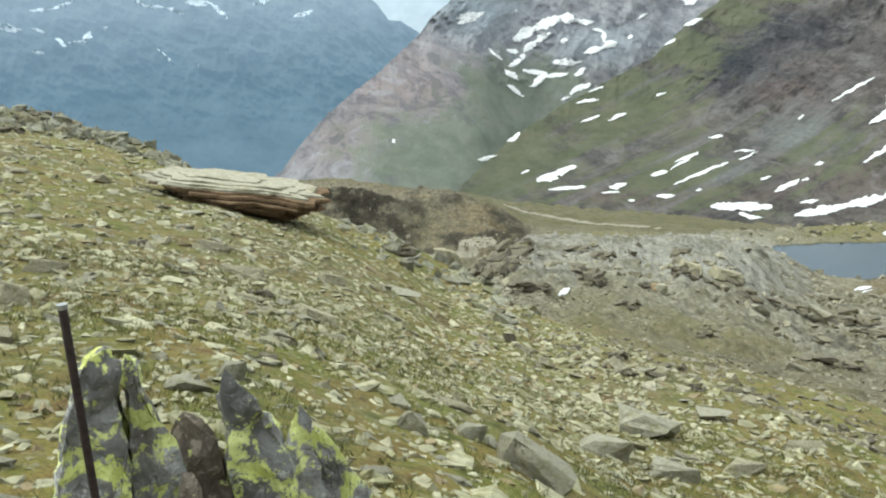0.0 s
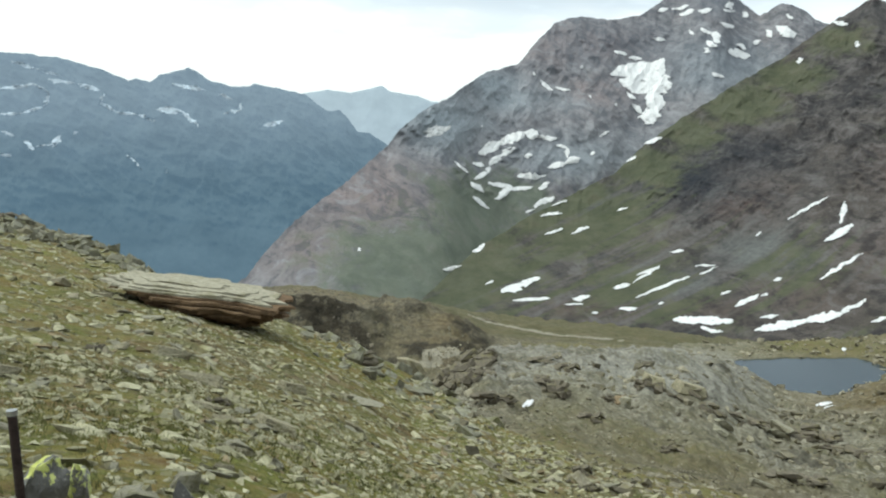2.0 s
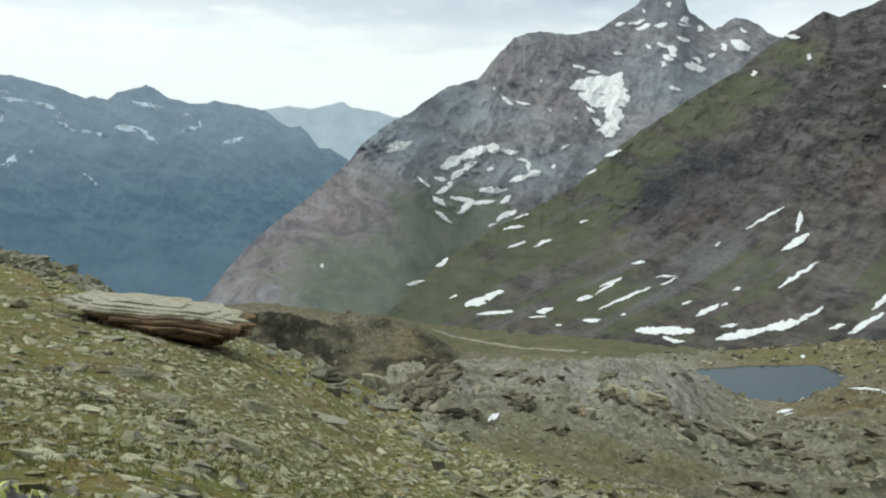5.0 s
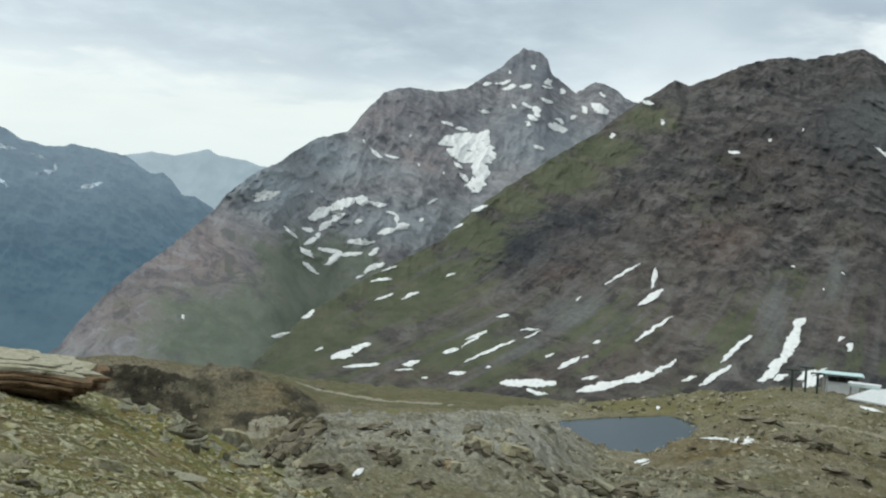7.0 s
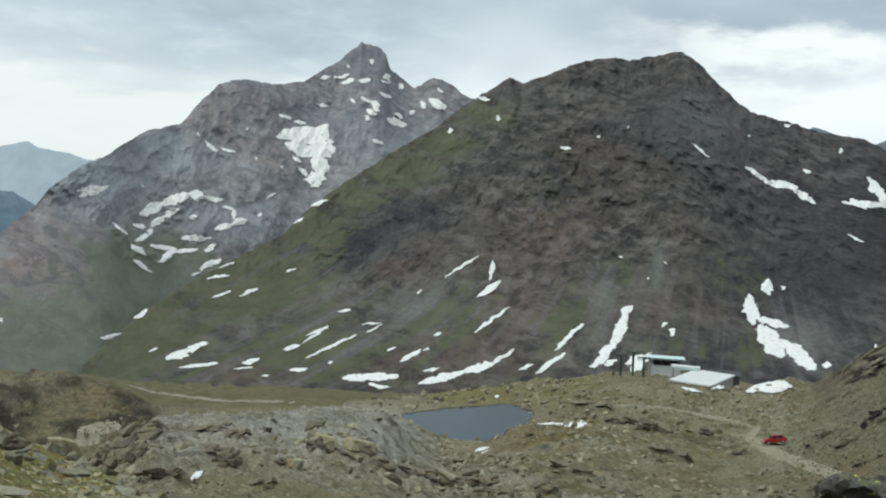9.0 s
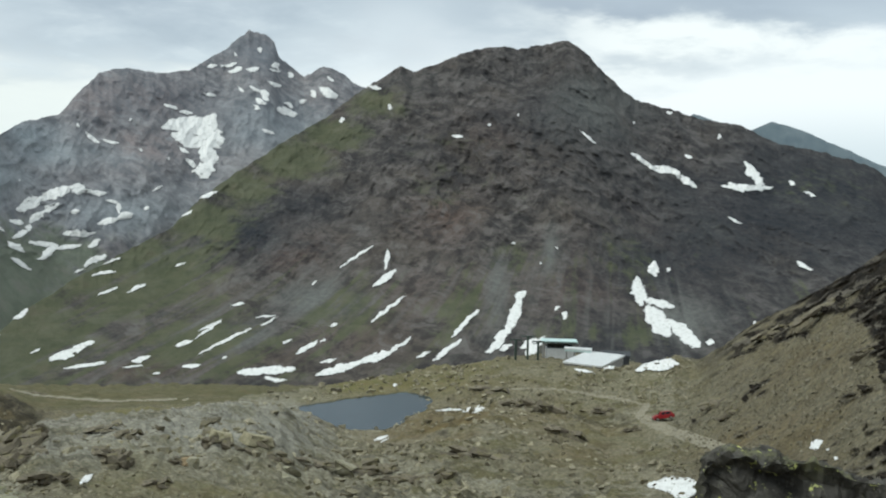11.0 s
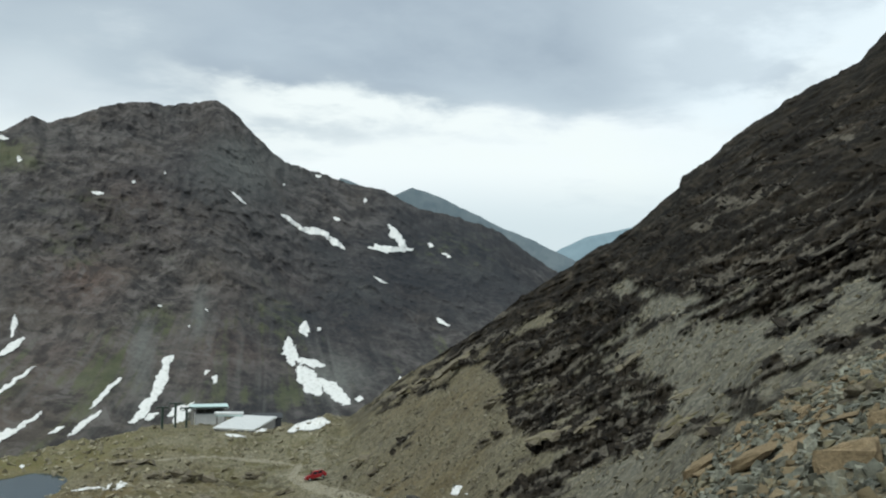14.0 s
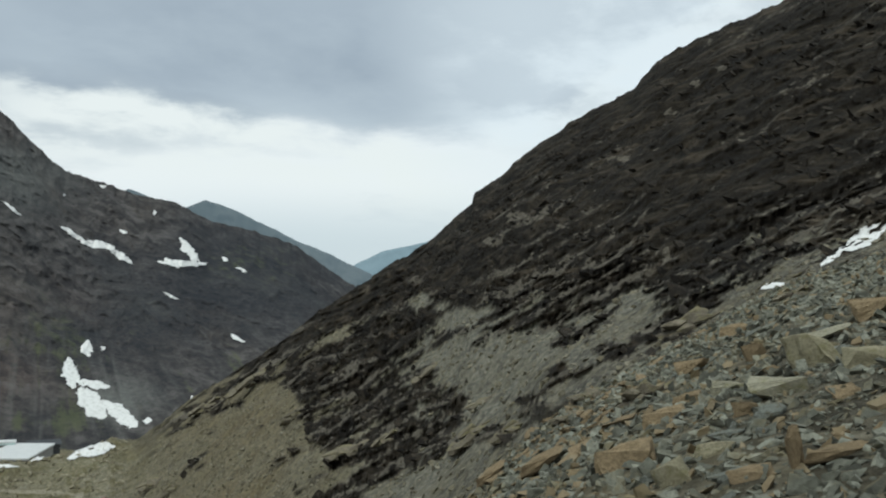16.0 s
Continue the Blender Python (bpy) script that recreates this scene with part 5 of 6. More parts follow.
snow(main, (4.1, -8.03, 4.8, -7.58, 0.32))
snow(main, (48.5, -7.58, 48.6, -7.67, 0.14))
snow(main, (36.5, -3.61, 36.7, -3.68, 0.11))
snow(main, (32.4, -10.29, 32.8, -9.89, 0.28))
snow(main, (33.2, -10.13, 33.9, -9.75, 0.28))
snow(main, (34.8, -10.28, 35.8, -9.61, 0.50), (34.6, -9.94, 35.5, -9.34, 0.35))
snow(ground, (41.7, -11.02, 43.0, -10.32, 0.35), (43.0, -10.32, 44.3, -10.37, 0.43), (42.1, -10.82, 44.0, -10.59, 0.35))
snow(ground, (29.2, -13.95, 31.0, -13.84, 0.14), (31.0, -13.94, 32.3, -13.76, 0.39), (31.9, -13.57, 32.0, -13.64, 0.18))
snow(ground, (39.7, -11.04, 41.2, -10.37, 0.25))
snow(ground, (37.9, -11.07, 39.1, -11.25, 0.18))
snow(ground, (42.8, -17.69, 45.5, -17.29, 0.78), (44.1, -17.98, 45.5, -17.74, 0.78))
snow(ground, (52.0, -14.52, 52.6, -14.13, 0.50))
snow(ground, (52.9, -14.50, 53.0, -14.54, 0.28))
snow(ground, (53.3, -14.89, 53.5, -14.98, 0.25))
snow(ground, (7.5, -17.67, 8.3, -17.11, 0.32))
snow(ground, (26.4, -12.45, 26.7, -12.41, 0.18))
snow(ground, (25.6, -15.95, 26.3, -15.71, 0.11))
snow(ground, (82.9, -0.22, 84.3, 0.05, 0.32))
snow(ground, (86.3, 1.11, 87.6, 2.30, 0.35), (87.6, 2.17, 89.6, 3.46, 0.92))
snow(ground, (25.3, -15.81, 26.2, -15.53, 0.18))


# ---- the lake ----
def build_lake():
    bm = bmesh.new()
    ring = []
    for t in np.linspace(-math.pi, math.pi, 120, endpoint=False):
        r = 1.25 * float(shore_reach(t))
        ring.append(bm.verts.new((LAKE_MID[0] + r * math.cos(t), LAKE_MID[1] + r * math.sin(t), LAKE_LEVEL)))
    bm.faces.new(ring)
    bmesh.ops.recalc_face_normals(bm, faces=bm.faces)
    me = bpy.data.meshes.new("water")
    bm.to_mesh(me)
    bm.free()
    me.materials.append(M_WATER)
    tagged(new("water", me), "small dark blue-grey mountain lake", "lake", kind="structure")


build_lake()


# ---- roads ----
def road(label, *strokes):
    drape(ground, strokes, "road", M_ROAD, label, "road", kind="structure", ragged=0.5, thick=0.2, least=60)


road("pale gravel track winding through the green valley floor", (3.9, -11.95, 4.4, -12.15, 0.10), (4.4, -12.15, 5.2, -12.4, 0.14), (5.2, -12.4, 7.3, -12.75, 0.15), (7.3, -12.75, 9.4, -13.02, 0.16), (9.4, -13.02, 13.8, -13.11, 0.12))
road("grey gravel road winding down past the parked car", (52.5, -16.1, 47.7, -15.2, 0.55), (47.7, -15.2, 44.3, -14.5, 0.6), (44.3, -14.5, 42.0, -13.6, 0.6), (42.0, -13.6, 42.5, -12.9, 0.35), (42.5, -12.9, 37.3, -12.35, 0.2), (37.3, -12.35, 32.0, -12.5, 0.16))


drape(ground, ((1.2, -14.5, 3.2, -14.3, 0.7), (0.6, -15.2, 2.2, -15.0, 0.5)), "scree_fan", M_ROAD, "pale fan of fine scree in the gorge", "scree", kind="structure", ragged=0.8, thick=0.2, least=60)


# ---- stones ----
AZ_LINE = azel(ground[60])[0]
REACH = np.hypot(ground[..., 0], ground[..., 1])


def heights(az, r):
    """Heights of the ground at many places."""
    j = np.clip(np.searchsorted(AZ_LINE, az), 0, len(AZ_LINE) - 1)
    out = np.zeros(len(az))
    order = np.argsort(j, kind="stable")
    cuts = np.nonzero(np.diff(j[order]))[0] + 1
    for group in np.split(order, cuts):
        k = j[group[0]]
        out[group] = np.interp(r[group], REACH[:, k], ground[:, k, 2])
    return out


def height_at(az, r):
    return float(heights(np.array([az]), np.array([r]))[0])


def seen_at(az, el):
    """Distance at which the line of sight in a direction first meets the ground."""
    j = int(np.clip(np.searchsorted(AZ_LINE, az), 0, len(AZ_LINE) - 1))
    e = np.degrees(np.arctan2(ground[:, j, 2] - EYE.z, REACH[:, j]))
    k = int(np.argmax(e >= el))
    return float(REACH[k, j]) if k else 20.0


def normals(az, r):
    d = np.maximum(0.15, r * 0.012)
    turn = np.degrees(d / r)
    p = [polar(b, q, heights(b, q)) for b, q in ((az, r - d), (az, r + d), (az - turn, r), (az + turn, r))]
    n = np.cross(p[3] - p[2], p[1] - p[0])
    n *= np.sign(n[:, 2:3])
    return n / np.linalg.norm(n, axis=1, keepdims=True)


def upright(az, r):
    """The ground's normal at one place."""
    return Vector(normals(np.array([az]), np.array([r]))[0])


def hull(rng, points, boxy=0.55):
    """An angular block in -1..1: vertices and triangles."""
    bm = bmesh.new()
    for _ in range(points):
        q = np.array([rng.uniform(-1, 1) for _ in range(3)])
        q = np.sign(q) * np.abs(q) ** boxy
        bm.verts.new(q * rng.uniform(0.8, 1.0))
    out = bmesh.ops.convex_hull(bm, input=bm.verts)
    bmesh.ops.delete(bm, geom=list({g for g in out["geom_interior"] + out["geom_unused"] if isinstance(g, bmesh.types.BMVert)}), context="VERTS")
    bmesh.ops.triangulate(bm, faces=bm.faces)
    bmesh.ops.recalc_face_normals(bm, faces=bm.faces)
    return bm


def arrays(bm):
    bm.verts.index_update()
    v = np.array([q.co[:] for q in bm.verts])
    f = np.array([[q.index for q in face.verts] for face in bm.faces])
    bm.free()
    return v, f


ROCK_DICE = random.Random(31)
CHIPS = [arrays(hull(ROCK_DICE, 11)) for _ in range(16)]


def scatter(name, label, category, mat, places, seed, dip=None):
    """Loose stones too many to count, as one mesh. places: rows of azimuth, distance, length, flatness, tumble."""
    dice = np.random.RandomState(seed)
    az, r, size, flat, tumble = np.concatenate(places).T
    count = len(az)
    n = normals(az, r)
    z = heights(az, r)
    # axes of each stone: its normal tipped at random, its length turned at random
    up = (n if dip is None else np.array(dip)[None]) + dice.normal(size=(count, 3)) * tumble[:, None]
    up /= np.linalg.norm(up, axis=1, keepdims=True)
    u = np.cross(up, dice.normal(size=(count, 3)))
    u /= np.linalg.norm(u, axis=1, keepdims=True)
    w = np.cross(up, u)
    u, w, up = u * (size * 0.5)[:, None], w * (size * 0.5 * dice.uniform(0.5, 0.95, count))[:, None], up * (size * 0.5 * flat * dice.uniform(0.6, 1.5, count))[:, None]
    at = polar(az, r, z + size * flat * 0.12)
    pick = dice.randint(0, len(CHIPS), count)
    verts, faces, base = [], [], 0
    for k, (v, f) in enumerate(CHIPS):
        i = np.nonzero(pick == k)[0]
        q = v[None, :, 0:1] * u[i][:, None] + v[None, :, 1:2] * w[i][:, None] + v[None, :, 2:3] * up[i][:, None] + at[i][:, None]
        verts.append(q.reshape(-1, 3))
        faces.append((f[None] + (np.arange(len(i)) * len(v))[:, None, None]).reshape(-1, 3) + base)
        base += len(i) * len(v)
    me = mesh_from(name, np.concatenate(verts), np.concatenate(faces), mat, soft=False)
    return tagged(new(name, me), label, category, kind="stuff")


def spread(seed, count, az0, az1, r0, r1, small, large, flat, tumble, steep=2.2, keep=None):
    """Random places, even over the ground, with many small and few large stones."""
    dice = np.random.RandomState(seed)
    az = dice.uniform(az0, az1, count * 6)
    r = np.sqrt(dice.uniform(r0 * r0, r1 * r1, count * 6))
    if keep is not None:
        ok = keep(az, r, dice)
        az, r = az[ok], r[ok]
    az, r = az[:count], r[:count]
    size = small + (large - small) * dice.random_sample(len(az)) ** steep
    return np.stack([az, r, size, np.full(len(az), flat), np.full(len(az), tumble)], -1)


SPOKE_AZ = [k for k, _ in SPOKES]


def edge_r(az):
    return np.interp(az, SPOKE_AZ, [st[5][0] for _, st in SPOKES])


def crest_r(az):
    return np.interp(az, SPOKE_AZ, [st[11][0] for _, st in SPOKES])


def on_hill(az, r, dice):
    return r < edge_r(az) * 1.25


def patchy(scale, level):
    def keep(az, r, dice):
        return fractal(polar(az, r, 0 * r) * scale + 2.5, 3) + dice.uniform(-0.25, 0.25, len(az)) > level
    return keep


hill = [spread(23, 6000, -15, 14, 8, 26, 0.06, 0.2, 0.4, 0.3, 1.8, on_hill), spread(1, 4600, -30, 30, 3, 36, 0.10, 0.38, 0.30, 0.18, 2.8, on_hill), spread(2, 6500, -30, 32, 2.2, 13, 0.03, 0.16, 0.4, 0.3, 1.6), spread(14, 9000, -30, 24, 8, 36, 0.05, 0.16, 0.4, 0.3, 1.5, on_hill)]
scatter("scree_stones", "pale flat schist stones lying in the turf", "stones", M_STONE, hill, 3)
talus = [spread(4, 20000, 56, 97, 2.5, 31, 0.05, 0.27, 0.32, 0.62, 2.6, lambda az, r, d: r < edge_r(az) * 1.12), spread(5, 2500, 54, 97, 2.5, 12, 0.03, 0.10, 0.4, 0.5)]
scatter("talus_stones", "grey, green and rusty slabs heaped on the steep slope", "stones", M_TALUS, talus, 6)
basin = [spread(22, 8000, 3, 46, 20, 75, 0.08, 0.38, 0.4, 0.3, 2.0), spread(7, 6500, 2, 58, 14, 60, 0.12, 0.55, 0.42, 0.3, 3.2, patchy(0.06, -0.05)), spread(8, 4200, 2, 45, 60, 225, 0.3, 1.9, 0.5, 0.3, 2.6, patchy(0.05, -0.05))]
scatter("basin_stones", "weathered grey blocks strewn over the plateau", "stones", M_BOULDER_STUFF, basin, 9)
rim = [spread(17, 620, -29, -12, 20, 36, 0.15, 0.7, 0.5, 0.35, 2.4, lambda az, r, d: (r > edge_r(az) * 0.86) & (r < edge_r(az) * 1.04)),
       spread(18, 170, -6.5, 6, 15, 27, 0.2, 0.75, 0.4, 0.3, 2.2, lambda az, r, d: (r > edge_r(az) * 0.82) & (r < edge_r(az) * 1.05))]
scatter("rim_stones", "dark lumpy rocks along the brow of the hill", "stones", M_RIM, rim, 19)
gorge = [spread(15, 300, -10, -1, 110, 206, 0.4, 1.8, 0.55, 0.35, 2.5), spread(20, 260, 1.6, 5.6, 74, 98, 0.4, 2.0, 0.5, 0.3, 2.0)]
scatter("gorge_stones", "dark broken rock lining the gorge", "stones", M_DARKROCK, gorge, 16)


def rockiness(az, r):
    j = np.clip(np.searchsorted(AZ_LINE, az), 0, len(AZ_LINE) - 1)
    i = np.argmin(np.abs(REACH[:, j] - r[None]), axis=0)
    return ground_rock[i, j]


slope = [spread(10, 10000, 44, 95, 34, 200, 0.10, 0.6, 0.4, 0.3, 2.8, lambda az, r, d: (r < crest_r(az) * 0.98) & (rockiness(az, r) < 0.35))]
scatter("slope_stones", "pale scree lying between the dark ledges", "stones", M_SLOPE, slope, 11)
ledges = [spread(12, 1800, 44, 96, 30, 225, 0.3, 1.8, 0.2, 0.25, 2.4, lambda az, r, d: (r < crest_r(az) * 0.9) & (rockiness(az, r) > 0.5))]
scatter("rock_ledges", "dark splintered schist ledges jutting from the slope", "rock", M_LEDGE, ledges, 13, dip=(-0.2, -0.4, 0.85))


def rough_up(bm, seed, lumps, beds, cuts):
    """Break a block's faces up and roughen them along tilted beds."""
    bmesh.ops.subdivide_edges(bm, edges=bm.edges, cuts=cuts, use_grid_fill=True)
    bmesh.ops.triangulate(bm, faces=bm.faces)
    bm.normal_update()
    v = np.array([q.co[:] for q in bm.verts])
    n = np.array([q.normal[:] for q in bm.verts])
    layer = fractal(np.stack([v[:, 0] * 0.7 + seed, v[:, 1] * 0.7, v[:, 2] * 4.5 + v[:, 0]], -1), 3)
    v = v + n * (lumps * fractal(v * 1.9 + seed, 4)[:, None]) + n * np.hypot(n[:, 0], n[:, 1])[:, None] * (beds * layer[:, None])
    for q, c in zip(bm.verts, v):
        q.co = c


def rock_mesh(seed, mat, split):
    """A weathered rock about 2 across: one block, or a ledge of several tilted plates."""
    dice = random.Random(seed)
    bm = bmesh.new()
    for i in range(split):
        one = hull(dice, 16 if split == 1 else 12, 0.75)
        rough_up(one, seed + i, 0.16, 0.12, 2 if split == 1 else 1)
        me = bpy.data.meshes.new("piece")
        one.to_mesh(me)
        one.free()
        size = 1.0 if split == 1 else dice.uniform(0.2, 0.5)
        flat = 1.0 if split == 1 else dice.uniform(0.6, 1.1)
        place = (0, 0, 0) if split == 1 else (dice.uniform(-0.8, 0.8), dice.uniform(-0.6, 0.6), dice.uniform(-0.6, 0.3) * 0.8)
        tilt = Euler((dice.gauss(0.25, 0.12), dice.gauss(-0.25, 0.15), dice.uniform(-0.6, 0.6))) if split > 1 else Euler((0, 0, 0))
        me.transform(Matrix.LocRotScale(place, tilt, (size, size * 0.85, size * flat if split > 1 else 1)))
        bm.from_mesh(me)
        bpy.data.meshes.remove(me)
    me = bpy.data.meshes.new("boulder")
    bm.to_mesh(me)
    bm.free()
    me.materials.append(mat)
    return me


KINDS = {
    "pale": (M_PALESTONE, "pale flat schist block half sunk in the turf", 1),
    "grey": (M_BOULDER, "weathered grey schist boulder on the slope", 1),
    "dark": (M_DARKROCK, "dark brown layered schist outcrop on the slope", 13),
    "slate": (M_SLATE, "grey-green slab of schist on the scree", 1),
    "tan": (M_TAN, "rusty tan slab of schist on the scree", 1),
}
SHAPES = {k: [rock_mesh(60 + 10 * i + j, m, split) for j in range(6)] for i, (k, (m, _, split)) in enumerate(KINDS.items())}
PLACE_DICE = random.Random(77)


def boulder(kind, az, el, width, height):
    """A rock of a kind, its foot in a direction; width and height in degrees as seen from the standpoint."""
    r = seen_at(az, el)
    w, h = r * radians(width), r * radians(height)
    ob = new("boulder", SHAPES[kind][PLACE_DICE.randrange(6)])
    lean = Vector((0, 0, 1)).rotation_difference(upright(az, r)).slerp(Euler((0, 0, 0)).to_quaternion(), 0.4)
    turn = Euler((PLACE_DICE.uniform(-0.12, 0.12), PLACE_DICE.uniform(-0.12, 0.12), -radians(az) + PLACE_DICE.uniform(-0.4, 0.4))).to_quaternion()
    at = Vector((r * math.sin(radians(az)), r * math.cos(radians(az)), height_at(az, r) + h * 0.22))
    ob.matrix_world = Matrix.LocRotScale(at, lean @ turn, (w * 0.62, w * 0.45, h * 0.72))
    tagged(ob, KINDS[kind][1], "rock", kind + " rocks")


boulder("grey", -7.3, -16.93, 1.60, 0.89)
boulder("dark", -11.7, -17.60, 1.77, 0.78)
boulder("grey", -24.1, -15.32, 2.48, 1.06)
boulder("grey", -26.2, -16.86, 1.77, 1.60)
boulder("dark", 17.2, -19.51, 1.42, 0.89)
boulder("dark", 11.6, -21.41, 1.24, 0.99)
boulder("dark", 12.2, -22.33, 1.42, 0.64)
boulder("dark", 9.6, -16.67, 1.77, 0.89)
boulder("dark", 6.0, -17.33, 1.77, 0.89)
boulder("dark", 3.5, -16.51, 2.48, 1.60)
boulder("dark", -3.4, -14.99, 2.66, 1.24)
boulder("grey", 0.6, -15.90, 1.77, 1.24)
boulder("pale", -2.4, -17.94, 2.13, 0.64)
boulder("grey", -7.3, -20.27, 2.13, 0.57)
boulder("pale", 14.0, -17.10, 1.06, 0.89)
boulder("pale", 23.5, -17.73, 1.42, 0.50)
boulder("pale", 20.1, -18.13, 1.35, 0.50)
boulder("dark", 24.7, -20.30, 3.19, 1.06)
boulder("pale", 22.6, -21.20, 1.24, 0.50)
boulder("dark", 25.7, -18.05, 2.13, 0.89)
boulder("grey", -11.4, -22.11, 1.77, 0.71)
boulder("dark", 16.6, -22.68, 1.42, 0.89)
boulder("pale", 13.9, -25.80, 4.26, 1.95)
boulder("pale", 6.5, -29.33, 4.96, 3.01)
boulder("pale", 10.6, -27.08, 4.26, 1.77)
boulder("pale", 1.8, -27.14, 2.48, 1.42)
boulder("grey", 20.5, -27.27, 3.55, 1.13)
boulder("pale", 18.1, -24.34, 2.13, 0.89)
boulder("grey", -8.3, -19.17, 2.48, 0.99)
boulder("grey", -12.9, -16.14, 3.19, 1.06)
boulder("grey", -14.5, -14.55, 2.13, 0.89)
boulder("dark", -19.2, -13.98, 1.60, 0.78)
boulder("grey", -24.2, -6.59, 1.21, 0.64)
boulder("dark", -23.2, -6.33, 1.35, 0.71)
boulder("grey", -22.0, -6.58, 1.06, 0.53)
boulder("grey", -20.9, -6.82, 1.21, 0.64)
boulder("dark", -19.9, -7.39, 1.06, 0.50)
boulder("dark", -25.3, -6.86, 1.28, 0.78)
boulder("dark", -17.1, -7.95, 0.99, 0.35)
boulder("dark", -15.8, -8.57, 0.99, 0.35)
boulder("grey", -18.3, -7.79, 1.06, 0.43)
boulder("grey", -22.7, -7.13, 0.92, 0.43)
boulder("dark", -19.1, -7.62, 0.85, 0.35)
boulder("dark", -23.9, -7.76, 1.06, 0.50)
boulder("grey", -20.5, -7.43, 0.92, 0.43)
boulder("grey", -16.8, -8.33, 0.85, 0.32)
boulder("pale", -15.9, -12.17, 1.77, 0.28)
boulder("pale", -13.4, -12.72, 1.77, 0.35)
boulder("pale", -17.3, -11.74, 1.06, 0.28)
boulder("pale", -10.6, -20.27, 2.13, 0.89)
boulder("dark", -5.1, -22.43, 1.77, 0.57)
boulder("dark", 2.5, -20.40, 1.06, 0.43)
boulder("pale", -16.4, -12.99, 1.42, 0.43)
boulder("grey", -3.0, -19.51, 1.42, 0.50)
boulder("dark", 8.1, -20.92, 1.77, 0.43)
boulder("pale", -1.7, -26.63, 2.48, 1.77)
boulder("grey", 23.7, -25.31, 2.84, 0.89)
boulder("pale", 15.9, -28.05, 3.19, 1.24)
boulder("dark", -8.4, -21.60, 1.06, 0.35)
boulder("pale", -14.0, -22.59, 2.13, 1.77)
boulder("pale", -16.5, -23.18, 3.19, 1.06)
boulder("dark", 9.1, -16.63, 2.01, 0.94)
boulder("dark", 10.2, -15.19, 1.68, 0.80)
boulder("dark", 15.5, -15.92, 1.68, 1.14)
boulder("dark", 17.9, -15.98, 2.01, 0.87)
boulder("dark", 16.8, -16.42, 1.34, 0.74)
boulder("dark", 21.3, -17.34, 2.68, 0.74)
boulder("dark", 11.9, -18.58, 1.68, 0.80)
boulder("dark", 25.2, -18.00, 2.68, 0.87)
boulder("dark", 27.4, -18.24, 2.01, 0.80)
boulder("dark", 19.4, -16.90, 1.54, 0.60)
boulder("dark", 13.3, -16.71, 1.68, 0.67)
boulder("dark", 23.1, -17.46, 1.34, 0.54)
boulder("dark", 17.1, -19.63, 1.21, 0.74)
boulder("dark", 8.7, -14.92, 2.01, 0.34)
boulder("dark", 34.0, -13.49, 1.42, 0.78)
boulder("dark", 36.0, -13.68, 2.48, 1.24)
boulder("dark", 37.4, -15.20, 2.48, 0.89)
boulder("dark", 32.1, -16.80, 3.90, 1.42)
boulder("dark", 26.4, -18.16, 2.48, 0.89)
boulder("dark", 9.5, -16.83, 2.13, 1.42)
boulder("dark", 4.3, -15.29, 2.84, 1.42)
boulder("dark", 5.8, -17.50, 2.48, 1.06)
boulder("grey", 15.8, -15.74, 1.42, 0.78)
boulder("grey", 17.9, -16.15, 1.77, 0.89)
boulder("pale", 20.0, -18.19, 1.28, 0.50)
boulder("pale", 23.4, -17.92, 1.35, 0.43)
boulder("tan", 13.9, -17.12, 0.89, 0.64)
boulder("dark", 41.3, -14.61, 1.42, 0.50)
boulder("dark", 46.4, -12.68, 2.13, 0.89)
boulder("dark", 47.3, -13.26, 1.42, 0.64)
boulder("dark", 29.6, -18.04, 1.77, 0.78)
boulder("pale", 13.4, -16.61, 0.78, 0.35)
boulder("dark", 5.2, -12.39, 1.06, 0.35)
boulder("dark", 32.4, -12.69, 2.48, 0.57)
boulder("dark", 39.5, -13.55, 1.77, 0.50)
boulder("tan", 75.3, -11.45, 3.72, 2.13)
boulder("tan", 70.2, -11.83, 3.01, 1.13)
boulder("grey", 78.0, -11.92, 2.48, 1.60)
boulder("tan", 77.6, -8.43, 2.66, 1.13)
boulder("dark", 76.6, -7.05, 3.19, 1.95)
boulder("grey", 80.6, -10.10, 2.13, 1.06)
boulder("pale", 84.0, -6.44, 3.37, 1.24)
boulder("tan", 85.1, -10.52, 0.92, 2.84)
boulder("grey", 86.2, -4.53, 3.37, 1.95)
boulder("tan", 82.8, -4.55, 1.42, 1.06)
boulder("tan", 81.5, -3.01, 1.77, 0.89)
boulder("tan", 72.9, -10.50, 2.13, 0.71)
boulder("tan", 74.9, -8.88, 2.48, 0.50)
boulder("tan", 82.5, -7.59, 1.77, 0.71)
boulder("grey", 88.8, -4.68, 2.48, 1.13)
boulder("dark", 73.2, -7.21, 3.55, 1.24)
boulder("dark", 72.2, -8.61, 3.19, 1.06)
boulder("dark", 68.0, -9.80, 2.48, 1.06)
boulder("tan", 87.7, -6.35, 2.13, 0.71)
boulder("dark", 79.5, -2.51, 4.61, 1.60)
boulder("dark", 84.6, -0.83, 2.13, 0.89)
boulder("pale", 81.2, -6.62, 2.13, 0.89)
boulder("tan", 79.2, -5.40, 2.13, 0.89)
boulder("tan", 67.1, -12.52, 2.13, 0.89)
boulder("tan", 82.5, -11.71, 2.84, 0.89)
boulder("tan", 87.1, -10.94, 3.19, 1.06)
boulder("tan", 78.9, -7.25, 1.77, 0.89)
boulder("tan", 89.1, -1.65, 2.48, 1.24)
boulder("pale", 87.0, -3.02, 2.13, 0.71)
boulder("dark", 54.5, -8.90, 2.13, 0.71)
boulder("dark", 60.2, -10.39, 2.13, 0.64)
boulder("dark", 52.0, -6.89, 2.84, 0.78)
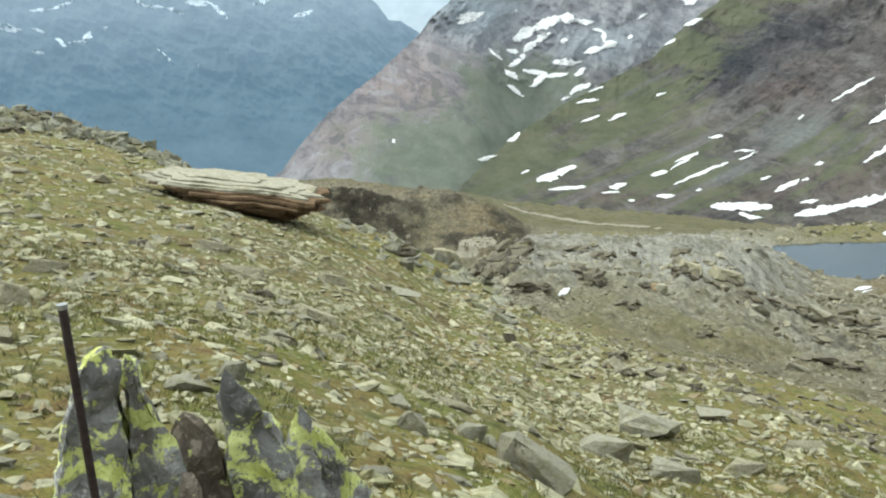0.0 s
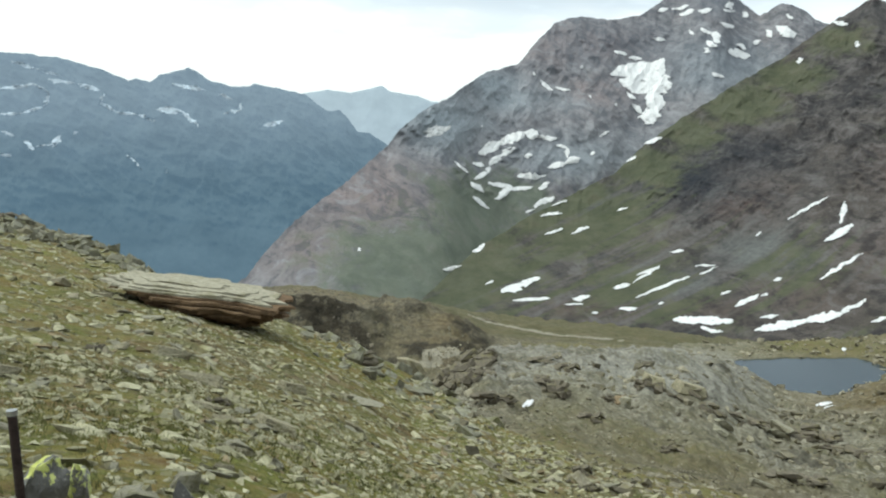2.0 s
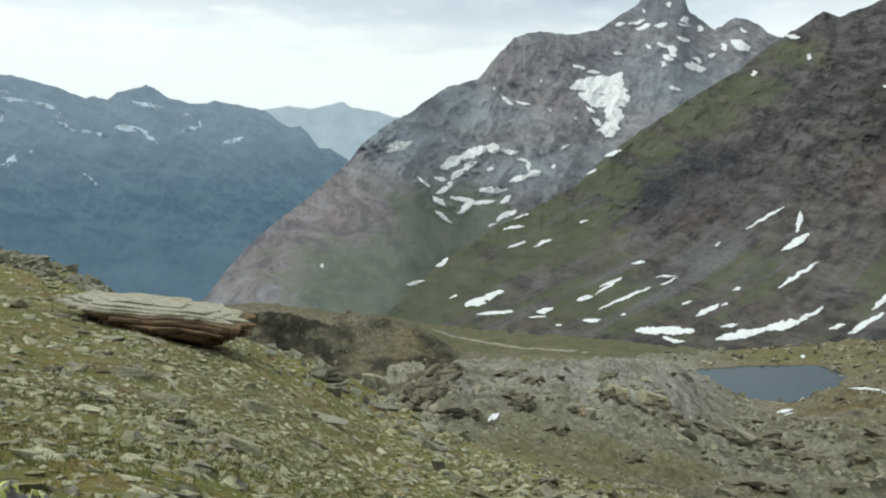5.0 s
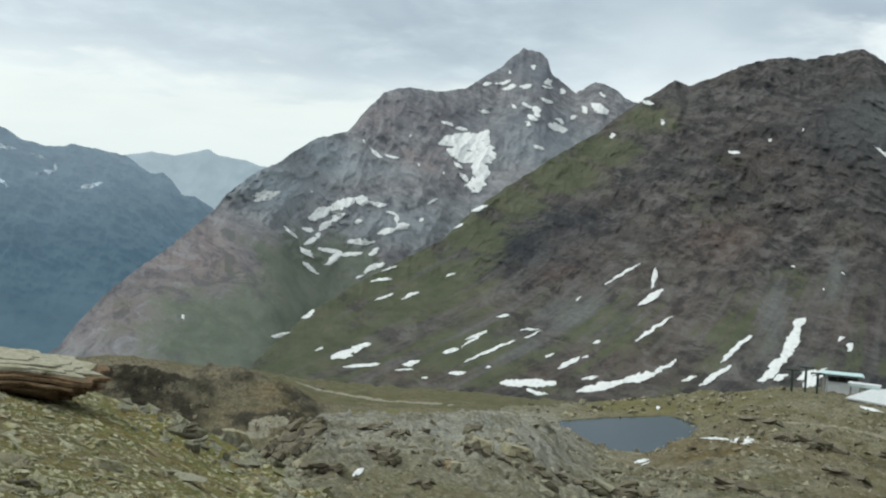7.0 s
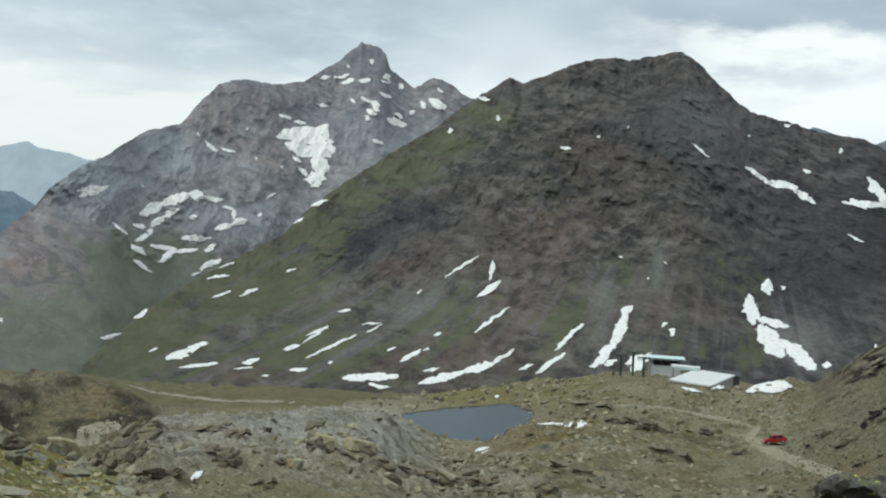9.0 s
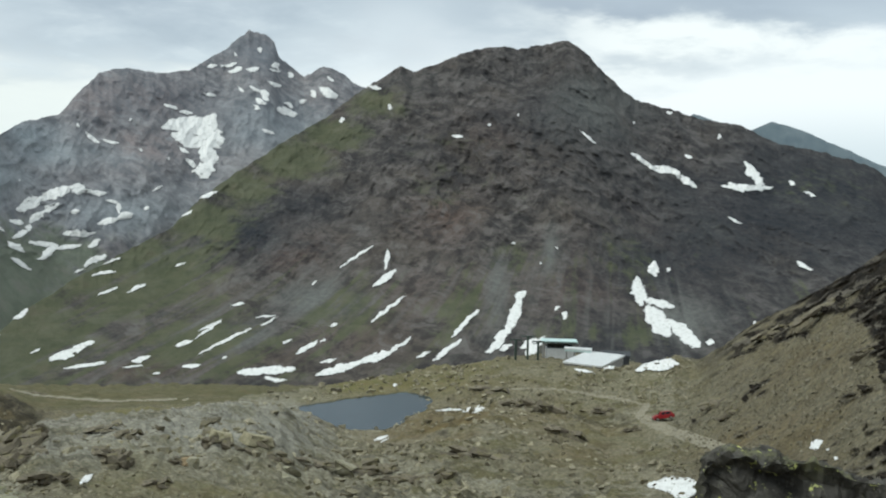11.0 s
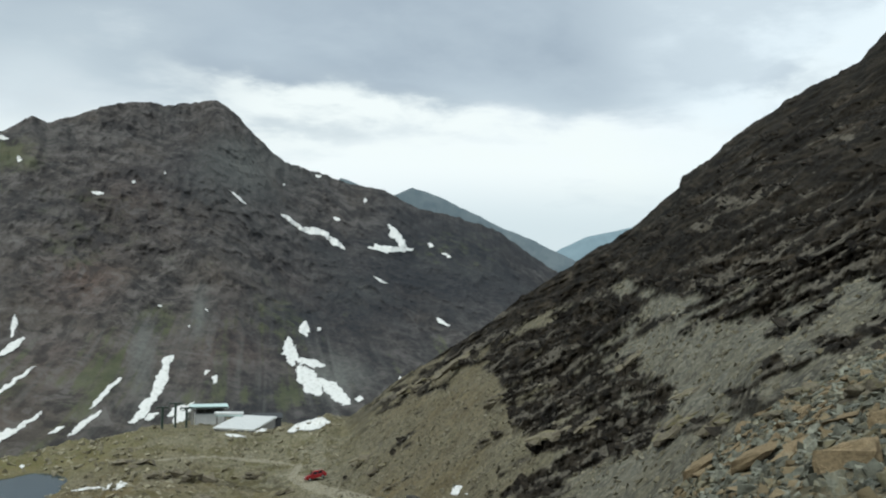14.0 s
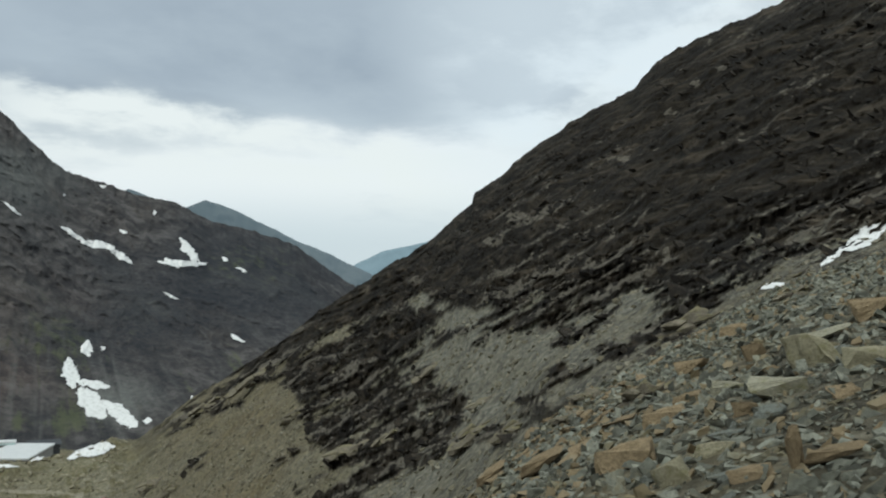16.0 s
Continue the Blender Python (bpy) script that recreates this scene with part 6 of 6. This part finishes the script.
boulder("dark", 49.2, -8.34, 2.13, 0.57)
boulder("dark", 66.3, -7.84, 2.13, 0.57)
boulder("dark", 65.7, -10.07, 3.19, 1.06)
boulder("dark", 57.8, -11.51, 2.84, 0.89)
boulder("dark", 62.9, -6.49, 2.13, 0.71)


def loose(kind, name, label, group, seed, count, az0, az1, r0, r1, small, large, keep=None):
    """Single loose slabs, each a thing of its own."""
    dice = random.Random(seed)
    for az, r, size, flat, tumble in spread(seed, count, az0, az1, r0, r1, small, large, 0.3, 0.2, 1.6, keep):
        ob = new(name, SHAPES[kind][dice.randrange(6)])
        lean = Vector((0, 0, 1)).rotation_difference(upright(az, r))
        turn = Euler((dice.gauss(0, 0.16), dice.gauss(0, 0.16), dice.uniform(0, 6.28))).to_quaternion()
        at = Vector((r * math.sin(radians(az)), r * math.cos(radians(az)), height_at(az, r) + size * 0.05))
        ob.matrix_world = Matrix.LocRotScale(at, lean @ turn, (size * 0.55, size * dice.uniform(0.28, 0.45), size * dice.uniform(0.10, 0.2)))
        tagged(ob, label, "stone", group)


loose("pale", "flat_stone", "pale flat schist stone lying in the turf", "flat stones on the hill", 41, 170, -29, 30, 4, 16, 0.14, 0.36, on_hill)
loose("grey", "turf_stone", "grey schist stone sunk in the turf", "grey stones on the hill", 42, 90, -29, 28, 6, 30, 0.2, 0.46, on_hill)
loose("tan", "rusty_stone", "rusty tan slab lying on the scree", "rusty slabs on the scree", 43, 150, 62, 82, 5, 26, 0.13, 0.46, lambda az, r, d: (r < edge_r(az) * 1.08) & (r > edge_r(az) * (0.35 + 0.04 * (az - 66))))
loose("slate", "slate_stone", "grey-green slab lying on the scree", "grey slabs on the scree", 44, 170, 66, 96, 4, 28, 0.12, 0.4, lambda az, r, d: r < edge_r(az) * 1.08)


# ---- the great slab on the hill ----
def jagged_plate(bm, dice, length, depth, z0, z1, shift, n=46):
    """One bed of rock: a ragged plate."""
    low, high = [], []
    for i in range(n):
        t = 2 * math.pi * i / n
        c, s = math.cos(t), math.sin(t)
        k = 1 + 0.20 * noise.noise((c * 1.7, s * 1.7, z0 * 3 + 2)) + 0.20 * noise.noise((c * 5, s * 5, z0 * 9 + shift)) + dice.uniform(-0.07, 0.07)
        x = length * 0.5 * k * math.copysign(abs(c) ** 0.7, c)
        y = depth * 0.5 * k * math.copysign(abs(s) ** 0.8, s) + shift
        wave = 0.03 * noise.noise((x * 0.9, y * 0.9, 3.3))
        low.append(bm.verts.new((x, y, z0 + wave)))
        high.append(bm.verts.new((x * 0.99, y * 0.99, z1 + wave + dice.uniform(-0.006, 0.006))))
    for i in range(n):
        j = (i + 1) % n
        bm.faces.new((low[i], low[j], high[j], high[i]))
    bm.faces.new(high)
    bm.faces.new(low[::-1])


def great_slab():
    dice = random.Random(8)
    az, r = -12.9, 20.2
    thing = new("slab_rock")
    base = Vector((r * math.sin(radians(az)), r * math.cos(radians(az)), height_at(az, r)))
    thing.matrix_world = Matrix.LocRotScale(base + Vector((0, 0, -0.05)), Euler((radians(2), radians(9), radians(11))), None)
    z = 0.0
    beds = ((2.0, 1.4, 0.10, 0.26), (2.4, 1.6, 0.10, 0.18), (2.75, 1.8, 0.10, 0.12), (3.0, 1.95, 0.10, 0.05), (3.3, 2.1, 0.08, 0.02), (3.6, 2.2, 0.06, -0.02),
            (3.85, 2.25, 0.045, -0.03), (3.75, 2.1, 0.04, 0.0), (3.2, 1.8, 0.03, 0.10), (2.7, 1.5, 0.03, 0.16), (1.9, 1.1, 0.03, 0.2))
    for i, (length, depth, thick, shift) in enumerate(beds):
        # each bed is split into thin, uneven leaves
        leaves = max(1, round(thick / 0.05))
        for _ in range(leaves):
            bm = bmesh.new()
            jagged_plate(bm, dice, length * dice.uniform(0.95, 1.03), depth * dice.uniform(0.90, 1.04), z, z + thick / leaves * 0.97, shift + dice.uniform(-0.07, 0.07))
            turn = Matrix.Rotation(radians(dice.uniform(-3, 3)), 4, "Z")
            for v in bm.verts:
                v.co = turn @ v.co
                v.co.x += (i - 5) * -0.10
                v.co.z += 0.09 * noise.noise((v.co.x * 1.1, v.co.y * 1.1, 5.0))
            bmesh.ops.recalc_face_normals(bm, faces=bm.faces)
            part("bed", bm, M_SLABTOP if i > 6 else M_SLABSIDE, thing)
            z += thick / leaves
    tagged(thing, "huge flat layered schist slab, pale above and brown beneath", "rock")


great_slab()


# ---- lichened fins of rock and the steel post beside the standpoint ----
def fin(thing, r, thick, outline, seed, mat):
    """An upright blade of rock: an outline of (azimuth, elevation), set r metres off and thick metres deep."""
    bm = bmesh.new()
    mid = sum(a for a, _ in outline) / len(outline)
    front = [bm.verts.new(spot(a, e, r)) for a, e in outline]
    rear = [bm.verts.new(spot(mid + (a - mid) * 0.8, e - 0.8, r + thick)) for a, e in outline]
    n = len(outline)
    bm.faces.new(front)
    bm.faces.new(rear[::-1])
    for i in range(n):
        bm.faces.new((front[(i + 1) % n], front[i], rear[i], rear[(i + 1) % n]))
    bmesh.ops.triangulate(bm, faces=bm.faces)
    for _ in range(6):
        long = [e for e in bm.edges if e.calc_length() > 0.04]
        if not long:
            break
        bmesh.ops.subdivide_edges(bm, edges=long, cuts=1)
        bmesh.ops.triangulate(bm, faces=[f for f in bm.faces if len(f.verts) > 3])
    bmesh.ops.recalc_face_normals(bm, faces=bm.faces)
    bm.normal_update()
    for v in bm.verts:
        p = v.co
        k = 0.034 * noise.fractal(p * 6 + Vector((seed, 0, 0)), 0.9, 2.1, 5)
        k += 0.045 * (abs(noise.noise(Vector((p.x * 9 - p.z * 2, p.y * 9, p.z * 1.6 + seed)))) - 0.25)
        v.co = p + v.normal * k
    return part("fin", bm, mat, thing)


def outcrop():
    thing = new("rock_outcrop")
    fin(thing, 2.45, 0.35, ((-27, -38), (-25.6, -29), (-24.6, -24.5), (-23.6, -21.6), (-22.6, -19.9), (-21.6, -19.5), (-20.9, -20.6), (-20.9, -26), (-20.4, -38)), 1.0, M_LICHEN)
    fin(thing, 2.55, 0.35, ((-20.7, -38), (-20.9, -28), (-20.5, -20.0), (-20.1, -20.3), (-19.7, -22.4), (-18.8, -24.2), (-18.0, -25.6), (-17.2, -29), (-16.6, -38)), 2.0, M_LICHEN)
    fin(thing, 2.42, 0.2, ((-18.4, -38), (-18.0, -30), (-17.6, -27.4), (-16.9, -27.6), (-15.8, -31), (-14.6, -38)), 3.0, M_BROWNFIN)
    fin(thing, 2.62, 0.3, ((-17.2, -38), (-17.9, -25.2), (-17.2, -24.2), (-16.0, -25.2), (-14.6, -28.6), (-13.0, -38)), 4.0, M_BROWNFIN)
    fin(thing, 2.55, 0.3, ((-14.2, -38), (-14.6, -28), (-14.7, -23), (-14.4, -21.6), (-13.6, -22.7), (-12.4, -24.0), (-11.3, -25.0), (-10.8, -27), (-10.4, -30), (-9.8, -38)), 5.0, M_LICHEN)
    fin(thing, 2.62, 0.25, ((-10.6, -38), (-10.5, -29), (-10.2, -25.6), (-9.7, -24.4), (-9.2, -25.2), (-8.7, -28), (-8.4, -38)), 6.0, M_LICHEN)
    fin(thing, 2.7, 0.25, ((-9.0, -38), (-9.0, -28), (-8.9, -25.4), (-8.2, -25.8), (-7.2, -27.4), (-5.8, -29.3), (-4.2, -38)), 7.0, M_LICHEN)
    tagged(thing, "upright fins of grey rock blotched with yellow lichen", "rock")


outcrop()


def rod(bm, a, b, radius, sides=12):
    d = b - a
    made = bmesh.ops.create_cone(bm, cap_ends=True, segments=sides, radius1=radius, radius2=radius, depth=d.length)
    bmesh.ops.transform(bm, matrix=Matrix.Translation((a + b) / 2) @ d.to_track_quat("Z", "Y").to_matrix().to_4x4(), verts=made["verts"])


def post():
    thing = new("steel_post")
    bm = bmesh.new()
    top, foot = spot(-23.75, -17.0, 2.2), spot(-22.35, -37.5, 2.2)
    rod(bm, foot, top, 0.0105)
    part("rod", bm, M_RUST, thing)
    bm = bmesh.new()
    rod(bm, top - (top - foot).normalized() * 0.004, top + (top - foot).normalized() * 0.008, 0.012)
    part("cap", bm, M_STEEL, thing, "bare steel tip")
    tagged(thing, "thin leaning rusty steel post beside the lichened rocks", "post")


post()


def black_boulder():
    thing = new("lichen_boulder")
    bm = bmesh.new()
    line = ((44.6, -33), (45.3, -18), (45.6, -15.5), (46.6, -14.9), (47.6, -15.2), (49.0, -15.0), (50.2, -15.7), (52.2, -15.3), (54.5, -15.8), (57, -16.2), (59.5, -18), (61, -33))
    front = [bm.verts.new(spot(a, e, 5.0)) for a, e in line]
    rear = [bm.verts.new(spot(52 + (a - 52) * 0.75, e - 1.0, 6.0)) for a, e in line]
    n = len(line)
    bm.faces.new(front)
    bm.faces.new(rear[::-1])
    for i in range(n):
        bm.faces.new((front[(i + 1) % n], front[i], rear[i], rear[(i + 1) % n]))
    bmesh.ops.triangulate(bm, faces=bm.faces)
    for _ in range(5):
        long = [e for e in bm.edges if e.calc_length() > 0.06]
        if long:
            bmesh.ops.subdivide_edges(bm, edges=long, cuts=1)
            bmesh.ops.triangulate(bm, faces=[f for f in bm.faces if len(f.verts) > 3])
    bmesh.ops.recalc_face_normals(bm, faces=bm.faces)
    bm.normal_update()
    for v in bm.verts:
        p = v.co
        v.co = p + v.normal * (0.11 * noise.fractal(p * 3.0, 0.7, 2.1, 6) + 0.07 * noise.noise(Vector((p.x * 2, p.y * 2, p.z * 9))))
    part("block", bm, M_BLACKLICHEN, thing)
    tagged(thing, "black rock ledge with green-yellow lichen on top", "rock")


black_boulder()


# ---- the lift station on the far rim ----
def box(bm, x0, y0, z0, x1, y1, z1, bevel=0.0):
    made = bmesh.ops.create_cube(bm, size=1, matrix=Matrix.LocRotScale(((x0 + x1) / 2, (y0 + y1) / 2, (z0 + z1) / 2), None, (x1 - x0, y1 - y0, z1 - z0)))
    if bevel:
        edges = list({e for v in made["verts"] for e in v.link_edges})
        bmesh.ops.bevel(bm, geom=edges, offset=bevel, segments=2, affect="EDGES")


def boxed(name, mat, parent, *size, bevel=0.0, label=""):
    bm = bmesh.new()
    box(bm, *size, bevel=bevel)
    return part(name, bm, mat, parent, label)


def at_place(name, az, r, turn, lift=0.0):
    thing = new(name)
    thing.matrix_world = pose(r * math.sin(radians(az)), r * math.cos(radians(az)), height_at(az, r) + lift, 0, 0, turn)
    return thing


def lift_hall():
    """The flat-roofed hall: local x along its long side."""
    near, far, side = spot(37.4, -10.44, 226), spot(38.9, -9.71, 243), spot(39.4, -10.75, 219.4)
    along, across = far - near, side - near
    length, width = Vector((along.x, along.y)).length, Vector((across.x, across.y)).length
    thing = new("lift_hall")
    mid = near + (along + across) / 2
    thing.matrix_world = pose(mid.x, mid.y, -44.15, 0, 0, math.degrees(math.atan2(along.y, along.x)))
    x, y = length / 2, width / 2
    for name, size in (("wall", (-x + 0.3, -y + 0.3, -3, x - 0.3, -y + 0.6, 3.3)), ("wall", (-x + 0.3, y - 0.6, -3, x - 0.3, y - 0.3, 3.3)),
                       ("wall", (-x + 0.3, -y + 0.62, -3, -x + 0.6, y - 0.62, 3.3)), ("wall", (x - 0.6, -y + 0.62, -3, x - 0.3, y - 0.62, 3.3))):
        boxed(name, M_CONCRETE, thing, *size)
    roof = boxed("roof", M_ROOF, thing, -x, -y, 3.32, x, y, 3.75, bevel=0.05, label="pale grey sheet roof")
    for i in range(1, 12):
        s = -x + i * length / 12
        boxed("seam", M_ROOF, roof, s - 0.05, -y + 0.1, 3.754, s + 0.05, y - 0.1, 3.80)
    boxed("gate", M_GATE, thing, -x + 0.24, -1.6, 0.0, -x + 0.296, 1.6, 2.6, label="grey roller gate")
    tagged(thing, "low concrete hall with a pale flat metal roof", "building")


def lift_terminal():
    """A low long terminal beyond the rim, its canopy showing above it."""
    place = spot(36.9, -9.5, 248)
    thing = new("lift_terminal")
    thing.matrix_world = pose(place.x, place.y, -44.5, 0, 0, -33)
    for x in (-4.2, 4.2):
        for y in (-1.6, 1.6):
            boxed("column", M_CONCRETE, thing, x - 0.2, y - 0.2, -9, x + 0.2, y + 0.2, 4.98)
    boxed("body", M_ROOF, thing, -3.6, -1.3, -9, 3.9, 1.5, 3.4)
    boxed("upper_wall", M_DARKWALL, thing, -3.2, -1.0, 3.42, 3.5, 1.2, 4.98, label="dark recessed upper wall")
    for x in (-3.0, -0.9, 1.2):
        boxed("window", M_DARKGLASS, thing, x, -1.07, 3.7, x + 1.7, -1.004, 4.6)
    canopy = boxed("canopy", M_TEALROOF, thing, -4.9, -2.4, 5.0, 4.9, 2.4, 5.55, bevel=0.12, label="pale teal lift canopy")
    boxed("stripe", M_DARKGLASS, canopy, -4.4, -2.47, 5.17, 4.4, -2.404, 5.36)
    tagged(thing, "long lift terminal with a pale teal canopy on columns", "building")
    place = spot(38.1, -9.8, 240)
    deck = new("loading_deck")
    deck.matrix_world = pose(place.x, place.y, -43.5, 0, 0, -42)
    boxed("deck", M_ROOF, deck, -3.6, -1.2, 3.5, 3.6, 1.2, 3.95, bevel=0.05)
    boxed("apron", M_TEALROOF, deck, -3.4, -1.27, 3.1, 3.4, -1.204, 3.5)
    for x in (-3.0, 3.0):
        boxed("prop", M_CONCRETE, deck, x - 0.2, -0.2, -9, x + 0.2, 0.2, 3.48)
    tagged(deck, "white loading deck beside the lift terminal", "platform")


def dark_shed():
    """A low dark shed beside the hall."""
    place = spot(40.4, -10.6, 243)
    thing = new("shed")
    thing.matrix_world = pose(place.x, place.y, place.z - 0.6, 0, 0, -38)
    for name, size in (("wall", (-3.6, -2.2, -4, 3.6, -1.95, 3.1)), ("wall", (-3.6, 1.95, -4, 3.6, 2.2, 3.1)), ("wall", (-3.6, -1.94, -4, -3.35, 1.94, 3.1)), ("wall", (3.35, -1.94, -4, 3.6, 1.94, 3.1))):
        boxed(name, M_DARKWALL, thing, *size)
    bm = bmesh.new()
    rows = [[bm.verts.new((x, y, z)) for x, y, z in ((e, -2.5, 3.1), (e, 0.0, 4.0), (e, 2.5, 3.1), (e, 2.5, 3.28), (e, 0.0, 4.18), (e, -2.5, 3.28))] for e in (-3.9, 3.9)]
    bm.faces.new(rows[0])
    bm.faces.new(rows[1][::-1])
    for i in range(6):
        bm.faces.new((rows[0][i], rows[0][(i + 1) % 6], rows[1][(i + 1) % 6], rows[1][i]))
    bmesh.ops.recalc_face_normals(bm, faces=bm.faces)
    part("roof", bm, M_DARKWALL, thing, "dark grey pitched roof")
    tagged(thing, "low dark grey shed behind the pale-roofed hall", "building")


def pylon(az, r, tall):
    thing = at_place("lift_pylon", az, r, -az)
    bm = bmesh.new()
    rod(bm, Vector((0, 0, -1.5)), Vector((0, 0, tall)), 0.28)
    part("mast", bm, M_GREENSTEEL, thing)
    boxed("crossarm", M_GREENSTEEL, thing, -1.6, -0.15, tall - 0.35, 1.6, 0.15, tall - 0.05, bevel=0.03)
    for x in (-1.45, 1.45):
        boxed("roller_box", M_GREENSTEEL, thing, x - 0.14, -0.8, tall - 0.62, x + 0.14, 0.8, tall - 0.37, bevel=0.04)
    tagged(thing, "dark green steel lift pylon with a crossarm", "pylon", "lift pylons")


lift_hall()
lift_terminal()
dark_shed()
pylon(34.2, 231, 5.4)
pylon(34.95, 231, 6.2)
pylon(35.6, 233, 5.8)


# ---- the parked red car ----
def car():
    az = 43.5
    r = seen_at(az, -13.75)
    thing = at_place("car", az, r, 130)
    n = upright(az, r)
    bm = bmesh.new()
    profile = ((-2.0, 0.28), (-2.05, 0.62), (-1.98, 0.92), (-1.75, 1.0), (-1.45, 1.46), (-0.2, 1.55), (0.35, 1.50), (0.95, 1.02), (1.75, 0.88), (2.02, 0.70), (2.05, 0.30))
    left = [bm.verts.new((x, 0.84 - 0.14 * max(0, z - 0.95) / 0.6, z)) for x, z in profile]
    right = [bm.verts.new((x, -0.84 + 0.14 * max(0, z - 0.95) / 0.6, z)) for x, z in profile]
    bm.faces.new(left)
    bm.faces.new(right[::-1])
    k = len(profile)
    for i in range(k):
        bm.faces.new((left[(i + 1) % k], left[i], right[i], right[(i + 1) % k]))
    bmesh.ops.recalc_face_normals(bm, faces=bm.faces)
    bmesh.ops.bevel(bm, geom=list(bm.edges), offset=0.06, segments=2, affect="EDGES")
    part("body", bm, M_RED, thing)
    for name, pts in (("windscreen", ((0.40, 1.44), (0.90, 1.06))), ("rear_window", ((-1.74, 1.06), (-1.48, 1.42)))):
        (x0, z0), (x1, z1) = pts
        push = 0.03 if name == "windscreen" else -0.03
        bm = bmesh.new()
        q = [bm.verts.new(c) for c in ((x0 + push, -0.62, z0 + 0.02), (x0 + push, 0.62, z0 + 0.02), (x1 + push, 0.66, z1 + 0.02), (x1 + push, -0.66, z1 + 0.02))]
        bm.faces.new(q)
        bmesh.ops.solidify(bm, geom=bm.faces[:], thickness=0.02)
        part(name, bm, M_DARKGLASS, thing)
    for s in (-1, 1):
        for x0, x1 in ((-1.35, -0.45), (-0.38, 0.45)):
            bm = bmesh.new()
            q = [bm.verts.new(c) for c in ((x0, s * 0.845, 1.0), (x1, s * 0.845, 1.0), (x1 - 0.12, s * 0.75, 1.42), (x0 + 0.06, s * 0.75, 1.42))]
            bm.faces.new(q)
            bmesh.ops.solidify(bm, geom=bm.faces[:], thickness=0.02)
            part("side_window", bm, M_DARKGLASS, thing)
        boxed("headlight", M_ROOF, thing, 1.96, s * 0.6 - 0.16, 0.62, 2.08, s * 0.6 + 0.16, 0.76, bevel=0.02, label="clear headlight")
        boxed("tail_light", M_RED, thing, -2.08, s * 0.66 - 0.1, 0.7, -1.98, s * 0.66 + 0.1, 0.95, bevel=0.02)
        boxed("mirror", M_RED, thing, 0.55, s * 0.92 - 0.08, 1.0, 0.7, s * 0.92 + 0.08, 1.12, bevel=0.02)
        for x in (-1.28, 1.28):
            bm = bmesh.new()
            rod(bm, Vector((x, s * 0.68, 0.30)), Vector((x, s * 0.87, 0.30)), 0.31, 24)
            wheel = part("wheel", bm, M_TYRE, thing)
            bm = bmesh.new()
            rod(bm, Vector((x, s * 0.86, 0.30)), Vector((x, s * 0.885, 0.30)), 0.19, 20)
            part("rim", bm, M_STEEL, wheel, "grey steel rim")
    for name, x in (("bumper", 2.0), ("bumper", -2.0)):
        boxed(name, M_TYRE, thing, x - 0.1, -0.78, 0.26, x + 0.1, 0.78, 0.42, bevel=0.04)
    lean = Vector((0, 0, 1)).rotation_difference(n)
    thing.matrix_world = Matrix.LocRotScale(thing.matrix_world.translation + Vector((0, 0, 0.03)), lean @ Euler((0, 0, radians(150))).to_quaternion(), None)
    tagged(thing, "small red hatchback car parked on the gravel road", "car")


car()


# ---- short turf between the stones ----
def turf():
    dice = np.random.RandomState(21)
    az, r = dice.uniform(-30, 34, 9000), np.sqrt(dice.uniform(2.2 ** 2, 12 ** 2, 9000))
    p = polar(az, r, heights(az, r))
    p = p[fractal(p * np.array((0.8, 0.8, 0)) + 1.0, 3) + dice.uniform(-0.2, 0.2, len(p)) > 0]
    p = np.repeat(p, 6, axis=0) + dice.normal(size=(len(p) * 6, 3)) * np.array((0.035, 0.035, 0))
    n = len(p)
    t = dice.uniform(0, 6.28, n)
    side = np.stack([np.sin(t), np.cos(t), 0 * t], -1) * 0.006
    sunk = np.array((0, 0, -0.01))
    tip = p + np.stack([dice.normal(size=n) * 0.03, dice.normal(size=n) * 0.03, dice.uniform(0.025, 0.075, n)], -1)
    verts = np.stack([p - side + sunk, p + side + sunk, tip], 1).reshape(-1, 3)
    me = mesh_from("grass", verts, np.arange(n * 3).reshape(-1, 3), M_GRASS)
    tagged(new("grass", me), "short dry alpine grass between the stones", "grass", kind="stuff")


turf()
